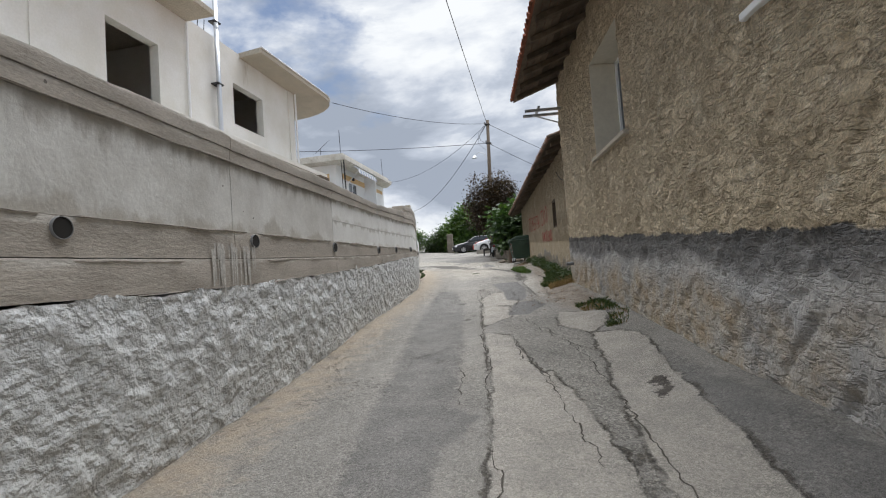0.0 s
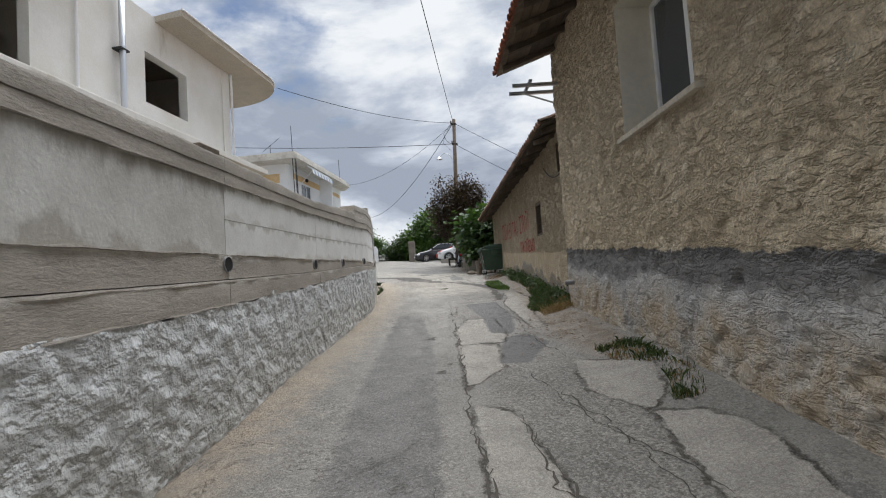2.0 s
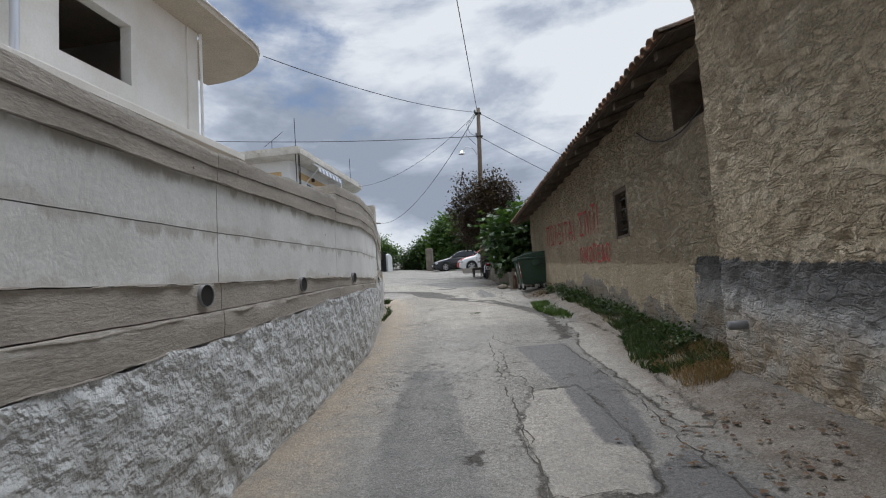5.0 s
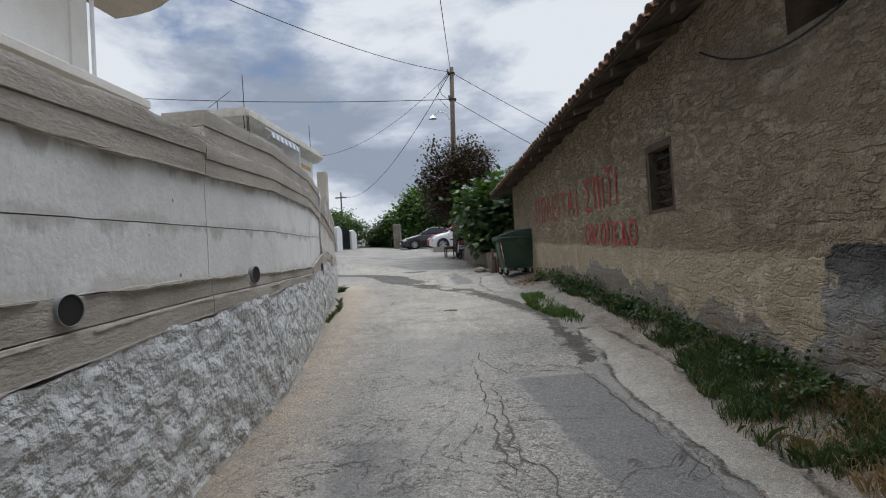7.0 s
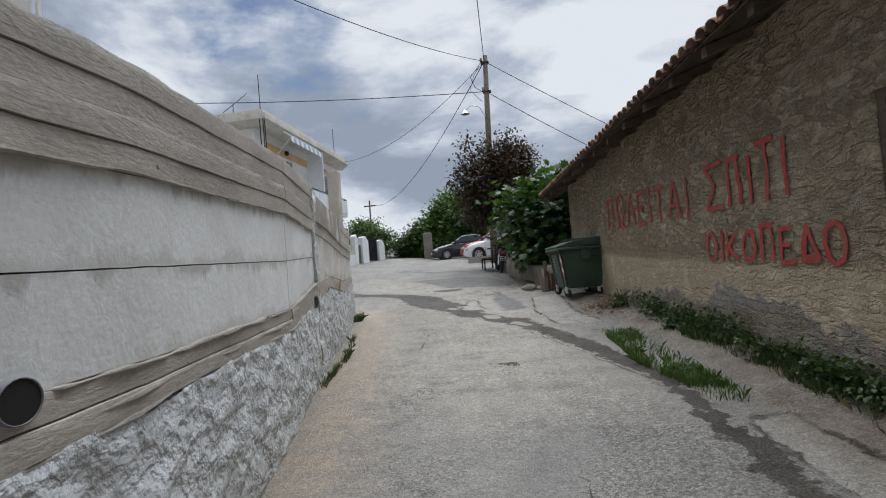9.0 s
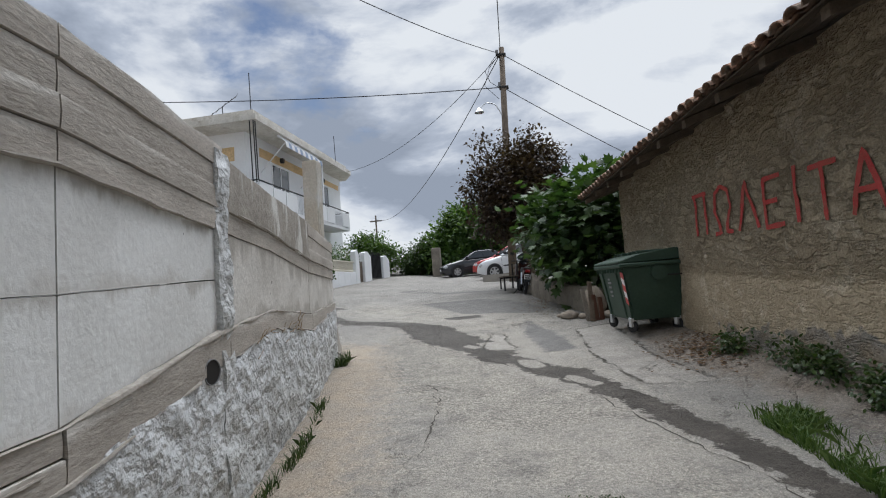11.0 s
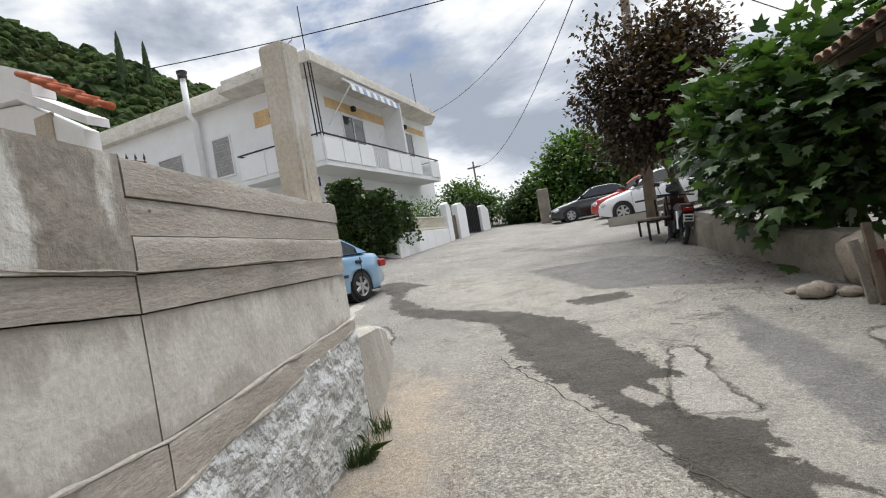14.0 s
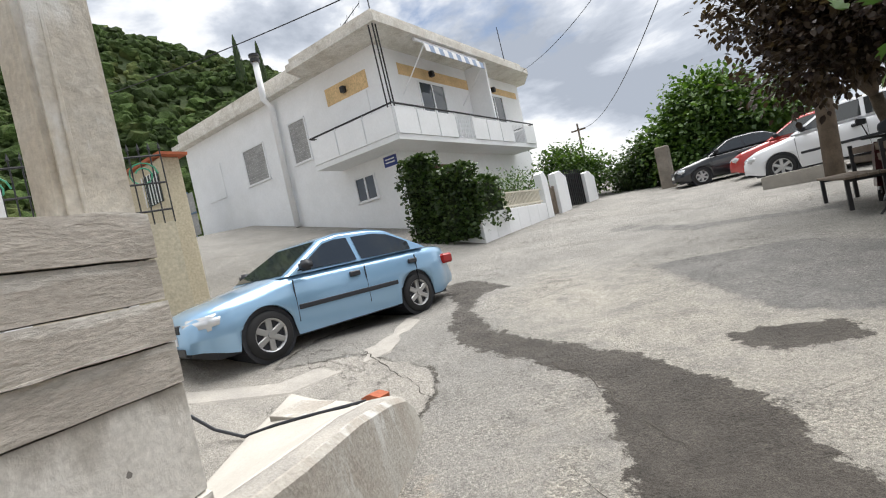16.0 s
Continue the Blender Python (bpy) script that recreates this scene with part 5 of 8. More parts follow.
    part("blind_niche", box(-23.9, CY - 0.03, 6.75, -22.6, CY, 8.2, 0.01), M_WHITE, c, "bricked-up window outline")
    part("shutter_door", box(-15.2, CY - 0.03, 6.26, -14.0, CY, 8.2, 0.008), M_WHITE, c, "closed white roller door")
    part("ochre_band", box(-15.8, CY - 0.012, 8.25, -13.9, CY - 0.002, 8.82), M_YELLOW, c, "ochre painted band")
    part("ochre_band", box(CX + 0.002, 34.3, 8.62, CX + 0.012, 39.2, 9.0), M_YELLOW, c, "ochre painted band")
    part("ochre_band", box(CX + 0.002, 39.5, 8.72, CX + 0.012, 42.9, 9.0), M_YELLOW, c, "ochre painted band")
    part("partition", box(CX, 38.6, 6.24, CX + 0.9, 38.72, 9.4), M_WHITE, c, "white balcony partition wall")
    for p in ((-14.9, CY - 0.09, 8.5), (CX + 0.08, 36.1, 8.85), (CX + 0.08, 40.6, 8.85)):
        part("wall_lamp", box(p[0] - 0.09, p[1] - 0.09, p[2] - 0.09, p[0] + 0.09, p[1] + 0.09, p[2] + 0.12, 0.03), M_BLACKMETAL, c, "dark wall lamp")
    part("garage_door", box(CX, 34.7, 3.1, CX + 0.03, 37.5, 5.65), M_BRONZE, c, "brown metal garage door")
    for x, y in ((CX + 1.0, CY - 0.98), (CX + 0.85, CY - 0.98), (CX + 1.0, CY - 0.85)):
        part("corner_prop", tube([(x, y, 6.24), (x - 0.05, y - 0.02, 9.4)], 0.022, sides=6), M_BLACKMETAL, c)
    part("street_plate", box(-13.95, CY - 0.02, 5.68, -13.42, CY, 6.0, 0.005), M_BLUE_SIGN, c, "blue street name plate")
    for z in (5.78, 5.88):
        part("plate_writing", box(-13.88, CY - 0.024, z, -13.5, CY - 0.021, z + 0.04), M_WHITE, c, "white illegible writing")
    # chimney pipe
    ch = thing("chimney_pipe", "white steel chimney pipe with dark cowl on the house wall", "chimney pipe", FAR)
    part("pipe", tube([(-18.4, CY - 0.2, 4.7), (-18.4, CY - 0.2, 9.1), (-18.4, CY - 0.45, 9.35), (-18.4, CY - 0.45, 10.7)], 0.11, sides=12), M_WHITE, ch, smooth=True)
    part("cowl", tube([(-18.4, CY - 0.45, 10.7), (-18.4, CY - 0.45, 10.82)], 0.17, sides=12), M_BLACKMETAL, ch)
    part("cowl_cap", tube([(-18.4, CY - 0.45, 10.9), (-18.4, CY - 0.45, 10.98)], 0.19, sides=12), M_BLACKMETAL, ch)
    # awning
    aw = thing("awning", "rolled-out blue and white striped awning under the roof edge", "awning", FAR)
    n = 14
    for k in range(n):
        y0, y1 = 34.2 + 3.6 * k / n, 34.2 + 3.6 * (k + 1) / n
        bm = bmesh.new()
        q = [(CX + 1.0, 9.3), (CX + 1.25, 9.1), (CX + 1.3, 8.85), (CX + 1.28, 8.85), (CX + 1.23, 9.09), (CX + 1.0, 9.28)]
        prism(q, y0, y1, bm, "y")
        part("stripe", bm, M_AWNING if k % 2 else M_AWNING_W, aw)
    for y in (34.2, 37.8):
        part("arm", tube([(CX + 0.1, y, 7.9), (CX + 1.25, y, 9.05)], 0.02, sides=6), M_ALU, aw)
    part("roller", tube([(CX + 0.98, 34.1, 9.32), (CX + 0.98, 37.9, 9.32)], 0.05, sides=8), M_ALU, aw)
    # aerials
    for x, y, hh in ((CX + 0.6, CY - 0.5, 1.7), (CX + 0.9, 40.5, 1.4)):
        a = thing("aerial_mast", "thin steel aerial mast on the roof edge", "aerial", FAR)
        part("mast", tube([(x, y, 9.62), (x - 0.03, y, 9.8 + hh)], 0.018, sides=5), M_BLACKMETAL, a)
    a = thing("tv_aerial", "television aerial with short crossbars on the roof", "aerial", FAR)
    part("mast", tube([(-14.6, CY + 0.4, 9.62), (-14.6, CY + 0.4, 10.7)], 0.018, sides=5), M_BLACKMETAL, a)
    part("boom", tube([(-14.9, CY + 0.1, 10.3), (-14.2, CY + 0.8, 11.25)], 0.014, sides=5), M_BLACKMETAL, a)
    for k in range(5):
        p = Vector((-14.9, CY + 0.1, 10.3)).lerp(Vector((-14.2, CY + 0.8, 11.25)), k / 4)
        part("crossbar", tube([p + Vector((-0.2, 0.2, 0)), p + Vector((0.2, -0.2, 0))], 0.008, sides=4), M_BLACKMETAL, a)


build_house_c()
YX = -10.95                        # front line of the white yard wall


def build_yard():
    y = thing("yard_wall", "low white yard wall with cream railing along the road", "yard wall")
    n = 6
    for k in range(n):
        ya, yb = 33.4 + 4.6 * k / n, 33.4 + 4.6 * (k + 1) / n
        zb = h(YX, (ya + yb) / 2)
        part("wall_block", box(YX - 0.2, ya, zb - 0.4, YX, yb, 3.62, 0.01), M_WHITE, y)
    part("side_wall", box(CX, 33.4, 2.2, YX - 0.2, 33.6, 3.0, 0.01), M_WHITE, y)
    for k in range(38):
        yy = 34.0 + 3.9 * k / 38
        part("railing_bar", box(YX - 0.12, yy, 3.62, YX - 0.09, yy + 0.035, 4.15), M_CREAM, y)
    for z in (3.68, 4.1):
        part("rail", box(YX - 0.13, 33.9, z, YX - 0.08, 38.0, z + 0.05), M_CREAM, y)
    for i, (a, b, top) in enumerate(((38.0, 38.5, 4.75), (39.3, 40.4, 4.75), (42.6, 43.9, 4.7))):
        zb = h(YX, a)
        bm = prism([(a, zb - 0.3), (b, zb - 0.3), (b, top - 0.25), ((a + b) / 2, top), (a, top - 0.1)], YX - 0.25, YX + 0.02, axis="x")
        part("gate_pier", bm, M_WHITE, y, "white plastered gate pier")
    g = thing("wooden_gate", "small brown wooden yard gate between white piers", "gate")
    for k in range(5):
        part("plank", box(YX - 0.14, 38.52 + 0.155 * k, h(YX, 38.9) + 0.05, YX - 0.1, 38.66 + 0.155 * k, 4.2 - 0.05 * (k % 2), 0.005), M_POLE, g)
    g = thing("metal_gate", "dark double metal driveway gate between white piers", "gate")
    for k in range(2):
        part("leaf", box(YX - 0.16, 40.45 + 1.08 * k, h(YX, 41.5) + 0.05, YX - 0.1, 41.48 + 1.08 * k, 4.65, 0.01), M_BLACKMETAL, g)
    for k in range(9):
        part("bar", box(YX - 0.1, 40.55 + 0.23 * k, h(YX, 41.5) + 0.1, YX - 0.07, 40.6 + 0.23 * k, 4.8), M_BLACKMETAL, g)


build_yard()


# ---- post at the end of the retaining wall, curved kerb cheek ----
M_POST = material("cast_post_concrete", (0.60, 0.57, 0.51), 0.92, var=(0.50, 0.45, 0.37), scale=1.6, fine=30, grain=0.16, bump=0.012, bump_scale=16, stains=((0.70, 0.69, 0.66), 3.0, 0.52, 0.62, (1, 1, 0.35)))
M_CHEEK = material("worn_cement", (0.34, 0.305, 0.26), 0.92, var=(0.42, 0.40, 0.36), scale=2, fine=40, bump=0.008, stains=((0.52, 0.51, 0.48), 4.0, 0.55, 0.64, (1, 1, 0.4)))


CHEEK = [(-5.8, 22.41, 0.72), (-5.95, 22.9, 0.66), (-6.22, 23.5, 0.56), (-6.45, 24.0, 0.44), (-6.6, 24.3, 0.33), (-6.68, 24.46, 0.2), (-6.72, 24.54, 0.02)]


def apron(x, y):
    """Height of the driveway's screed over the ground; it rises towards the cheek wall."""
    if not 22.3 < y < 24.54:
        return 0.0
    edge = float(np.interp(y, [p[1] for p in CHEEK], [p[0] for p in CHEEK])) - 0.16
    top = float(np.interp(y, [p[1] for p in CHEEK], [p[2] for p in CHEEK]))
    return top * min(1.0, max(0.0, 1 - (edge - x) / 1.5))


def build_wall_end():
    p = thing("concrete_post", "raw concrete post standing on the end of the wall", "post")
    bm = bmesh.new()
    box(-6.07, 22.2, 3.35, -5.83, 22.42, 4.78, 0.02, bm, 2)
    bmesh.ops.subdivide_edges(bm, edges=bm.edges[:], cuts=3, use_grid_fill=True)
    for v in bm.verts:
        v.co += Vector((0.008 * fbm(v.co.y * 5, v.co.z * 5, 0), 0.008 * fbm(v.co.x * 5, v.co.z * 5, 1), 0))
    part("shaft", bm, M_POST, p)
    part("seam", box(-5.84, 22.26, 3.45, -5.824, 22.275, 4.76, 0.003), M_POST, p, "ridge left by the formwork")
    n = thing("kerb_cheek", "low curved concrete cheek wall at the driveway", "kerb")
    bm = bmesh.new()
    pts = CHEEK
    rows = []
    for x, y, t in pts:
        zb = h(x, y)
        rows.append([bm.verts.new((x + 0.1, y, zb - 0.1)), bm.verts.new((x + 0.02, y, zb + t - 0.03)), bm.verts.new((x - 0.02, y, zb + t)), bm.verts.new((x - 0.16, y, zb + t)), bm.verts.new((x - 0.18, y, zb - 0.1))])
    for a, b in zip(rows, rows[1:]):
        for k in range(4):
            bm.faces.new((a[k], a[k + 1], b[k + 1], b[k]))
    bm.faces.new(rows[0])
    bm.faces.new(rows[-1][::-1])
    bmesh.ops.recalc_face_normals(bm, faces=bm.faces[:])
    part("cheek", bm, M_CHEEK, n)
    cap = bmesh.new()
    rows = []
    for x, y, t in pts[:-1]:
        z = h(x, y) + t
        rows.append([cap.verts.new((x + dx, y, z + dz)) for dx, dz in ((-0.03, -0.005), (-0.05, 0.006), (-0.09, 0.008 + 0.006 * fbm(x * 6, y * 6, 1)), (-0.17, 0.006), (-0.185, -0.03))])
    for a, b in zip(rows, rows[1:]):
        for k in range(4):
            cap.faces.new((a[k], a[k + 1], b[k + 1], b[k]))
    bmesh.ops.recalc_face_normals(cap, faces=cap.faces[:])
    part("coping", cap, M_SLAB, n, "pale screed on top", smooth=True)


build_wall_end()


# ---- poles, cables, street lamp ----
def sag_line(a, b, drop, n=24):
    a, b = Vector(a), Vector(b)
    return [a.lerp(b, i / n) - Vector((0, 0, drop * 4 * (i / n) * (1 - i / n))) for i in range(n + 1)]


PX, PY = -3.32, 32.4


def build_poles():
    p = thing("utility_pole", "leaning brown wooden utility pole with cable fittings", "utility pole", FAR)
    zb = h(PX, PY)
    part("shaft", tube([(PX, PY, zb - 0.1), (PX + 0.12, PY, 6.5), (PX + 0.27, PY, 10.75)], 0.15, sides=14, r_end=0.09), M_POLE, p, smooth=True)
    for z in (10.5, 9.35):
        part("insulator", tube([(PX + 0.1, PY - 0.1, z), (PX + 0.1, PY - 0.1, z + 0.14)], 0.045, sides=8), M_PVC, p)
        part("clamp", box(PX + 0.08, PY - 0.14, z - 0.06, PX + 0.4, PY + 0.1, z, 0.01), M_BLACKMETAL, p)
    part("cable_loop", tube([(PX + 0.1, PY - 0.1, 10.5), (PX - 0.35, PY - 0.2, 9.9), (PX - 0.2, PY - 0.2, 9.5), (PX + 0.08, PY - 0.14, 9.3)], 0.012, sides=5), M_BLACKMETAL, p)
    part("cable_loop", tube([(PX + 0.1, PY - 0.1, 10.4), (PX - 0.2, PY - 0.2, 10.0), (PX - 0.4, PY - 0.2, 9.4), (PX + 0.05, PY - 0.14, 8.9)], 0.01, sides=5), M_BLACKMETAL, p)
    l = thing("street_lamp", "small grey street lamp on a curved arm", "street lamp", FAR)
    part("arm", tube([(PX + 0.1, PY - 0.13, 8.35), (PX - 0.1, PY - 0.2, 8.72), (PX - 0.4, PY - 0.25, 8.8), (PX - 0.62, PY - 0.28, 8.62)], 0.02, sides=6), M_STEEL, l)
    bm = bmesh.new()
    bmesh.ops.create_cone(bm, cap_ends=True, segments=14, radius1=0.17, radius2=0.05, depth=0.16, matrix=pose(PX - 0.65, PY - 0.28, 8.55))
    part("shade", bm, M_STEEL, l)
    q = thing("utility_pole", "distant grey utility pole with a crossarm", "utility pole")
    part("shaft", tube([(-21.5, 76, 3), (-21.5, 76, 12.4)], 0.16, sides=8, r_end=0.1), M_POLE, q)
    part("crossarm", box(-22.3, 75.9, 11.6, -20.7, 76.1, 11.75), M_POLE, q)
    ends = CABLE_ENDS
    for a, b, drop, r in ends:
        ob = part("cable", tube(sag_line(a, b, drop), r, sides=5), M_BLACKMETAL)
        tagged(ob, "black overhead cable strung from the pole", "cable", group="overhead cables")


TOP = FAR @ Vector((PX + 0.22, PY, 10.55))
LOW = FAR @ Vector((PX + 0.2, PY, 9.35))
CABLE_ENDS = [
    (TOP, (-1.65, -14.0, 10.1), 0.3, 0.016),
    (TOP, (-9.0, 21.3, 9.8), 0.35, 0.013),
    (LOW, (-30.0, 30.5, 12.5), 0.5, 0.018),
    (TOP, (10.6, 41.4, 5.6), 0.2, 0.016),
    (LOW, (7.3, 40.8, 5.7), 0.2, 0.016),
    (TOP, (-21.5, 76.0, 11.9), 2.2, 0.02),
    (TOP, FAR @ Vector((-12.4, 41.8, 9.5)), 0.9, 0.012),
]
build_poles()


# ---- wooded hill behind ----
M_HILL = material("wooded_hillside", (0.05, 0.075, 0.022), 0.95, var=(0.022, 0.036, 0.012), scale=0.07, fine=1.2, bump=1.2, bump_scale=0.5, stains=((0.085, 0.095, 0.035), 0.11, 0.55, 0.68, (1, 1, 1)))


def hill_height(x, y):
    """A ridge that falls away to the north-east."""
    az = math.degrees(math.atan2(x + 4, y - 20))
    r = math.hypot(x + 4, y - 20)
    el = float(np.interp(az, (-110, -64, -48, -42, -34, -26, -18), (27, 25.3, 20.5, 18.6, 14, 6, -2)))
    crest = 240.0
    f = smooth(60, crest, r) if r < crest else 1.0
    return max(3.0, 3 + math.tan(radians(el)) * min(r, crest) * f) + 5.0 * fbm(x * 0.03, y * 0.03, 3, 4) * smooth(60, 120, r)


def build_hill():
    verts, faces = [], []
    azs = np.arange(-112, -15, 1.1)
    rs = np.linspace(58, 300, 60)
    for a in azs:
        for r in rs:
            x, y = -4 + r * math.sin(radians(a)), 20 + r * math.cos(radians(a))
            verts.append((x, y, hill_height(x, y)))
    n = len(rs)
    for i in range(len(azs) - 1):
        for j in range(n - 1):
            faces.append((i * n + j, i * n + j + 1, (i + 1) * n + j + 1, (i + 1) * n + j))
    tagged(raw("backdrop_hill", verts, faces, M_HILL, smooth=True), "steep hillside covered in dark green woods", "hill", kind="structure")
    # tree crowns over the slope
    rng = random.Random(11)
    verts, faces = [], []
    ico = bmesh.new()
    bmesh.ops.create_icosphere(ico, subdivisions=2, radius=1.0)
    base = [v.co.copy() for v in ico.verts]
    tris = [[v.index for v in f.verts] for f in ico.faces]
    ico.free()
    for _ in range(6500):
        a, r = rng.uniform(-80, -26), 70 + 180 * rng.random() ** 0.8
        x, y = -4 + r * math.sin(radians(a)), 20 + r * math.cos(radians(a))
        z = hill_height(x, y)
        if z < 6:
            continue
        s = rng.uniform(0.7, 1.6) * (1.0 + 1.4 * rng.random() ** 3)
        k = len(verts)
        for b in base:
            w = s * (1 + 0.4 * noise.noise(b * 1.7 + Vector((x, y, 0))) + 0.35 * noise.noise(b * 4.5 + Vector((y, x, 0))))
            verts.append((x + b.x * w, y + b.y * w, z + b.z * w * 0.85 + 0.3 * s))
        faces += [[k + i for i in t] for t in tris]
    tagged(raw("hill_woods", verts, faces, M_WOODS), "dense evergreen woods covering the hillside", "woods", kind="stuff")


M_WOODS = material("woods_foliage", (0.055, 0.085, 0.024), 0.95, var=(0.028, 0.048, 0.014), scale=0.5, fine=3.0, grain=0.5, bump=0.5, bump_scale=2.5, island=0.55, spec=0.1, stains=((0.10, 0.115, 0.04), 0.06, 0.52, 0.66, (1, 1, 1)))
build_hill()


# ---- plants ----
M_FIG = leaf_material("fig_leaves", (0.018, 0.045, 0.014), (0.075, 0.13, 0.035), 0.45)
M_PLUM = leaf_material("purple_plum_leaves", (0.028, 0.016, 0.014), (0.075, 0.05, 0.03), 0.45)
M_TREE = leaf_material("broad_tree_leaves", (0.03, 0.07, 0.015), (0.11, 0.19, 0.035), 0.55)
M_IVY = leaf_material("ivy_leaves", (0.02, 0.045, 0.012), (0.065, 0.105, 0.025), 0.4)
M_GRASS = leaf_material("green_grass", (0.02, 0.05, 0.012), (0.085, 0.115, 0.035), 0.6)
M_LAWN = leaf_material("bright_grass", (0.04, 0.09, 0.018), (0.13, 0.19, 0.05), 0.6)
M_STRAW = leaf_material("dry_straw", (0.20, 0.13, 0.065), (0.33, 0.23, 0.12), 0.8)
M_DEAD = leaf_material("dead_leaves", (0.09, 0.05, 0.03), (0.22, 0.14, 0.085), 0.8)

OVAL = [(0, 0), (0.28, 0.3), (0.3, 0.6), (0, 1), (-0.3, 0.6), (-0.28, 0.3)]
LOBED = [(0, 0), (0.32, 0.06), (0.5, 0.34), (0.28, 0.42), (0.42, 0.76), (0.14, 0.64), (0, 1.0), (-0.14, 0.64), (-0.42, 0.76), (-0.28, 0.42), (-0.5, 0.34), (-0.32, 0.06)]


def leaf_cloud(blobs, count, size, shape, seed, droop=0.3, shell=0.45, clump=0.28, per=9):
    """Leaves in clumps spread through ellipsoids (centre, radii), denser towards their skin."""
    rng = random.Random(seed)
    vol = [b[1][0] * b[1][1] * b[1][2] for b in blobs]
    verts, faces = [], []
    n = len(shape)
    for _ in range(count // per):
        c, r = rng.choices(blobs, vol)[0]
        d = Vector((rng.gauss(0, 1), rng.gauss(0, 1), rng.gauss(0, 1))).normalized()
        rad = (shell + (1 - shell) * rng.random()) * (1 + 0.30 * noise.noise(d * 2.3 + Vector(c)))
        p = Vector(c) + Vector((d.x * r[0], d.y * r[1], d.z * r[2])) * rad
        out = (d + Vector((0, 0, 0.25))).normalized()
        for _ in range(per):
            q = p + Vector((rng.gauss(0, clump), rng.gauss(0, clump), rng.gauss(0, clump * 0.8)))
            way = (out + Vector((rng.uniform(-1, 1), rng.uniform(-1, 1), rng.uniform(-1, 1) - droop))).normalized()
            side = way.cross(Vector((rng.uniform(-0.5, 0.5), rng.uniform(-0.5, 0.5), 1))).normalized()
            up = side.cross(way)
            s = size * rng.uniform(0.6, 1.25)
            k = len(verts)
            for a, b in shape:
                verts.append(q + side * (a * s) + way * (b * s) + up * (s * (0.12 * abs(a) - 0.22 * b * b)))
            faces.append(tuple(range(k, k + n)))
    return verts, faces


def limbs(paths, parent, mat=None):
    for pts, r0, r1 in paths:
        fine = []
        for a, b in zip(pts, pts[1:]):
            for i in range(4):
                f = i / 4
                p = Vector(a).lerp(Vector(b), f)
                fine.append(p + Vector((0.05 * noise.noise(p * 1.3), 0.05 * noise.noise(p * 1.3 + Vector((5, 0, 0))), 0)))
        fine.append(Vector(pts[-1]))
        part("trunk" if r0 > 0.1 else "limb", tube(fine, r0, sides=9, r_end=r1), mat or M_BARK, parent, smooth=True)


def tree(name, label, base, blobs, count, size, shape, mat, seed, trunk_r=0.16, category="tree", **kw):
    t = thing(name, label, category)
    top = Vector(blobs[0][0])
    b = Vector(base)
    fork = b.lerp(top, 0.45)
    limbs([([b, b.lerp(fork, 0.5), fork], trunk_r, trunk_r * 0.7)], t)
    rng = random.Random(seed)
    for c, r in blobs:
        for _ in range(3):
            e = Vector(c) + Vector((rng.uniform(-0.6, 0.6) * r[0], rng.uniform(-0.6, 0.6) * r[1], rng.uniform(-0.2, 0.7) * r[2]))
            limbs([([fork, fork.lerp(e, 0.5) + Vector((0, 0, 0.15)), e], min(0.095, trunk_r * 0.5), 0.015)], t)
    v, f = leaf_cloud(blobs, count, size, shape, seed, **kw)
    raw("crown", v, f, mat, t)
    return t


tree("fig_tree", "large spreading fig tree with broad lobed leaves behind a low wall", (-0.7, 27.3, 1.7),
     [((-1.25, 27.3, 4.0), (1.25, 1.4, 1.15)), ((0.5, 26.9, 3.6), (1.4, 1.3, 1.0)), ((-1.85, 28.4, 3.9), (0.8, 1.0, 1.0)), ((-1.2, 26.9, 3.1), (1.1, 1.2, 0.8)), ((-0.5, 27.0, 4.55), (0.7, 0.7, 0.6))],
     6600, 0.23, LOBED, M_FIG, 5, 0.2, clump=0.26, per=8)
tree("plum_tree", "dark purple-leaved plum tree beside the pole", (-2.35, 31.9, 2.3),
     [((-3.25, 31.4, 5.8), (1.05, 1.15, 1.15)), ((-2.4, 31.0, 5.2), (1.15, 1.2, 1.2)), ((-2.1, 31.2, 6.4), (0.9, 0.9, 0.9)), ((-3.4, 31.0, 4.6), (0.8, 0.8, 0.7)), ((-3.9, 31.2, 6.9), (0.3, 0.35, 0.8)), ((-3.1, 31.3, 7.1), (0.3, 0.3, 0.7)), ((-2.2, 31.2, 7.1), (0.35, 0.35, 0.8)), ((-4.2, 31.3, 5.6), (0.55, 0.4, 0.5)), ((-2.7, 31.2, 7.0), (0.25, 0.25, 0.6))],
     19000, 0.125, OVAL, M_PLUM, 8, 0.12, clump=0.17, per=10)
tree("broad_tree", "wide bright green tree over the parked cars", (-6.0, 47.5, 3.3),
     [((-6.2, 47.0, 5.9), (2.3, 2.0, 1.7)), ((-4.2, 47.0, 5.3), (1.9, 1.8, 1.2)), ((-8.0, 46.6, 5.0), (1.5, 1.6, 1.3)), ((-6.6, 46.8, 7.0), (1.3, 1.3, 0.8)), ((-7.0, 45.8, 4.2), (1.8, 1.2, 0.9))],
     21000, 0.24, OVAL, M_TREE, 13, 0.22, clump=0.32, per=10)
tree("ivy_clad_tree", "bushy dark tree overgrowing a stone pillar", (-9.6, 46.5, 3.3),
     [((-9.3, 46.4, 4.5), (1.1, 1.0, 1.2)), ((-10.3, 47.5, 4.1), (1.0, 1.0, 0.9))], 6000, 0.18, OVAL, M_IVY, 17, 0.14, per=9)
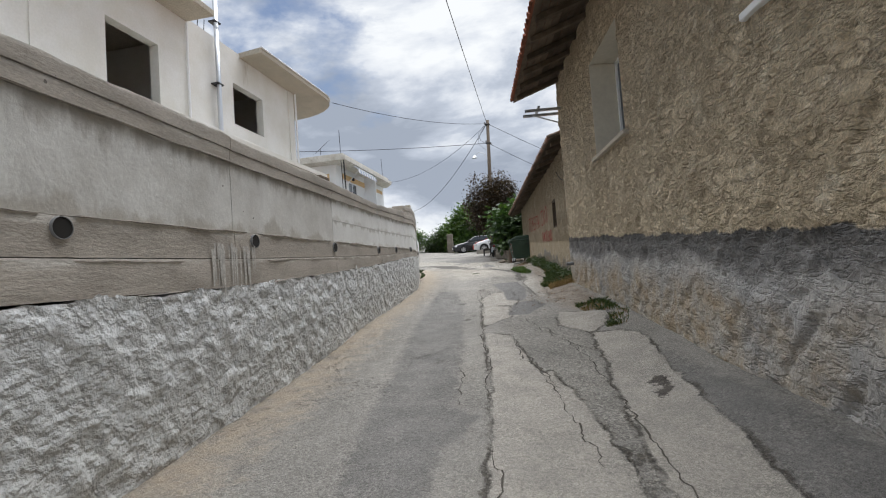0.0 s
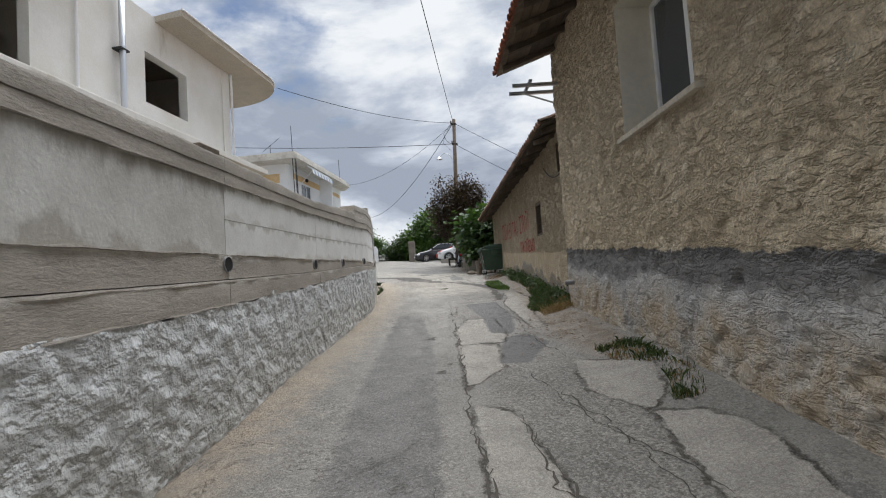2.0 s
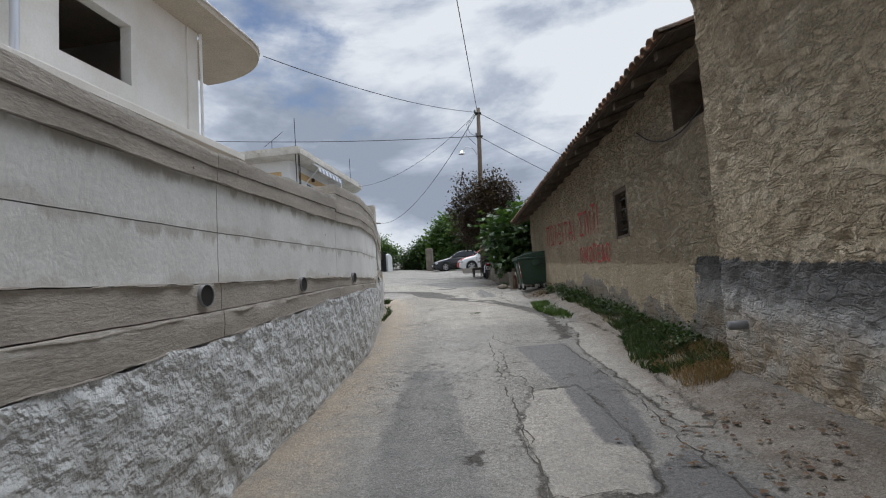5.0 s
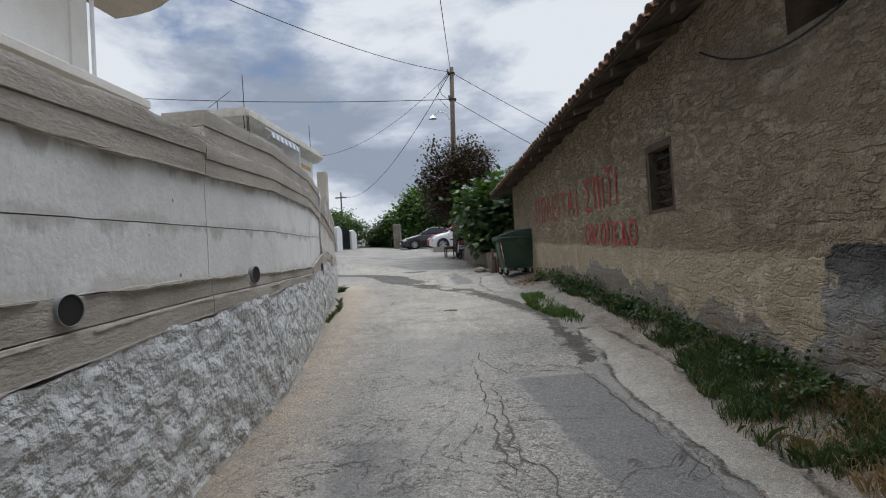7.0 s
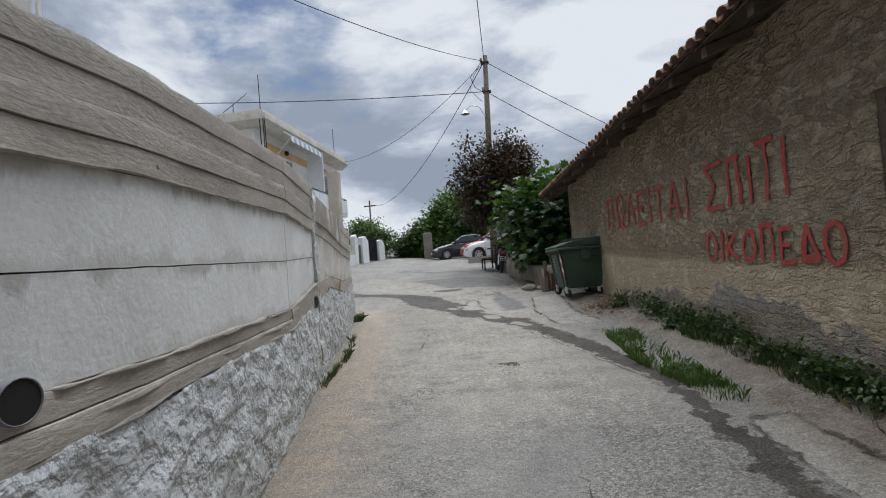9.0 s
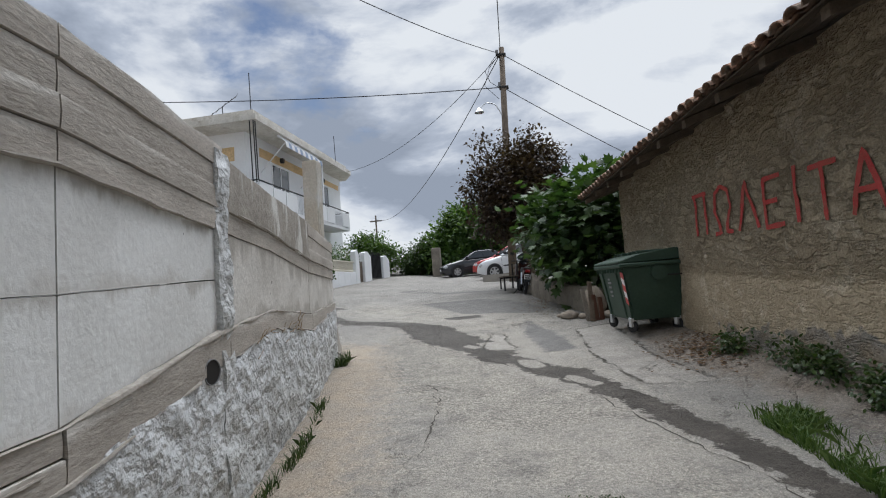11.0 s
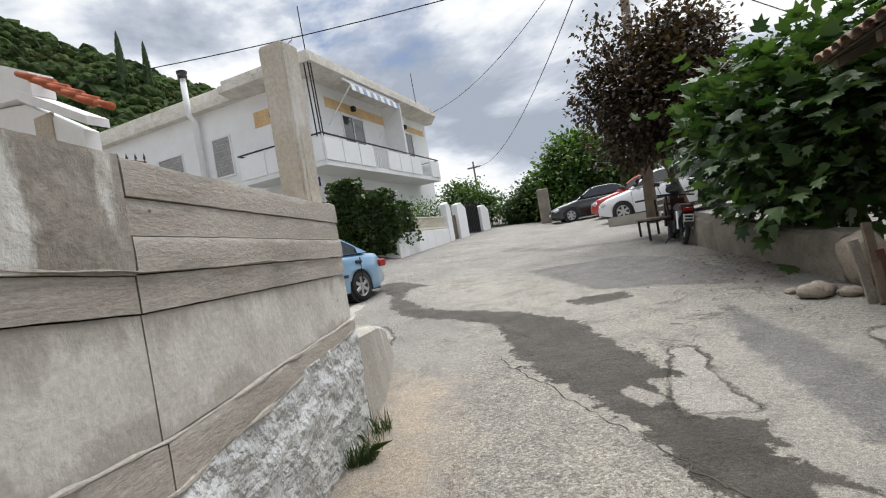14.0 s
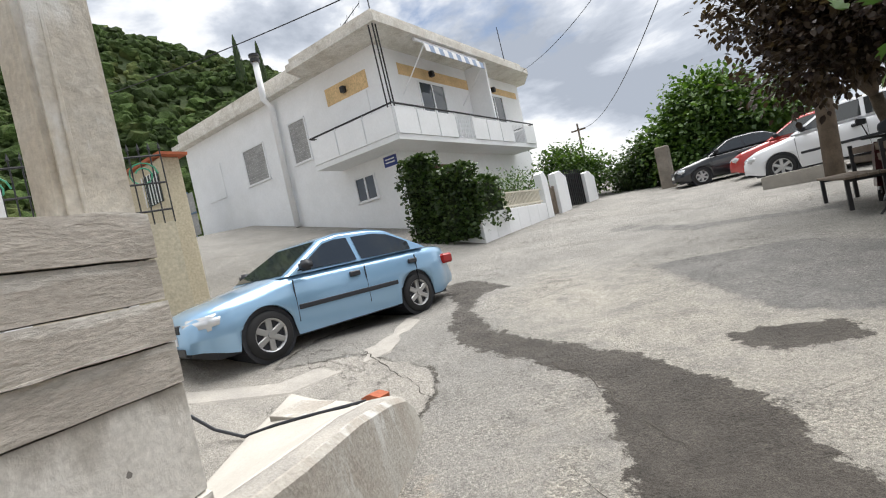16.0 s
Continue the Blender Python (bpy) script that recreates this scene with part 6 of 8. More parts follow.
tree("garden_tree", "garden tree behind the white yard wall", (-12.8, 45.0, 3.4),
     [((-12.6, 45.0, 5.2), (1.2, 1.3, 1.1)), ((-11.6, 46.0, 4.8), (1.0, 1.0, 0.8))], 6000, 0.18, OVAL, M_TREE, 19, 0.12, per=9)
tree("garden_shrub", "loose flowering shrub in the yard", (-11.9, 38.4, 3.0),
     [((-11.9, 38.2, 4.4), (0.7, 1.1, 0.6)), ((-12.0, 36.4, 4.35), (0.6, 1.2, 0.55))], 1800, 0.10, OVAL, M_TREE, 23, 0.05, category="shrub", per=9, clump=0.2)


def hedge(name, label, boxes, count, size, mat, seed):
    t = thing(name, label, "hedge")
    rng = random.Random(seed)
    verts, faces = [], []
    for (x0, y0, z0, x1, y1, z1), share in boxes:
        for _ in range(int(count * share)):
            p = Vector((rng.uniform(x0, x1), rng.uniform(y0, y1), rng.uniform(z0, z1)))
            f = rng.choice((0, 1, 2, 2))
            if f == 0:
                p.x = x1
            elif f == 1:
                p.z = z1
            else:
                p.y = y0
            p += 0.16 * Vector((noise.noise(p * 1.5), noise.noise(p * 1.5 + Vector((9, 0, 0))), noise.noise(p * 1.5 + Vector((0, 9, 0)))))
            way = Vector((rng.uniform(-1, 1), rng.uniform(-1, 1), rng.uniform(-1.2, 0.8))).normalized()
            side = way.cross(Vector((rng.uniform(-1, 1), rng.uniform(-1, 1), 1))).normalized()
            s = size * rng.uniform(0.6, 1.3)
            k = len(verts)
            for a, b in OVAL:
                verts.append(p + side * (a * s * 1.4) + way * (b * s))
            faces.append(tuple(range(k, k + 6)))
    raw("foliage", verts, faces, mat, t)
    # solid boxes fill the hedge; the shade inside is put into their colour
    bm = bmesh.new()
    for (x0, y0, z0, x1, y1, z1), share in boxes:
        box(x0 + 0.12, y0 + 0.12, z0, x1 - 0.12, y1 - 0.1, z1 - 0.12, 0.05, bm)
    part("core", bm, M_HEDGECORE, t, "dark solid filler for the shaded inside")


M_HEDGECORE = material("hedge_shade_filler", (0.02, 0.03, 0.012), 0.95, scale=8, fine=40)
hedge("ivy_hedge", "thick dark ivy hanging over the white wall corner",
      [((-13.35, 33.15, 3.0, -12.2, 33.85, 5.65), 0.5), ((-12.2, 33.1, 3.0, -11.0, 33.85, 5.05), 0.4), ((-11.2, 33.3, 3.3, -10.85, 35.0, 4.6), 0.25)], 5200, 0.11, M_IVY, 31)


def grass(name, label, outline, count, height, mat, seed, category="grass"):
    """Blades over a stretch of ground inside a closed outline."""
    rng = random.Random(seed)
    xs, ys = [p[0] for p in outline], [p[1] for p in outline]
    verts, faces = [], []

    def inside(x, y):
        hit = False
        for (xa, ya), (xb, yb) in zip(outline, outline[1:] + outline[:1]):
            if (ya > y) != (yb > y) and x < (xb - xa) * (y - ya) / (yb - ya) + xa:
                hit = not hit
        return hit
    made = 0
    while made < count:
        x, y = rng.uniform(min(xs), max(xs)), rng.uniform(min(ys), max(ys))
        if not inside(x, y):
            continue
        if noise.noise(Vector((x * 2.2, y * 2.2, seed))) < 0.0 and rng.random() < 0.9:
            made += 1
            continue
        z = h(x, y) - 0.01
        a = rng.uniform(0, math.tau)
        w, hh = rng.uniform(0.0022, 0.005), height * rng.uniform(0.4, 1.2)
        lean = Vector((rng.gauss(0, 0.5), rng.gauss(0, 0.5), 0)) * hh
        s = Vector((math.cos(a), math.sin(a), 0)) * w
        p = Vector((x, y, z))
        k = len(verts)
        m = p + lean * 0.35 + Vector((0, 0, hh * 0.65))
        verts += [p - s, p + s, m + s * 0.8, p + lean + Vector((0, 0, hh * 0.85)), m - s * 0.8]
        faces.append((k, k + 1, k + 2, k + 3, k + 4))
        made += 1
    tagged(raw(name, verts, faces, mat), label, category, kind="stuff")


G_STRIP = [(-1.1, 19.4), (-0.7, 19.2), (-0.52, 17.6), (-0.36, 16.5), (-0.65, 16.55), (-0.99, 17.6)]
G_FOOT = [(0.0, 19.0), (0.25, 17.2), (0.5, 15.6), (0.9, 13.0), (0.75, 12.3), (0.1, 12.3), (-0.1, 13.0), (0.12, 14.6), (0.05, 16.4), (-0.3, 18.5)]
grass("lane_grass", "tuft of bright green grass in the broken lane edge", G_STRIP, 8000, 0.12, M_LAWN, 3)
grass("wall_weeds", "green weeds along the foot of the old house", G_FOOT, 15000, 0.14, M_GRASS, 4)
grass("dry_straw", "dry straw and dead stalks at the house corner", [(0.85, 14.2), (0.95, 12.2), (0.15, 11.6), (0.1, 12.8)], 3200, 0.14, M_STRAW, 6)
C_WEEDS = [(0.5, 8.95), (0.8, 9.1), (1.0, 8.9), (1.08, 8.4), (1.2, 7.9), (1.2, 7.4), (1.05, 7.1), (0.8, 7.1), (0.92, 7.6), (0.95, 8.1), (0.6, 8.45)]
grass("corner_weeds", "straggling weeds at the foot of the stucco wall", C_WEEDS, 2600, 0.10, M_GRASS, 7)
grass("dry_weeds", "dried brown weeds at the foot of the stucco wall", C_WEEDS, 1500, 0.06, M_STRAW, 8)
grass("moss_tuft", "small patch of moss in a pothole", [(-2.57, 17.9), (-2.24, 17.88), (-2.18, 17.4), (-2.45, 17.36)], 1500, 0.025, M_GRASS, 9)
grass("kerb_weeds", "small weeds at the foot of the retaining wall", [(-4.95, 20.0), (-4.85, 20.0), (-4.45, 18.5), (-4.25, 17.2), (-4.32, 17.2), (-4.52, 18.5)], 700, 0.13, M_GRASS, 12)
grass("kerb_weeds", "small weed tuft at the wall end", [(-5.62, 22.3), (-5.45, 22.3), (-5.35, 21.8), (-5.5, 21.7)], 900, 0.17, M_GRASS, 14)


def build_nettles():
    """Low dark leafy weeds in clumps against the old wall."""
    rng = random.Random(55)
    blobs = []
    for k in range(46):
        u = rng.uniform(13.2, 21.2)
        p = on_b(u, 0, rng.uniform(0.06, 0.3))
        r = rng.uniform(0.08, 0.2)
        blobs.append(((p.x, p.y, h(p.x, p.y) + r * 0.45), (r, r * 1.4, r)))
    v, f = leaf_cloud(blobs, 7000, 0.05, OVAL, 56, clump=0.04, per=7)
    tagged(raw("wall_nettles", v, f, M_IVY), "dark leafy weeds in clumps against the old wall", "weeds", kind="stuff")


build_nettles()


def litter(name, label, outline, count, size, mat, seed):
    rng = random.Random(seed)
    xs, ys = [p[0] for p in outline], [p[1] for p in outline]
    verts, faces = [], []
    for _ in range(count):
        x, y = rng.gauss((min(xs) + max(xs)) / 2, (max(xs) - min(xs)) / 4), rng.gauss((min(ys) + max(ys)) / 2, (max(ys) - min(ys)) / 4)
        z = h(x, y) + 0.012
        a = rng.uniform(0, math.tau)
        s = size * rng.uniform(0.5, 1.3)
        k = len(verts)
        for p, q in OVAL:
            verts.append((x + s * (p * math.cos(a) - q * math.sin(a)), y + s * (p * math.sin(a) + q * math.cos(a)), z + s * 0.5 * abs(p) + rng.uniform(0, 0.012)))
        faces.append(tuple(range(k, k + 6)))
    tagged(raw(name, verts, faces, mat), label, "dead leaves", kind="stuff")


litter("dead_leaves", "brown dead leaves drifted beside the waste bin", [(-1.1, 20.6), (-0.1, 22.2)], 520, 0.06, M_DEAD, 41)
litter("dead_leaves", "a few dry leaves along the house foot", [(-0.6, 12.0), (0.9, 9.4)], 160, 0.05, M_DEAD, 42)
litter("dead_leaves", "dry leaves under the stone wall", [(-3.0, 25.5), (-1.6, 28.5)], 220, 0.06, M_DEAD, 43)

# ---- cracks in the lane ----
def crack(i, *line):
    pts = []
    for (xa, ya), (xb, yb) in zip(line, line[1:]):
        k = max(2, int(math.hypot(xb - xa, yb - ya) / 0.05))
        pts += [(xa + (xb - xa) * q / k, ya + (yb - ya) * q / k) for q in range(k)]
    verts, faces = [], []
    dx, dy = line[-1][0] - line[0][0], line[-1][1] - line[0][1]
    ln = math.hypot(dx, dy)
    for q, (x, y) in enumerate(pts):
        x += 0.06 * fbm(x * 7, y * 5, 3 + i, 5)
        y += 0.06 * fbm(x * 7, y * 7, 13 + i, 5)
        w = 0.0055 * max(0.12, 1 + 1.6 * fbm(x * 4, y * 4, 30)) * min(1.0, 0.2 + q / 12, 0.2 + (len(pts) - 1 - q) / 12)
        for s in (-1, 1):
            px, py = x - s * w * dy / ln, y + s * w * dx / ln
            verts.append((px, py, h(px, py) + 0.004))
        if q:
            k = 2 * q
            faces.append((k - 2, k - 1, k + 1, k))
    tagged(raw("crack", verts, faces, M_CRACK), "dark dirt-filled crack in the lane surface", "crack", kind="structure")


crack(0, (-1.92, 15.03), (-1.21, 9.85), (-0.9, 6.97), (-0.67, 5.64), (-0.65, 4.88), (-0.49, 4.39))
crack(1, (-0.5, 7.07), (-0.21, 5.8), (0.09, 4.86), (-0.09, 4.76))
crack(2, (-1.03, 8.14), (-0.43, 8.34), (0.12, 7.11), (0.47, 5.72), (0.57, 4.78), (0.7, 3.2), (0.8, 1.0))
crack(3, (-1.05, 5.9), (-0.83, 4.42), (-0.53, 4.32))
crack(4, (-0.45, 3.48), (-0.35, 3.16), (-0.36, 2.2), (-0.5, 0.5))
crack(5, (-0.98, 7.28), (-0.74, 6.12), (-0.7, 5.18))
crack(6, (-0.44, 6.89), (-0.32, 5.9), (-0.06, 5.54), (0.05, 4.6), (0.3, 3.2))
crack(7, (-0.29, 8.05), (0.1, 6.85), (0.6, 6.06), (0.69, 5.68))
crack(8, (-1.22, 9.86), (-0.69, 10.0))
crack(9, (-1.45, 11.43), (-1.26, 9.92), (-1.14, 8.91), (-1.0, 8.1))
crack(10, (-1.78, 14.89), (-0.82, 14.53), (-0.36, 11.87), (-0.13, 9.96), (0.2, 8.6))
crack(11, (-1.82, 15.64), (-1.78, 14.9), (-1.52, 14.47), (-0.75, 14.48), (-0.63, 14.75))
crack(12, (-1.69, 14.32), (-1.61, 13.59), (-1.55, 12.88), (-1.35, 12.43), (-1.2, 11.6))
crack(13, (-5.27, 24.17), (-3.69, 22.19), (-2.4, 20.68), (-1.83, 19.06), (-1.26, 17.69), (-0.8, 16.67))
crack(14, (-4.11, 20.71), (-3.8, 20.43), (-3.62, 19.73), (-3.5, 18.4))
crack(15, (-7.22, 26.08), (-5.61, 25.39), (-4.59, 24.3))
crack(16, (-8.87, 25.86), (-7.16, 25.1), (-6.75, 24.81))
crack(17, (-2.9, 12.6), (-2.5, 12.7), (-2.45, 12.4))
crack(18, (-8.0, 35.5), (-6.0, 34.2), (-3.9, 33.4))

grass("dry_stalks", "dry yellow stalks among the weeds of the old house", G_FOOT, 800, 0.12, M_STRAW, 44)


# ---- vehicles ----
M_TYRE = plain("tyre_rubber", (0.02, 0.02, 0.021), 0.85)
M_RIM = plain("silver_rim", (0.5, 0.5, 0.5), 0.35, 0.8)
M_CARGLASS = plain("car_glass", (0.02, 0.025, 0.028), 0.04, 0.0, 0.9)
M_TRIM = plain("black_trim", (0.022, 0.024, 0.03), 0.55)
M_LAMP = plain("clear_headlamp", (0.62, 0.64, 0.66), 0.12, 0.3, 0.9)
M_TAIL = plain("red_tail_lamp", (0.35, 0.02, 0.02), 0.2)
M_PLATE = plain("white_plate", (0.75, 0.75, 0.75), 0.5)


def paint(name, base, metal=0.35):
    return plain(name, base, 0.28, metal, 0.5, 1.0)


def wheel(parent, x, y, r, w, side):
    wh = new("wheel")
    wh.parent = parent
    wh.matrix_basis = pose(x, y, r)
    bm = bmesh.new()
    prof = [(r * 0.68, -w / 2), (r * 0.93, -w / 2), (r, -w / 2 + 0.03), (r, w / 2 - 0.03), (r * 0.93, w / 2), (r * 0.68, w / 2)]
    n = 28
    rings = [[bm.verts.new((rad * math.cos(a * math.tau / n), o, rad * math.sin(a * math.tau / n))) for rad, o in prof] for a in range(n)]
    for i in range(n):
        q, s = rings[i], rings[(i + 1) % n]
        for k in range(len(prof) - 1):
            bm.faces.new((q[k], s[k], s[k + 1], q[k + 1]))
    bmesh.ops.recalc_face_normals(bm, faces=bm.faces[:])
    part("tyre", bm, M_TYRE, wh, smooth=True)
    bm = bmesh.new()
    bmesh.ops.create_cone(bm, cap_ends=True, segments=24, radius1=r * 0.69, radius2=r * 0.69, depth=0.04, matrix=pose(0, side * (w / 2 - 0.07), 0, 90, 0, 0))
    part("hub_back", bm, M_TRIM, wh)
    bm = bmesh.new()
    for k in range(6):
        a = k * math.tau / 6
        b2 = box(-0.036, -0.018, r * 0.12, 0.036, 0.018, r * 0.66, 0.008)
        bmesh.ops.transform(b2, matrix=pose(0, side * (w / 2 - 0.03), 0) @ pose(0, 0, 0, 0, math.degrees(a), 0), verts=b2.verts[:])
        join(bm, b2)
    n = 24
    rr = [[bm.verts.new((rad * math.cos(a * math.tau / n), side * o, rad * math.sin(a * math.tau / n))) for rad, o in ((r * 0.70, w / 2 - 0.005), (r * 0.62, w / 2 - 0.02), (r * 0.6, w / 2 - 0.06))] for a in range(n)]
    for i in range(n):
        for k in range(2):
            bm.faces.new((rr[i][k], rr[(i + 1) % n][k], rr[(i + 1) % n][k + 1], rr[i][k + 1]))
    b3 = bmesh.new()
    bmesh.ops.create_cone(b3, cap_ends=True, segments=14, radius1=r * 0.17, radius2=r * 0.13, depth=0.05, matrix=pose(0, side * (w / 2 - 0.025), 0, -90 * side, 0, 0))
    join(bm, b3)
    bmesh.ops.recalc_face_normals(bm, faces=bm.faces[:])
    part("rim", bm, M_RIM, wh)
    return wh


def car(name, label, body_mat, m, length, half, wb, front, r, hood, roof, z_roof, tail, sedan=True, strip_mat=None):
    """hood: (x, z) points of the upper line from nose to cowl; roof: cabin side outline (x, z); tail: (x, z) from rear glass to the rear end.
    x runs from nose to tail, y to the car's right."""
    c = thing(name, label, "car", m)
    xf, xr = front, front + wb
    xs = sorted(set(np.round(np.concatenate([np.linspace(0, length, 40), np.linspace(xf - r - 0.07, xf + r + 0.07, 17), np.linspace(xr - r - 0.07, xr + r + 0.07, 17)]), 3)))
    line = hood + tail
    lx, lz = [p[0] for p in line], [p[1] for p in line]
    bm = bmesh.new()
    rows = []
    for x in xs:
        top = float(np.interp(x, lx, lz))
        e = min(x, length - x)
        w = half * (1 - 0.20 * (1 - smooth(0, 0.55, e)) ** 1.5 - 0.06 * (1 - smooth(0, 1.1, e)))
        zb = 0.20 + 0.10 * (1 - smooth(0, 0.5, e))
        ra = r + 0.055
        for cx in (xf, xr):
            d = abs(x - cx)
            if d < ra:
                zb = max(zb, r + math.sqrt(ra * ra - d * d))
        zb = min(zb, top - 0.1)
        z1 = max(zb, 0.42)
        z2 = max(z1 + 0.01, top - 0.30)
        prof = [(w * 0.96, zb), (w * 1.0, max(zb + 0.005, min(z1, 0.5))), (w * 1.0, max(z2 * 0.98, zb + 0.01)), (w * 0.965, max(top - 0.12, zb + 0.02)), (w * 0.90, top - 0.035), (w * 0.72, top), (w * 0.3, top + 0.018), (0, top + 0.022)]
        rows.append([bm.verts.new((x, s * p, z)) for s in (1, -1) for p, z in (prof if s == 1 else prof[::-1][1:])])
    for a, b in zip(rows, rows[1:]):
        for k in range(len(a) - 1):
            bm.faces.new((a[k], a[k + 1], b[k + 1], b[k]))
    bm.faces.new(rows[0])
    bm.faces.new(rows[-1][::-1])
    bmesh.ops.recalc_face_normals(bm, faces=bm.faces[:])
    part("body", bm, body_mat, c, smooth=True)
    part("underside", box(0.25, -half * 0.8, 0.17, length - 0.25, half * 0.8, 0.4), M_TRIM, c)
    # wheel wells
    for cx in (xf, xr):
        bmw = bmesh.new()
        bmesh.ops.create_cone(bmw, cap_ends=True, segments=24, radius1=r + 0.05, radius2=r + 0.05, depth=half * 1.86, matrix=pose(cx, 0, r, 90, 0, 0))
        part("wheel_well", bmw, M_TRIM, c)
    for cx in (xf, xr):
        for s in (1, -1):
            wheel(c, cx, s * (half - 0.11), r, 0.19, s)

    # cabin
    belt = min(p[1] for p in roof)

    def wid(z):
        return half * (0.93 - 0.24 * smooth(belt, z_roof + 0.05, z))
    bm = bmesh.new()
    n = len(roof)
    sides = []
    for s in (1, -1):
        sides.append([bm.verts.new((x, s * wid(z), z)) for x, z in roof])
    bm.faces.new(sides[0])
    bm.faces.new(sides[1][::-1])
    for i in range(n):
        bm.faces.new((sides[0][i], sides[1][i], sides[1][(i + 1) % n], sides[0][(i + 1) % n]))
    bmesh.ops.recalc_face_normals(bm, faces=bm.faces[:])
    long_edges = [e for e in bm.edges if abs(e.verts[0].co.y - e.verts[1].co.y) < 0.2 and max(v.co.z for v in e.verts) > belt + 0.1]
    bmesh.ops.bevel(bm, geom=long_edges, offset=0.05, segments=3, affect="EDGES")
    part("cabin", bm, body_mat, c, smooth=False)
    # side glass
    tops = [p for p in roof if p[1] > belt + 0.02]
    xs0, xs1 = roof[0][0], roof[-1][0]

    def roof_z(x):
        return float(np.interp(x, [p[0] for p in roof], [p[1] for p in roof]))
    mid = xs0 + (xs1 - xs0) * 0.47
    for a, b in ((xs0 + 0.22, mid - 0.04), (mid + 0.04, xs1 - (0.36 if sedan else 0.75))) + (() if sedan else ((xs1 - 0.68, xs1 - 0.25),)):
        ptsx = np.linspace(a, b, 10)
        for s in (1, -1):
            bm = bmesh.new()
            lo, hi = [], []
            for x in ptsx:
                zt = min(roof_z(x) - 0.075, z_roof - 0.085)
                zl = belt + 0.045
                zt = max(zt, zl + 0.004)
                lo.append(bm.verts.new((x, s * (wid(zl) + 0.006), zl)))
                hi.append(bm.verts.new((x, s * (wid(zt) + 0.006), zt)))
            for i in range(len(ptsx) - 1):
                bm.faces.new((lo[i], lo[i + 1], hi[i + 1], hi[i]))
            bmesh.ops.recalc_face_normals(bm, faces=bm.faces[:])
            part("side_window", bm, M_CARGLASS, c, "dark side window")
    for (xa, za), (xb, zb), nm in ((roof[0], roof[1], "windscreen"), (roof[-1], roof[-2], "rear_window")):
        bm = bmesh.new()
        nx, nz = (za - zb), (xb - xa)
        ln = math.hypot(nx, nz)
        nx, nz = nx / ln * 0.008, nz / ln * 0.008
        if nm == "rear_window":
            nx, nz = -nx, -nz
        q = []
        for f in (0.06, 0.94):
            x, z = xa + (xb - xa) * f, za + (zb - za) * f
            for s in (1, -1):
                q.append(bm.verts.new((x + nx, s * (wid(z) - 0.07), z + abs(nz))))
        bm.faces.new((q[0], q[1], q[3], q[2]))
        part(nm, bm, M_CARGLASS, c)
    # lamps, trim, handles, mirrors, plate
    top0 = float(np.interp(0.12, lx, lz))
    for s in (1, -1):
        y0, y1 = sorted((s * half * 0.52, s * half * 0.88))
        b4 = box(-0.05, y0, top0 - 0.2, 0.3, y1, top0 - 0.035, 0.04, seg=2)
        for v in b4.verts:
            v.co.x += 0.20 * max(0, abs(v.co.y) - half * 0.55) / (half * 0.33) + 0.04
            v.co.z += 0.10 * max(0, v.co.x - 0.1)
        part("headlight", b4, M_LAMP, c, "clear headlamp", smooth=True)
        y0, y1 = sorted((s * half * 0.6, s * half * 0.93))
        tz = tail[-2][1] if len(tail) > 1 else 0.9
        part("tail_light", box(length - 0.3, y0, tz - 0.24, length - 0.05, y1 if s > 0 else y1, tz - 0.08, 0.03), M_TAIL, c, "red tail lamp")
        part("rubbing_strip", box(xf + r + 0.12, min(s * (half - 0.004), s * (half + 0.012)), 0.50, xr - r - 0.1, max(s * (half - 0.004), s * (half + 0.012)), 0.56, 0.005), strip_mat or M_TRIM, c, "black rubbing strip")
        my = s * (half * 0.93 + 0.1)
        part("wing_mirror", box(xs0 + 0.22, my - 0.10, belt + 0.03, xs0 + 0.36, my + 0.08, belt + 0.17, 0.035, seg=2), M_TRIM, c, "black wing mirror", smooth=True)
        for hx in (mid - 0.24, xs1 - (0.5 if sedan else 0.95)):
            part("door_handle", box(hx, min(s * (half - 0.03), s * (half + 0.018)), belt - 0.17, hx + 0.17, max(s * (half - 0.03), s * (half + 0.018)), belt - 0.10, 0.012), M_TRIM, c, "black door handle")
        for dx in (xs0 + 0.1, mid + 0.02, xs1 - (0.36 if sedan else 0.8)):
            part("door_gap", box(dx, min(s * (half - 0.02), s * (half + 0.002)), 0.36, dx + 0.007, max(s * (half - 0.02), s * (half + 0.002)), belt - 0.05), M_TRIM, c)
    part("grille", box(-0.012, -half * 0.45, top0 - 0.17, 0.05, half * 0.45, top0 - 0.07, 0.01), M_TRIM, c)
    part("bumper_intake", box(-0.01, -half * 0.55, 0.27, 0.06, half * 0.55, 0.36, 0.01), M_TRIM, c)
    part("number_plate", box(-0.02, -0.26, 0.40, 0.0, 0.26, 0.51, 0.004), M_PLATE, c)
    part("number_plate", box(length - 0.005, -0.26, 0.48, length + 0.02, 0.26, 0.59, 0.004), M_PLATE, c)
    return c


SEDAN = dict(length=4.26, half=0.83, wb=2.44, front=0.83, r=0.292, hood=[(0, 0.60), (0.06, 0.68), (0.3, 0.76), (1.15, 0.93)], roof=[(1.12, 0.925), (1.86, 1.345), (2.15, 1.395), (2.7, 1.39), (3.02, 1.33), (3.66, 0.965)], z_roof=1.39, tail=[(1.3, 0.94), (3.55, 0.965), (4.12, 0.945), (4.22, 0.87), (4.26, 0.62)])
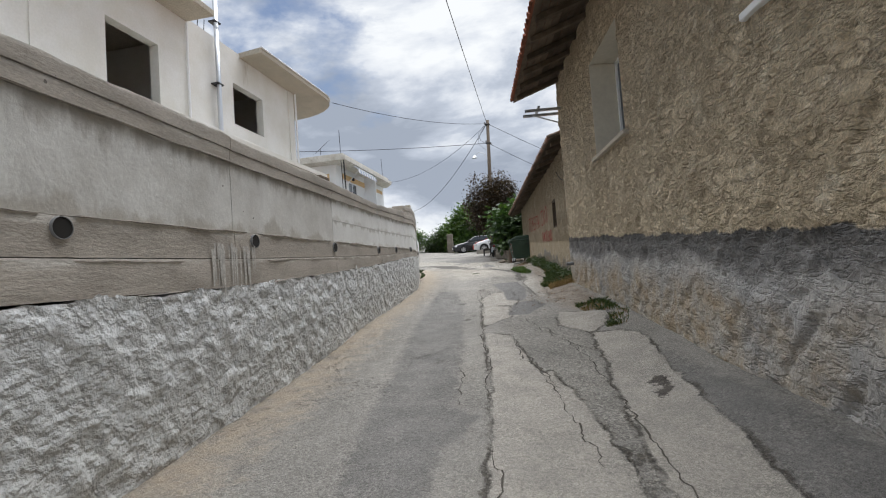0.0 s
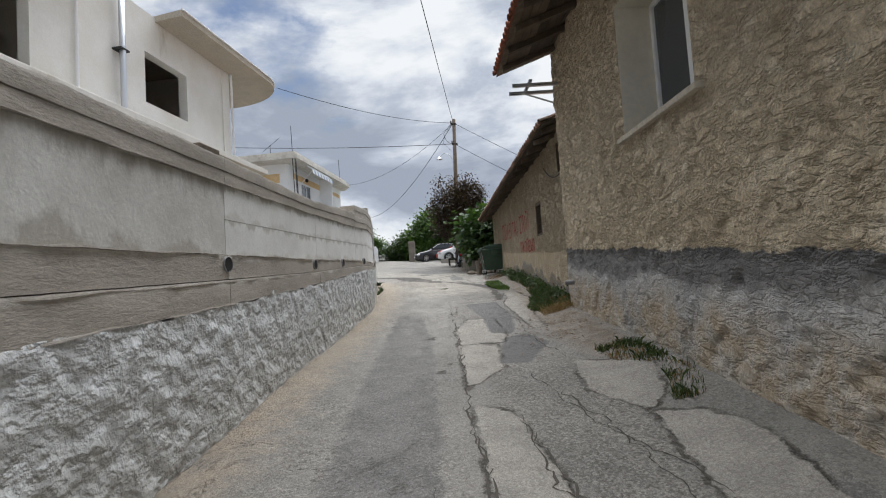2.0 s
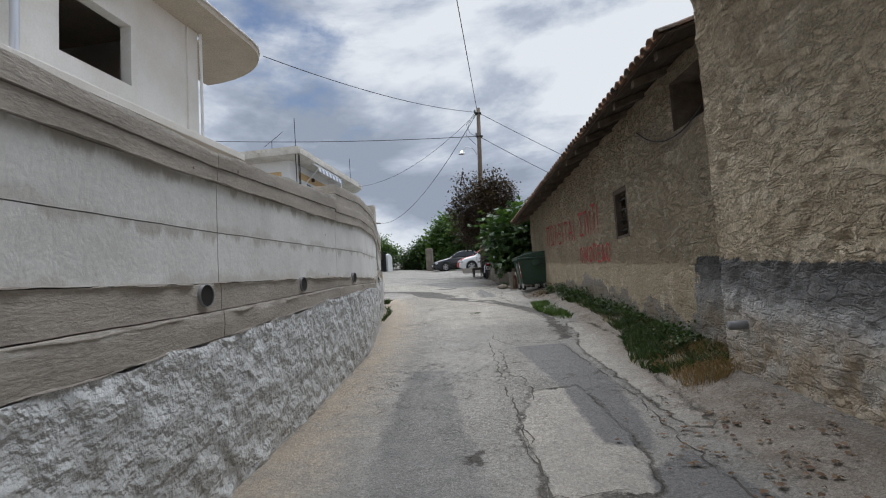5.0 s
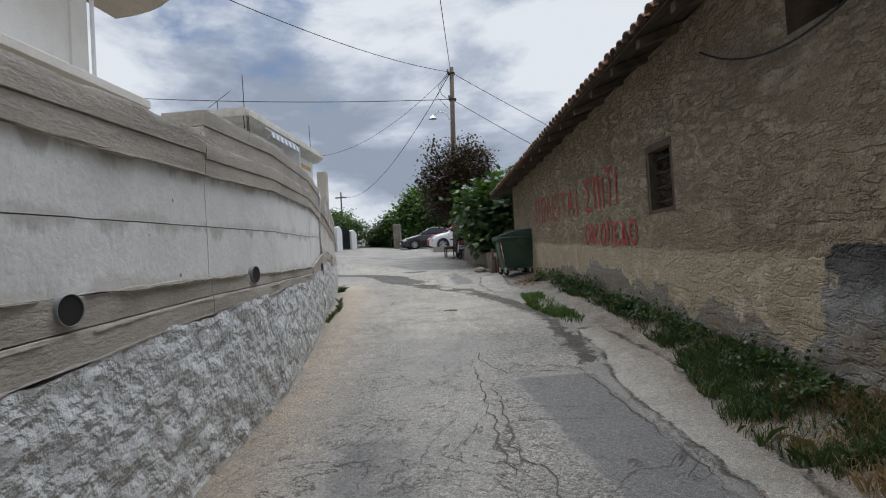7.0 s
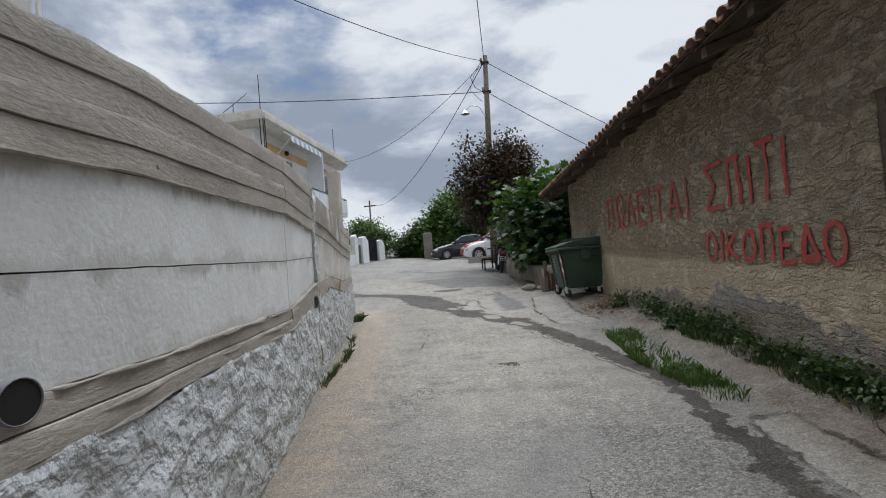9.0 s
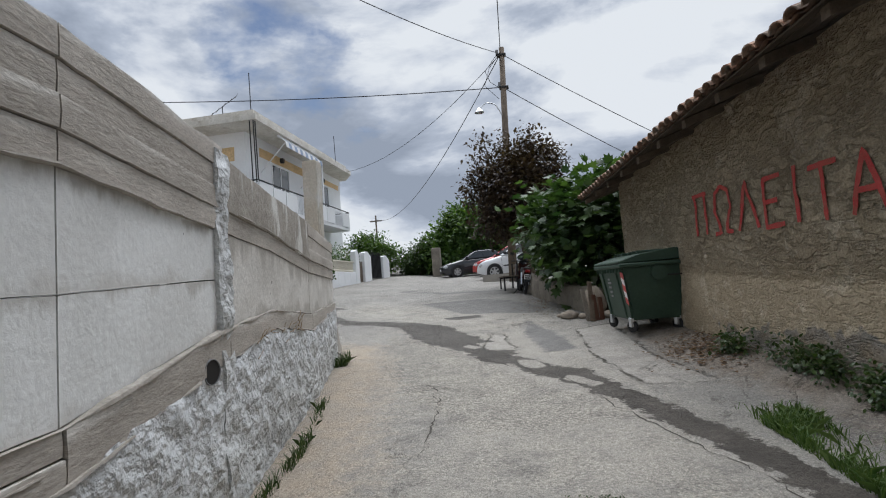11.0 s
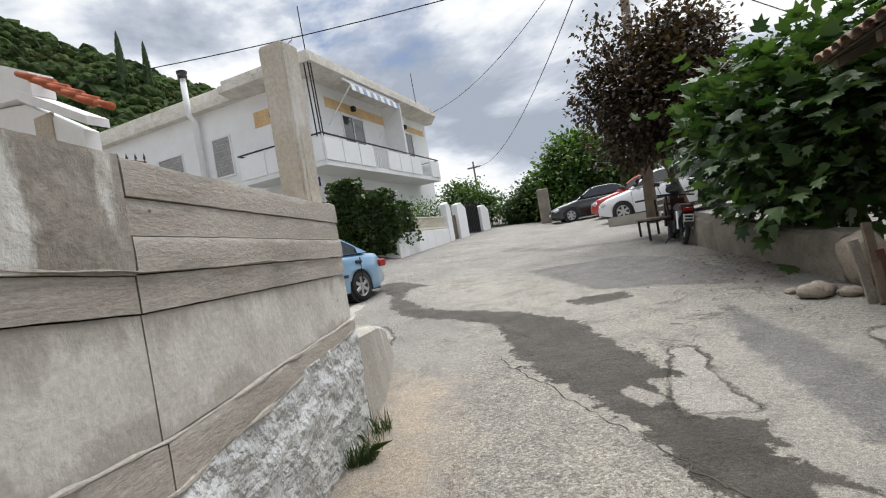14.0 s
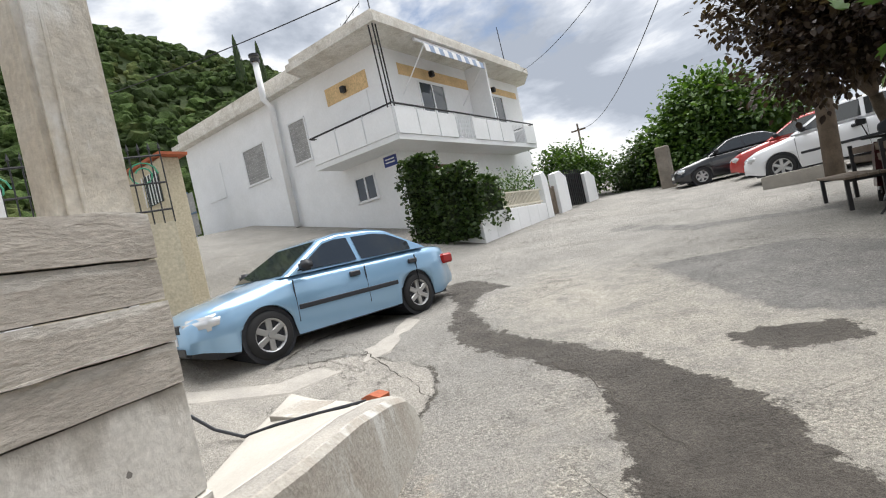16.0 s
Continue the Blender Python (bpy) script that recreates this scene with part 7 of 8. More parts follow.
HATCH = dict(length=4.2, half=0.87, wb=2.58, front=0.86, r=0.31, hood=[(0, 0.60), (0.05, 0.72), (0.35, 0.84), (1.2, 0.99)], roof=[(1.12, 0.98), (1.85, 1.41), (2.2, 1.475), (3.2, 1.45), (3.75, 1.33), (4.08, 0.97)], z_roof=1.47, tail=[(1.3, 1.0), (3.9, 1.0), (4.12, 0.95), (4.2, 0.6)], sedan=False)


def stand(fw, rw, off_front, r):
    """Pose of a car whose near left wheels touch the ground at fw and rw; its nose is at x = 0."""
    f, b = Vector(fw), Vector(rw)
    ax = (b - f)
    yaw = math.degrees(math.atan2(ax.y, ax.x))
    pitch = -math.degrees(math.atan2(ax.z, math.hypot(ax.x, ax.y)))
    return pose(f.x, f.y, f.z, 0, pitch, yaw)


def park(m, front, half):
    return m @ pose(-front, half, 0)


# the blue saloon: its left wheels stand at these points
fw, rw = (-9.25, 25.05), (-8.9, 27.47)
m_car = stand((*fw, h(*fw) + 0.015), (*rw, h(*rw) + 0.015), 0.83, 0.29)
car("saloon_car", "pale metallic blue four-door saloon parked on concrete", paint("pale_blue_paint", (0.25, 0.42, 0.60)), m_car @ pose(-0.83, 0.72, 0), **SEDAN)
z0 = h(-4.1, 36.2)
car("hatchback_car", "white hatchback parked on a raised kerb", paint("white_car_paint", (0.72, 0.73, 0.75), 0.0), stand((-4.05, 36.3, z0 + 0.05), (-1.5, 35.75, z0 + 0.12), 0, 0) @ pose(-0.86, 0.76, 0), **HATCH)
car("small_car", "red small car parked between others", paint("red_car_paint", (0.40, 0.03, 0.025), 0.1), stand((-4.6, 39.6, h(-4.6, 39.6)), (-2.05, 39.1, h(-4.6, 39.6) + 0.05), 0, 0) @ pose(-0.86, 0.76, 0), **HATCH)
car("saloon_car", "black saloon parked under the trees", paint("black_car_paint", (0.012, 0.013, 0.016), 0.2), stand((-6.45, 41.6, h(-6.4, 41.6)), (-4.1, 42.3, h(-6.4, 41.6) + 0.06), 0, 0) @ pose(-0.83, 0.72, 0), **SEDAN)

# ---- waste bin ----
M_BIN = material("green_bin_plastic", (0.03, 0.06, 0.04), 0.55, var=(0.042, 0.075, 0.052), scale=2.5, fine=30, grain=0.15, spec=0.4, stains=((0.13, 0.15, 0.12), 3.0, 0.6, 0.78, (1, 1, 0.3)))
M_RED_STRIPE = plain("red_reflector", (0.55, 0.03, 0.03), 0.4)


def frustum(x0, x1, y0, y1, z0, X0, X1, Y0, Y1, z1, bevel=0.03):
    bm = bmesh.new()
    v = [bm.verts.new(p) for p in ((x0, y0, z0), (x1, y0, z0), (x1, y1, z0), (x0, y1, z0), (X0, Y0, z1), (X1, Y0, z1), (X1, Y1, z1), (X0, Y1, z1))]
    for q in ((3, 2, 1, 0), (4, 5, 6, 7), (0, 1, 5, 4), (1, 2, 6, 5), (2, 3, 7, 6), (3, 0, 4, 7)):
        bm.faces.new([v[i] for i in q])
    bmesh.ops.bevel(bm, geom=bm.edges[:], offset=bevel, segments=2, affect="EDGES")
    return bm


def build_bin():
    """Front faces -x, long side along y."""
    gx, gy = -0.93, 23.2
    b = thing("waste_container", "large dark green wheeled waste container with red and white stripes", "waste bin", pose(gx, gy, h(gx, gy), 0, 0, 7.5) @ Matrix.Diagonal((0.98, 0.98, 0.91, 1)))
    part("body", frustum(-0.36, 0.38, -0.56, 0.56, 0.2, -0.48, 0.48, -0.67, 0.67, 1.08), M_BIN, b)
    part("rim", box(-0.53, -0.72, 1.06, 0.53, 0.72, 1.13, 0.02), M_BIN, b)
    for y in (-0.69, 0.01):
        lid = prism([(-0.53, 1.13), (0.53, 1.15), (0.53, 1.3), (0.3, 1.33), (-0.2, 1.27), (-0.53, 1.17)], y, y + 0.68)
        bmesh.ops.bevel(lid, geom=lid.edges[:], offset=0.012, segments=1, affect="EDGES")
        part("lid", lid, M_BIN, b, "ribbed green lid")
        for k in range(3):
            part("lid_rib", box(-0.2, y + 0.14 + 0.19 * k, 1.27, 0.3, y + 0.18 + 0.19 * k, 1.325, 0.008), M_BIN, b)
    for k in range(9):
        y = -0.62 + k * 0.15
        part("comb_tooth", box(-0.515, y, 0.99, -0.475, y + 0.03, 1.07, 0.006), M_BIN, b)
    for y in (-0.35, 0.4):
        part("body_rib", frustum(-0.385, -0.35, y - 0.02, y + 0.02, 0.24, -0.5, -0.46, y - 0.02, y + 0.02, 1.04, 0.006), M_BIN, b)
    part("trunnion", tube([(0.05, -0.72, 0.95), (0.05, -0.6, 0.95)], 0.12, sides=14), M_BIN, b)
    for y in (-0.68,):
        for x in (0.26,):
            part("handle", tube([(x - 0.1, y + 0.05, 0.9), (x - 0.1, y - 0.05, 0.9), (x + 0.1, y - 0.05, 0.9), (x + 0.1, y + 0.05, 0.9)], 0.014, sides=6), M_BLACKMETAL, b)
    # striped reflector near the front edge
    n = 5
    for k in range(n):
        za, zb = 0.44 + 0.105 * k, 0.44 + 0.105 * (k + 1)
        bm = bmesh.new()

        def fx(z):
            return -0.36 - 0.12 * (z - 0.2) / 0.88 - 0.006
        q = [bm.verts.new((fx(za), -0.60 - 0.10 * (za - 0.2) / 0.88 + 0.03, za)), bm.verts.new((fx(za + 0.05), -0.48 - 0.06 * (za - 0.2), za + 0.05)), bm.verts.new((fx(zb + 0.05), -0.48 - 0.06 * (zb - 0.2), zb + 0.05)), bm.verts.new((fx(zb), -0.60 - 0.10 * (zb - 0.2) / 0.88 + 0.03, zb))]
        bm.faces.new(q)
        part("stripe", bm, M_PLATE if k % 2 else M_RED_STRIPE, b, "white reflective stripe" if k % 2 else "red reflective stripe")
    for z, hw in ((0.86, 0.05), (0.80, 0.085), (0.72, 0.06), (0.64, 0.06), (0.57, 0.05)):
        x = -0.36 - 0.12 * (z - 0.2) / 0.88 - 0.012
        part("print", box(x, 0.12 - hw, z, x + 0.008, 0.12 + hw, z + 0.035), M_PVC, b, "faded pale emblem and lettering")
    for x, y in ((-0.34, -0.48), (-0.34, 0.48), (0.34, -0.48), (0.34, 0.48)):
        w = new("wheel")
        w.parent = b
        bm = bmesh.new()
        bmesh.ops.create_cone(bm, cap_ends=True, segments=18, radius1=0.1, radius2=0.1, depth=0.05, matrix=pose(x, y, 0.1, 0, 90, 25))
        bmesh.ops.bevel(bm, geom=[e for e in bm.edges if len(e.link_faces) == 2 and e.calc_face_angle() > 1], offset=0.012, segments=2, affect="EDGES")
        part("tyre", bm, M_TYRE, w)
        part("fork", box(x - 0.045, y - 0.05, 0.08, x + 0.045, y + 0.05, 0.24, 0.012), M_STEEL, w)


build_bin()


# ---- low wall, stones, bench, motorcycle ----
M_STONE = material("rubble_stone", (0.36, 0.31, 0.25), 0.92, var=(0.25, 0.21, 0.17), scale=4, fine=40, bump=0.02, bump_scale=20, rand=0.2)


def lump(x, y, z, sx, sy, sz, seed):
    bm = bmesh.new()
    bmesh.ops.create_icosphere(bm, subdivisions=3, radius=1.0)
    for v in bm.verts:
        d = v.co.copy()
        f = 1 + 0.28 * noise.noise(d * 1.2 + Vector((seed, 0, 0))) + 0.10 * noise.noise(d * 3.5 + Vector((0, seed, 0)))
        v.co = Vector((x + d.x * sx * f, y + d.y * sy * f, z + d.z * sz * f))
    return bm


def build_low_wall():
    w = thing("low_wall", "low rough cement wall along the raised garden edge", "low wall")
    pts = [(-1.55, 25.6), (-1.8, 26.4), (-2.1, 27.4), (-2.5, 28.7), (-2.75, 30.0), (-2.95, 31.4)]
    for i, ((xa, ya), (xb, yb)) in enumerate(zip(pts, pts[1:])):
        bm = bmesh.new()
        n = 10
        rows = []
        for k in range(n + 1):
            x, y = xa + (xb - xa) * k / n, ya + (yb - ya) * k / n
            z = h(x, y)
            top = z + 0.52 + 0.03 * fbm(x * 2, y * 2, 1)
            ring = []
            for ox, zz in ((0.02, z - 0.2), (0.0, z + 0.25), (0.03, top - 0.04), (0.08, top), (0.33, top), (0.38, top - 0.05), (0.4, z - 0.8)):
                p = 0.02 * fbm(x * 5 + ox, y * 5, zz * 5)
                ring.append(bm.verts.new((x + ox + p, y + p, zz)))
            rows.append(ring)
        for a, b in zip(rows, rows[1:]):
            for k in range(6):
                bm.faces.new((a[k], b[k], b[k + 1], a[k + 1]))
        bm.faces.new(rows[0])
        bm.faces.new(rows[-1][::-1])
        bmesh.ops.recalc_face_normals(bm, faces=bm.faces[:])
        part("wall_length", bm, M_STONEWALL, w)
    tagged(part("end_stone", lump(-1.38, 25.45, h(-1.4, 25.4) + 0.26, 0.22, 0.24, 0.3, 3), M_STONE, smooth=True), "large squarish stone ending the low wall", "stone")
    for i, (x, y, s) in enumerate(((-1.92, 25.13, 0.13), (-1.2, 24.95, 0.11), (-1.66, 25.05, 0.08), (-1.05, 25.1, 0.12), (-1.45, 24.85, 0.06), (-2.1, 25.3, 0.05))):
        tagged(part("rock", lump(x, y, h(x, y) + s * 0.5, s * 1.3, s, s * 0.75, 10 + i), M_STONE, smooth=True), "loose pale stone lying by the low wall", "stone", group="loose stones")
    p = thing("leaning_boards", "old boards leaning beside the waste container", "boards")
    zz = h(-1.5, 24.7)
    for k, (dx, dy, hgt, col) in enumerate(((0, 0, 0.62, M_STONEWALL), (0.16, 0.03, 0.5, M_BRONZE), (0.26, 0.06, 0.45, M_BRONZE), (0.07, -0.05, 0.78, M_WOOD))):
        b = box(-0.045, -0.015, 0, 0.045, 0.015, hgt, 0.004)
        bmesh.ops.transform(b, matrix=pose(-1.6 + dx, 24.72 + dy, zz, -6 - 3 * k, 4 * k - 5, 20), verts=b.verts[:])
        part("board", b, col, p)


M_STONEWALL = material("rough_cement_wall", (0.30, 0.265, 0.22), 0.95, var=(0.20, 0.175, 0.145), scale=2.5, fine=45, bump=0.02, bump_scale=25)
build_low_wall()


def build_bench():
    z = h(-3.35, 31.0)
    b = thing("bench", "worn wooden slat bench with dark metal legs", "bench", pose(-3.3, 30.9, z, 0, 0, 8))
    for k in range(4):
        part("seat_slat", box(-0.24 + k * 0.125, -0.85, 0.42, -0.135 + k * 0.125, 0.85, 0.46, 0.008), M_POLE, b)
    for k in range(2):
        part("back_slat", box(0.24, -0.85, 0.58 + k * 0.14, 0.27, 0.85, 0.68 + k * 0.14, 0.008), M_POLE, b)
    for y in (-0.7, 0.7):
        for x in (-0.2, 0.2):
            part("leg", box(x - 0.025, y - 0.025, 0, x + 0.025, y + 0.025, 0.42), M_BLACKMETAL, b)
        part("back_post", box(0.2, y - 0.02, 0.42, 0.25, y + 0.02, 0.86), M_BLACKMETAL, b)
        part("crossbar", box(-0.2, y - 0.02, 0.38, 0.2, y + 0.02, 0.42), M_BLACKMETAL, b)


build_bench()


def build_motorcycle():
    x, y = -2.81, 29.6
    m = thing("motorcycle", "small dark red step-through motorcycle on its stand", "motorcycle", pose(x, y, h(x, y), 0, 0, 0) @ pose(0, 0, 0, 0, 8, 8))
    red = plain("dark_red_plastic", (0.045, 0.007, 0.009), 0.3, 0, 0.5, 0.6)
    for yy, nm in ((0.0, "rear_wheel"), (1.22, "front_wheel")):
        w = new("wheel")
        w.parent = m
        bm = bmesh.new()
        R, rr, n, k2 = 0.245, 0.042, 26, 8
        rings = [[bm.verts.new(((rr * math.cos(b)), yy + (R + rr * math.sin(b)) * math.cos(a), 0.29 + (R + rr * math.sin(b)) * math.sin(a))) for b in np.linspace(0, math.tau, k2 + 1)[:-1]] for a in np.linspace(0, math.tau, n + 1)[:-1]]
        for i in range(n):
            for j in range(k2):
                bm.faces.new((rings[i][j], rings[(i + 1) % n][j], rings[(i + 1) % n][(j + 1) % k2], rings[i][(j + 1) % k2]))
        bmesh.ops.recalc_face_normals(bm, faces=bm.faces[:])
        part("tyre", bm, M_TYRE, w, smooth=True)
        for k in range(7):
            a = k * math.tau / 7
            part("spoke", tube([(0, yy, 0.29), (0, yy + 0.21 * math.cos(a), 0.29 + 0.21 * math.sin(a))], 0.012, sides=5), M_STEEL, w)
        part("hub", tube([(-0.06, yy, 0.29), (0.06, yy, 0.29)], 0.05, sides=10), M_BLACKMETAL, w)
    part("seat", prism([(-0.18, 0.74), (0.1, 0.80), (0.42, 0.76), (0.5, 0.70), (0.3, 0.66), (-0.15, 0.68)], -0.12, 0.12, axis="x"), M_TRIM, m, "black padded seat")
    part("tail_cowl", prism([(-0.3, 0.62), (-0.22, 0.76), (0.4, 0.66), (0.45, 0.5), (0.0, 0.48)], -0.11, 0.11, axis="x"), red, m, "dark red tail panel")
    part("engine", box(-0.12, 0.42, 0.2, 0.12, 0.8, 0.48, 0.03), M_BLACKMETAL, m)
    part("frame_tube", tube([(0, 0.45, 0.6), (0, 0.75, 0.5), (0, 0.98, 0.75), (0, 1.02, 0.95)], 0.05), red, m)
    part("leg_shield", prism([(0.86, 0.35), (1.0, 0.36), (1.08, 0.9), (0.98, 0.95)], -0.2, 0.2, axis="x"), red, m, "dark red leg shield")
    for s in (-0.08, 0.08):
        part("fork", tube([(s, 1.22, 0.29), (s, 1.0, 0.95)], 0.022), M_STEEL, m)
        part("shock", tube([(s * 1.4, 0.02, 0.3), (s * 1.4, 0.14, 0.64)], 0.028), M_STEEL, m)
    part("handlebar", tube([(-0.36, 0.84, 1.0), (-0.14, 0.98, 1.02), (0.14, 0.98, 1.02), (0.36, 0.84, 1.0)], 0.018), M_BLACKMETAL, m)
    part("headlight", lump(0, 1.05, 0.98, 0.1, 0.09, 0.1, 2), M_TRIM, m, smooth=True)
    for s in (-1, 1):
        part("mirror_stem", tube([(s * 0.26, 0.92, 1.02), (s * 0.34, 0.95, 1.22)], 0.008, sides=5), M_BLACKMETAL, m)
        part("mirror", box(s * 0.34 - 0.06, 0.94, 1.2, s * 0.34 + 0.06, 0.97, 1.28, 0.012), M_BLACKMETAL, m)
    part("mudguard", prism([(-0.34, 0.36), (-0.3, 0.36), (-0.24, 0.58), (-0.28, 0.6)], -0.08, 0.08, axis="x"), M_TRIM, m)
    part("number_plate", box(-0.09, -0.345, 0.44, 0.09, -0.335, 0.58, 0.003), M_PLATE, m, "white number plate")
    for z in (0.46, 0.52):
        part("plate_writing", box(-0.07, -0.35, z, 0.07, -0.346, z + 0.035), M_TRIM, m)
    part("tail_light", box(-0.07, -0.31, 0.64, 0.07, -0.26, 0.71, 0.01), M_TAIL, m)
    part("exhaust", tube([(0.13, 0.55, 0.22), (0.15, 0.1, 0.27), (0.15, -0.2, 0.33)], 0.04), M_STEEL, m)
    part("stand", tube([(-0.1, 0.5, 0.25), (-0.28, 0.42, 0.0)], 0.014), M_BLACKMETAL, m)
    part("top_bag", lump(0, 0.9, 1.14, 0.16, 0.14, 0.13, 7), M_TRIM, m, "black covered top bag", smooth=True)


build_motorcycle()


# ---- houses and fence behind the retaining wall's end ----
M_REDTILE = material("new_red_tile", (0.42, 0.12, 0.055), 0.8, var=(0.33, 0.10, 0.05), scale=6, fine=40)
M_BEIGE = material("beige_plaster", (0.55, 0.49, 0.36), 0.85, var=(0.49, 0.43, 0.31), scale=1.2, fine=20)


def build_white_porch():
    """Gable end of a small white house, seen over the wall."""
    p = thing("white_gable_house", "white rendered gable end with a red tile verge", "house")
    part("wall", prism([(-9.12, 2.5), (-9.12, 4.95), (-10.1, 5.5), (-16.0, 6.4), (-16.0, 2.5)], 22.72, 22.9), M_WHITE, p)
    part("ledge", prism([(-8.85, 4.92), (-8.85, 5.02), (-10.0, 5.62), (-10.0, 5.5)], 22.6, 22.85), M_WHITE, p)
    part("parapet", prism([(-9.75, 5.5), (-9.75, 5.78), (-10.2, 5.98), (-11.4, 6.42), (-16.0, 6.9), (-16, 6.2)], 22.62, 22.88), M_WHITE, p)
    # no recess is cut; the niche's shade is the plate's darker grey
    part("niche", box(-9.95, 22.70, 4.75, -9.62, 22.74, 5.28), M_SLABGREY, p, "flat grey plate for the shaded niche in the gable")
    n = 5
    for k in range(n):
        f0, f1 = k / n, (k + 1) / n + 0.06
        q = [(-8.62 - 1.15 * f, 22.55, 5.06 + 0.66 * f + (0.03 if i else 0)) for i, f in enumerate((f1, f0))]
        part("verge_tile", tube(q, 0.035, sides=10, r_end=0.045), M_REDTILE, p, smooth=True)
        q = [(-8.62 - 1.15 * f, 22.75, 5.06 + 0.66 * f + (0.03 if i else 0)) for i, f in enumerate((f1, f0))]
        part("verge_tile", tube(q, 0.035, sides=10, r_end=0.045), M_REDTILE, p, smooth=True)


build_white_porch()


def build_beige_house():
    p = thing("beige_house", "beige plastered outbuilding with tile roof and barred window", "house")
    part("wall", box(-19.5, 26.9, 2.6, -14.4, 27.3, 6.1, 0.02), M_BEIGE, p)
    part("roof", prism([(-19.8, 6.1), (-14.2, 6.1), (-14.2, 6.16), (-19.8, 6.2)], 26.8, 27.4), M_REDTILE, p, "low red tile roof")
    w = new("window")
    w.parent = p
    part("pane", box(-15.25, 26.87, 5.2, -14.6, 26.895, 5.85), M_GLASS, w)
    for k in range(6):
        part("bar", tube([(-15.25 + 0.13 * k, 26.84, 5.2), (-15.25 + 0.13 * k, 26.84, 5.85)], 0.012, sides=5), M_ALU, w)
    f = thing("iron_fence", "black wrought iron fence with spear tips and green scrolls", "fence")
    green = plain("green_enamel", (0.05, 0.28, 0.16), 0.5)
    base, end = Vector((-13.5, 22.95, 0)), Vector((-12.2, 25.8, 0))
    part("plinth", prism([(base.x, base.y), (end.x, end.y), (end.x - 0.2, end.y + 0.1), (base.x - 0.2, base.y + 0.1)], 2.5, 4.4, axis="z"), M_BEIGE, f, "beige plinth wall")
    for k in range(22):
        q = base.lerp(end, k / 21)
        part("bar", tube([(q.x, q.y, 4.38), (q.x, q.y, 5.62)], 0.012, sides=5), M_BLACKMETAL, f)
        bm = bmesh.new()
        bmesh.ops.create_cone(bm, cap_ends=True, segments=6, radius1=0.03, radius2=0.0, depth=0.12, matrix=pose(q.x, q.y, 5.67))
        part("spear_tip", bm, M_BLACKMETAL, f)
    for z in (4.6, 5.05, 5.5):
        part("rail", tube([(base.x, base.y, z), (end.x, end.y, z)], 0.018, sides=6), M_BLACKMETAL, f)
    for k in range(5):
        q = base.lerp(end, (k + 0.5) / 5)
        loop = [(q.x + 0.1 * math.cos(a) * (1 - a / 16), q.y + 0.2 * math.cos(a) * (1 - a / 16), 5.2 + 0.22 * math.sin(a) * (1 - a / 16)) for a in np.linspace(0, 9, 18)]
        part("scroll", tube(loop, 0.014, sides=5), green, f, "green curled ironwork")
    g = thing("blue_gate", "blue-grey sheet metal gate beside the white house", "gate")
    blue = plain("dusty_blue_metal", (0.10, 0.16, 0.24), 0.5)
    zz = h(-26, 33)
    for k in range(3):
        part("panel", box(-26.6 + 0.5 * k, 33.4, zz, -26.15 + 0.5 * k, 33.45, zz + 1.9, 0.01), M_SHUTTER, g)
        part("upright", box(-26.65 + 0.5 * k, 33.36, zz - 0.1, -26.6 + 0.5 * k, 33.48, zz + 2.0), blue, g)
    part("rail", box(-26.65, 33.36, zz + 0.95, -25.1, 33.42, zz + 1.02), blue, g)


build_beige_house()


M_SCREED = material("pale_screed", (0.50, 0.47, 0.42), 0.9, var=(0.43, 0.40, 0.355), scale=1.6, fine=60, grain=0.1, bump=0.004, bump_scale=40)


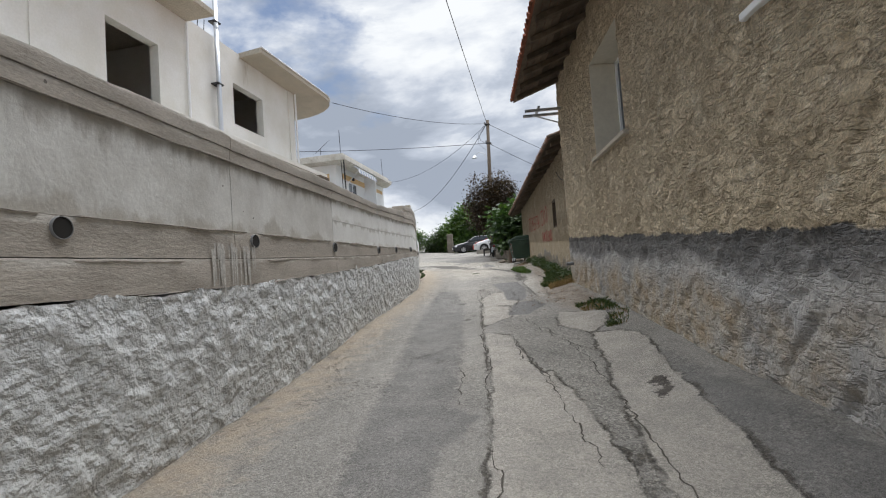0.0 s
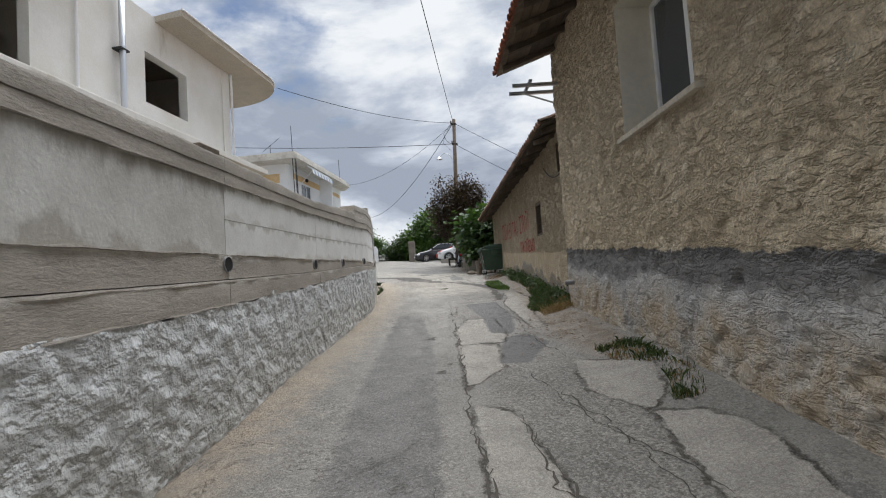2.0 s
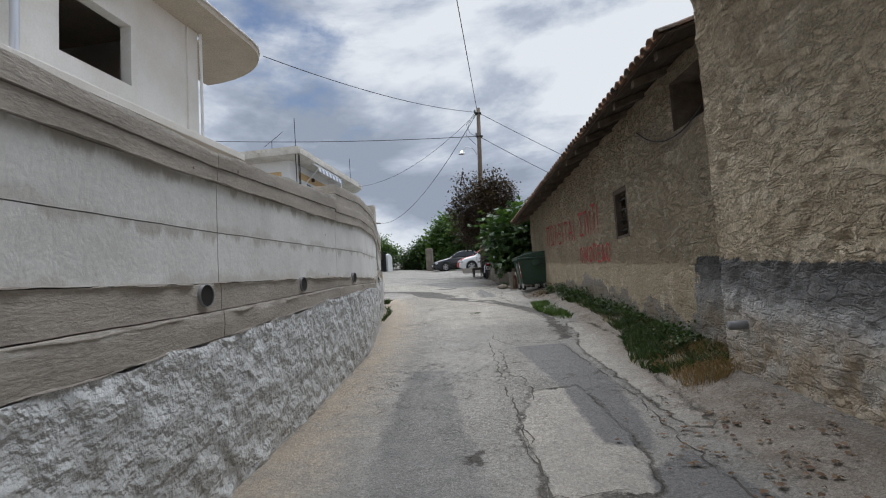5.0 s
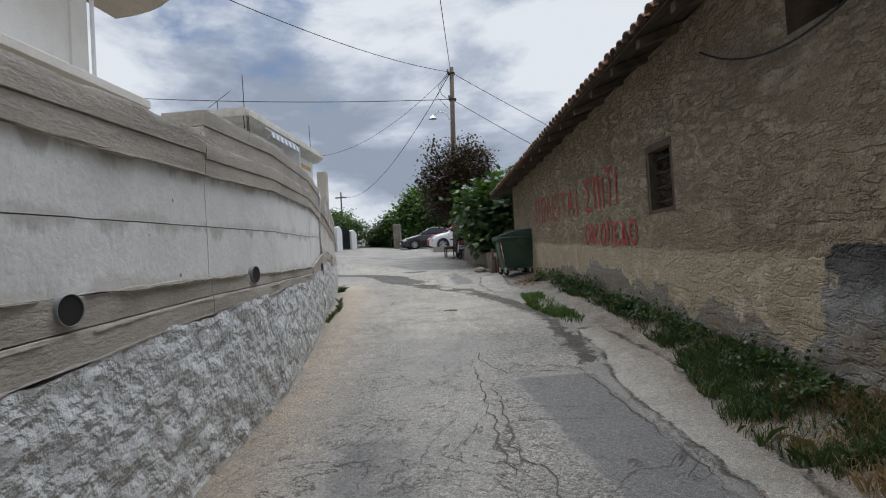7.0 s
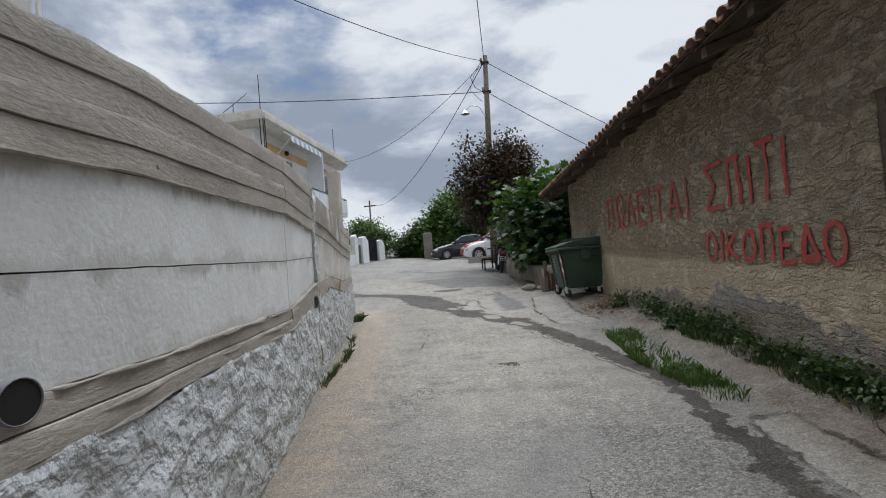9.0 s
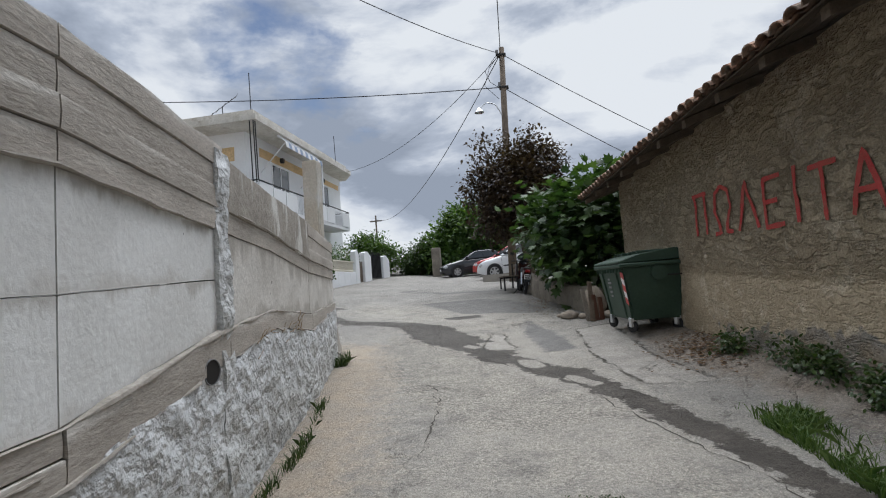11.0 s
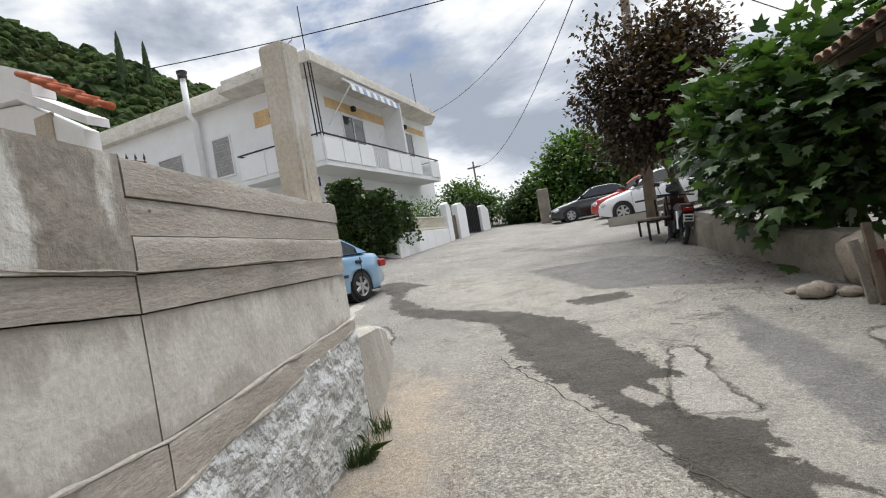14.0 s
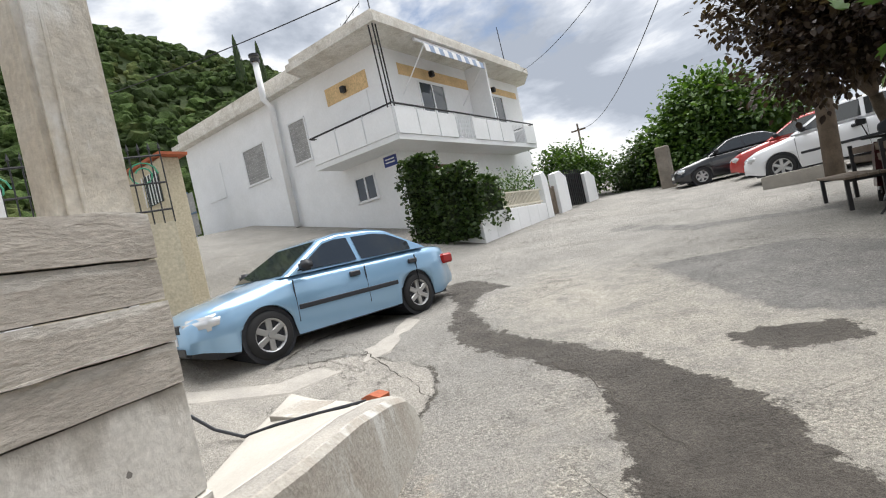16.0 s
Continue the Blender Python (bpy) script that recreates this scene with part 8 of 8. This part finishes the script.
def build_driveway():
    """Pale driveway slab with its edge, a drain cover, and bits lying on it."""
    k = thing("driveway_slab", "pale concrete driveway slab with a crumbled edge", "driveway", kind="structure")
    bm = bmesh.new()
    pts = [(-8.55, 27.0), (-8.0, 25.7), (-8.35, 24.55), (-9.2, 24.0), (-10.6, 23.4)]
    rows = []
    for x, y in pts:
        z = h(x, y)
        rows.append([bm.verts.new((x + 0.10, y - 0.05, z - 0.08)), bm.verts.new((x, y, z + 0.012)), bm.verts.new((x - 0.3, y + 0.1, h(x - 0.3, y + 0.1) + 0.012)), bm.verts.new((x - 0.32, y + 0.1, z - 0.2))])
    for a, b in zip(rows, rows[1:]):
        for q in range(3):
            bm.faces.new((a[q], b[q], b[q + 1], a[q + 1]))
    bmesh.ops.recalc_face_normals(bm, faces=bm.faces[:])
    part("edge", bm, M_SLAB, k)
    verts, faces = [], []
    ys = np.linspace(22.45, 24.53, 22)
    for y in ys:
        edge = float(np.interp(y, [p[1] for p in CHEEK], [p[0] for p in CHEEK])) - 0.15
        for d in np.linspace(0, 1.55, 16):
            x = edge - d + 0.02
            verts.append((x, y, h(x, y) + apron(x, y) + (-0.05 if d == 0 or d > 1.5 else 0.02) + 0.006 * fbm(x * 3, y * 3, 2)))
    faces = [(r * 16 + q, r * 16 + q + 1, (r + 1) * 16 + q + 1, (r + 1) * 16 + q) for r in range(21) for q in range(15)]
    raw("screed", verts, faces, M_SCREED, k, smooth=True, label="smooth pale screed")
    c = thing("drain_cover", "flat grey metal drain cover in the driveway", "drain cover")
    z = h(-7.6, 24.2) + apron(-7.6, 24.2)
    part("cover", box(-7.9, 24.0, z - 0.05, -7.45, 24.35, z + 0.03, 0.004), M_CHEEK, c)
    t = thing("tile_piece", "broken orange clay tile lying on the driveway", "tile piece")
    z = h(-6.95, 24.35) + apron(-6.95, 24.35)
    part("shard", prism([(-7.05, z + 0.005), (-6.87, z + 0.005), (-6.85, z + 0.07), (-6.96, z + 0.09), (-7.06, z + 0.06)], 24.3, 24.42), M_REDTILE, t)
    line = [(-8.4, 23.6, 0.25), (-8.25, 23.7, 0.1), (-8.0, 23.8, 0.03), (-7.7, 23.9, 0.03), (-7.4, 24.0, 0.03), (-7.15, 24.12, 0.03), (-6.95, 24.25, 0.03)]
    hs = part("hose", tube([(x, y, h(x, y) + apron(x, y) + up) for x, y, up in line], 0.014, sides=6), M_TRIM)
    tagged(hs, "thin dark hose lying on the driveway", "hose")


build_driveway()


# ---- cypress trees on the hill, bits on the old wall ----
def build_cypress(az, r, hgt, seed):
    x, y = -4 + r * math.sin(radians(az)), 20 + r * math.cos(radians(az))
    z = hill_height(x, y)
    t = thing("cypress_tree", "tall narrow dark cypress on the hillside", "tree", group="hillside cypresses")
    part("trunk", tube([(x, y, z - 1), (x, y, z + hgt * 0.5)], 0.25, sides=6), M_BARK, t)
    rng = random.Random(seed)
    verts, faces = [], []
    for _ in range(900):
        f = rng.random()
        rad = hgt * 0.11 * (1 - f) ** 0.6 * (0.4 + 0.6 * smooth(0, 0.12, f)) * rng.uniform(0.6, 1.05)
        a = rng.uniform(0, math.tau)
        p = Vector((x + rad * math.cos(a), y + rad * math.sin(a), z + hgt * (0.04 + 0.96 * f)))
        s = hgt * 0.035
        k = len(verts)
        for q, w in OVAL:
            verts.append(p + Vector((q * s * math.sin(a), -q * s * math.cos(a), w * s * 2)))
        faces.append(tuple(range(k, k + 6)))
    raw("crown", verts, faces, M_IVY, t)


build_cypress(-52.99, 201, 20.5, 3)
build_cypress(-50.77, 201, 18.0, 4)


def build_dry_roots():
    rng = random.Random(77)
    t = thing("dry_roots", "dry creeper stalks clinging to the retaining wall", "dry creeper", kind="stuff")
    for k in range(22):
        y, z = rng.uniform(18.1, 19.7), 0
        z = 2.30 + 0.05 * (y - 18.1) + rng.uniform(-0.1, 0.06)
        pts = []
        a = rng.uniform(0.0, 0.5)
        for i in range(6):
            pts.append((left_x(y) + 0.045 + rng.uniform(0, 0.012), y, z))
            y, z = y + 0.032 * math.cos(a), z + 0.032 * math.sin(a)
            a += rng.uniform(-0.25, 0.25)
        part("stalk", tube(pts, 0.004, sides=4, r_end=0.0018), M_STRAW, t)


build_dry_roots()


def build_wall_bits():
    s = part("pipe_stub", tube([on_a(11.9, 1.5, -0.05), on_a(11.9, 1.5, 0.17)], 0.042, sides=14), M_PVC, smooth=True)
    tagged(s, "grey plastic pipe stub at the stucco wall corner", "pipe")
    t = thing("stone_pillar", "weathered grey stone pillar at the roadside", "pillar")
    part("shaft", box(-8.15, 43.2, 2.9, -7.65, 43.7, 4.9, 0.04), M_STONEWALL, t)
    t = thing("stone_pillar", "weathered grey stone pillar at the lane end", "pillar")
    part("shaft", box(-11.2, 48.8, 3.2, -10.8, 49.2, 4.9, 0.04), M_STONEWALL, t)
    b = part("wall_block", box(-3.3, 6.62, 2.99, -3.04, 6.92, 3.05, 0.01), M_POLE)
    tagged(b, "scrap of orange board lying on the wall top", "scrap")
    c = part("wall_cable", tube(sag_line(on_b(14.7, 4.2, 0.04), on_b(12.5, 4.05, 0.05), 0.35), 0.010, sides=5), M_BLACKMETAL)
    tagged(c, "slack black cable along the old wall", "cable")


build_wall_bits()


def build_kerb_block():
    """Cast block that holds the raised parking place."""
    x, y = -3.75, 35.1
    z = h(x, y)
    b = part("kerb_block", box(-0.75, -0.16, -0.1, 0.75, 0.16, 0.3, 0.03, seg=2), M_SLAB, m=pose(x, y, z, 0, 0, -12))
    tagged(b, "low cast concrete kerb block before the parked cars", "kerb block")


build_kerb_block()


def build_low_house():
    """House on lower ground beyond the fig tree; its roof shows under the leaves."""
    b = thing("lower_house", "white house on lower ground with orange tile roof", "house")
    zz = h(2.5, 41.5) - 0.3
    part("wall", box(0.4, 40.2, zz - 1.5, 6.0, 44.0, 1.75, 0.02), M_WHITE, b)
    for k in range(30):
        x = 0.2 + 0.2 * k
        part("roof_tile_row", tube([(x, 39.9, 1.72), (x, 42.1, 2.75)], 0.1, sides=8), M_REDTILE, b)
    part("rear_slope", prism([(42.1, 2.72), (44.3, 1.75), (44.3, 1.65), (42.1, 2.6)], 0.1, 6.2, axis="x"), M_REDTILE, b)


build_low_house()
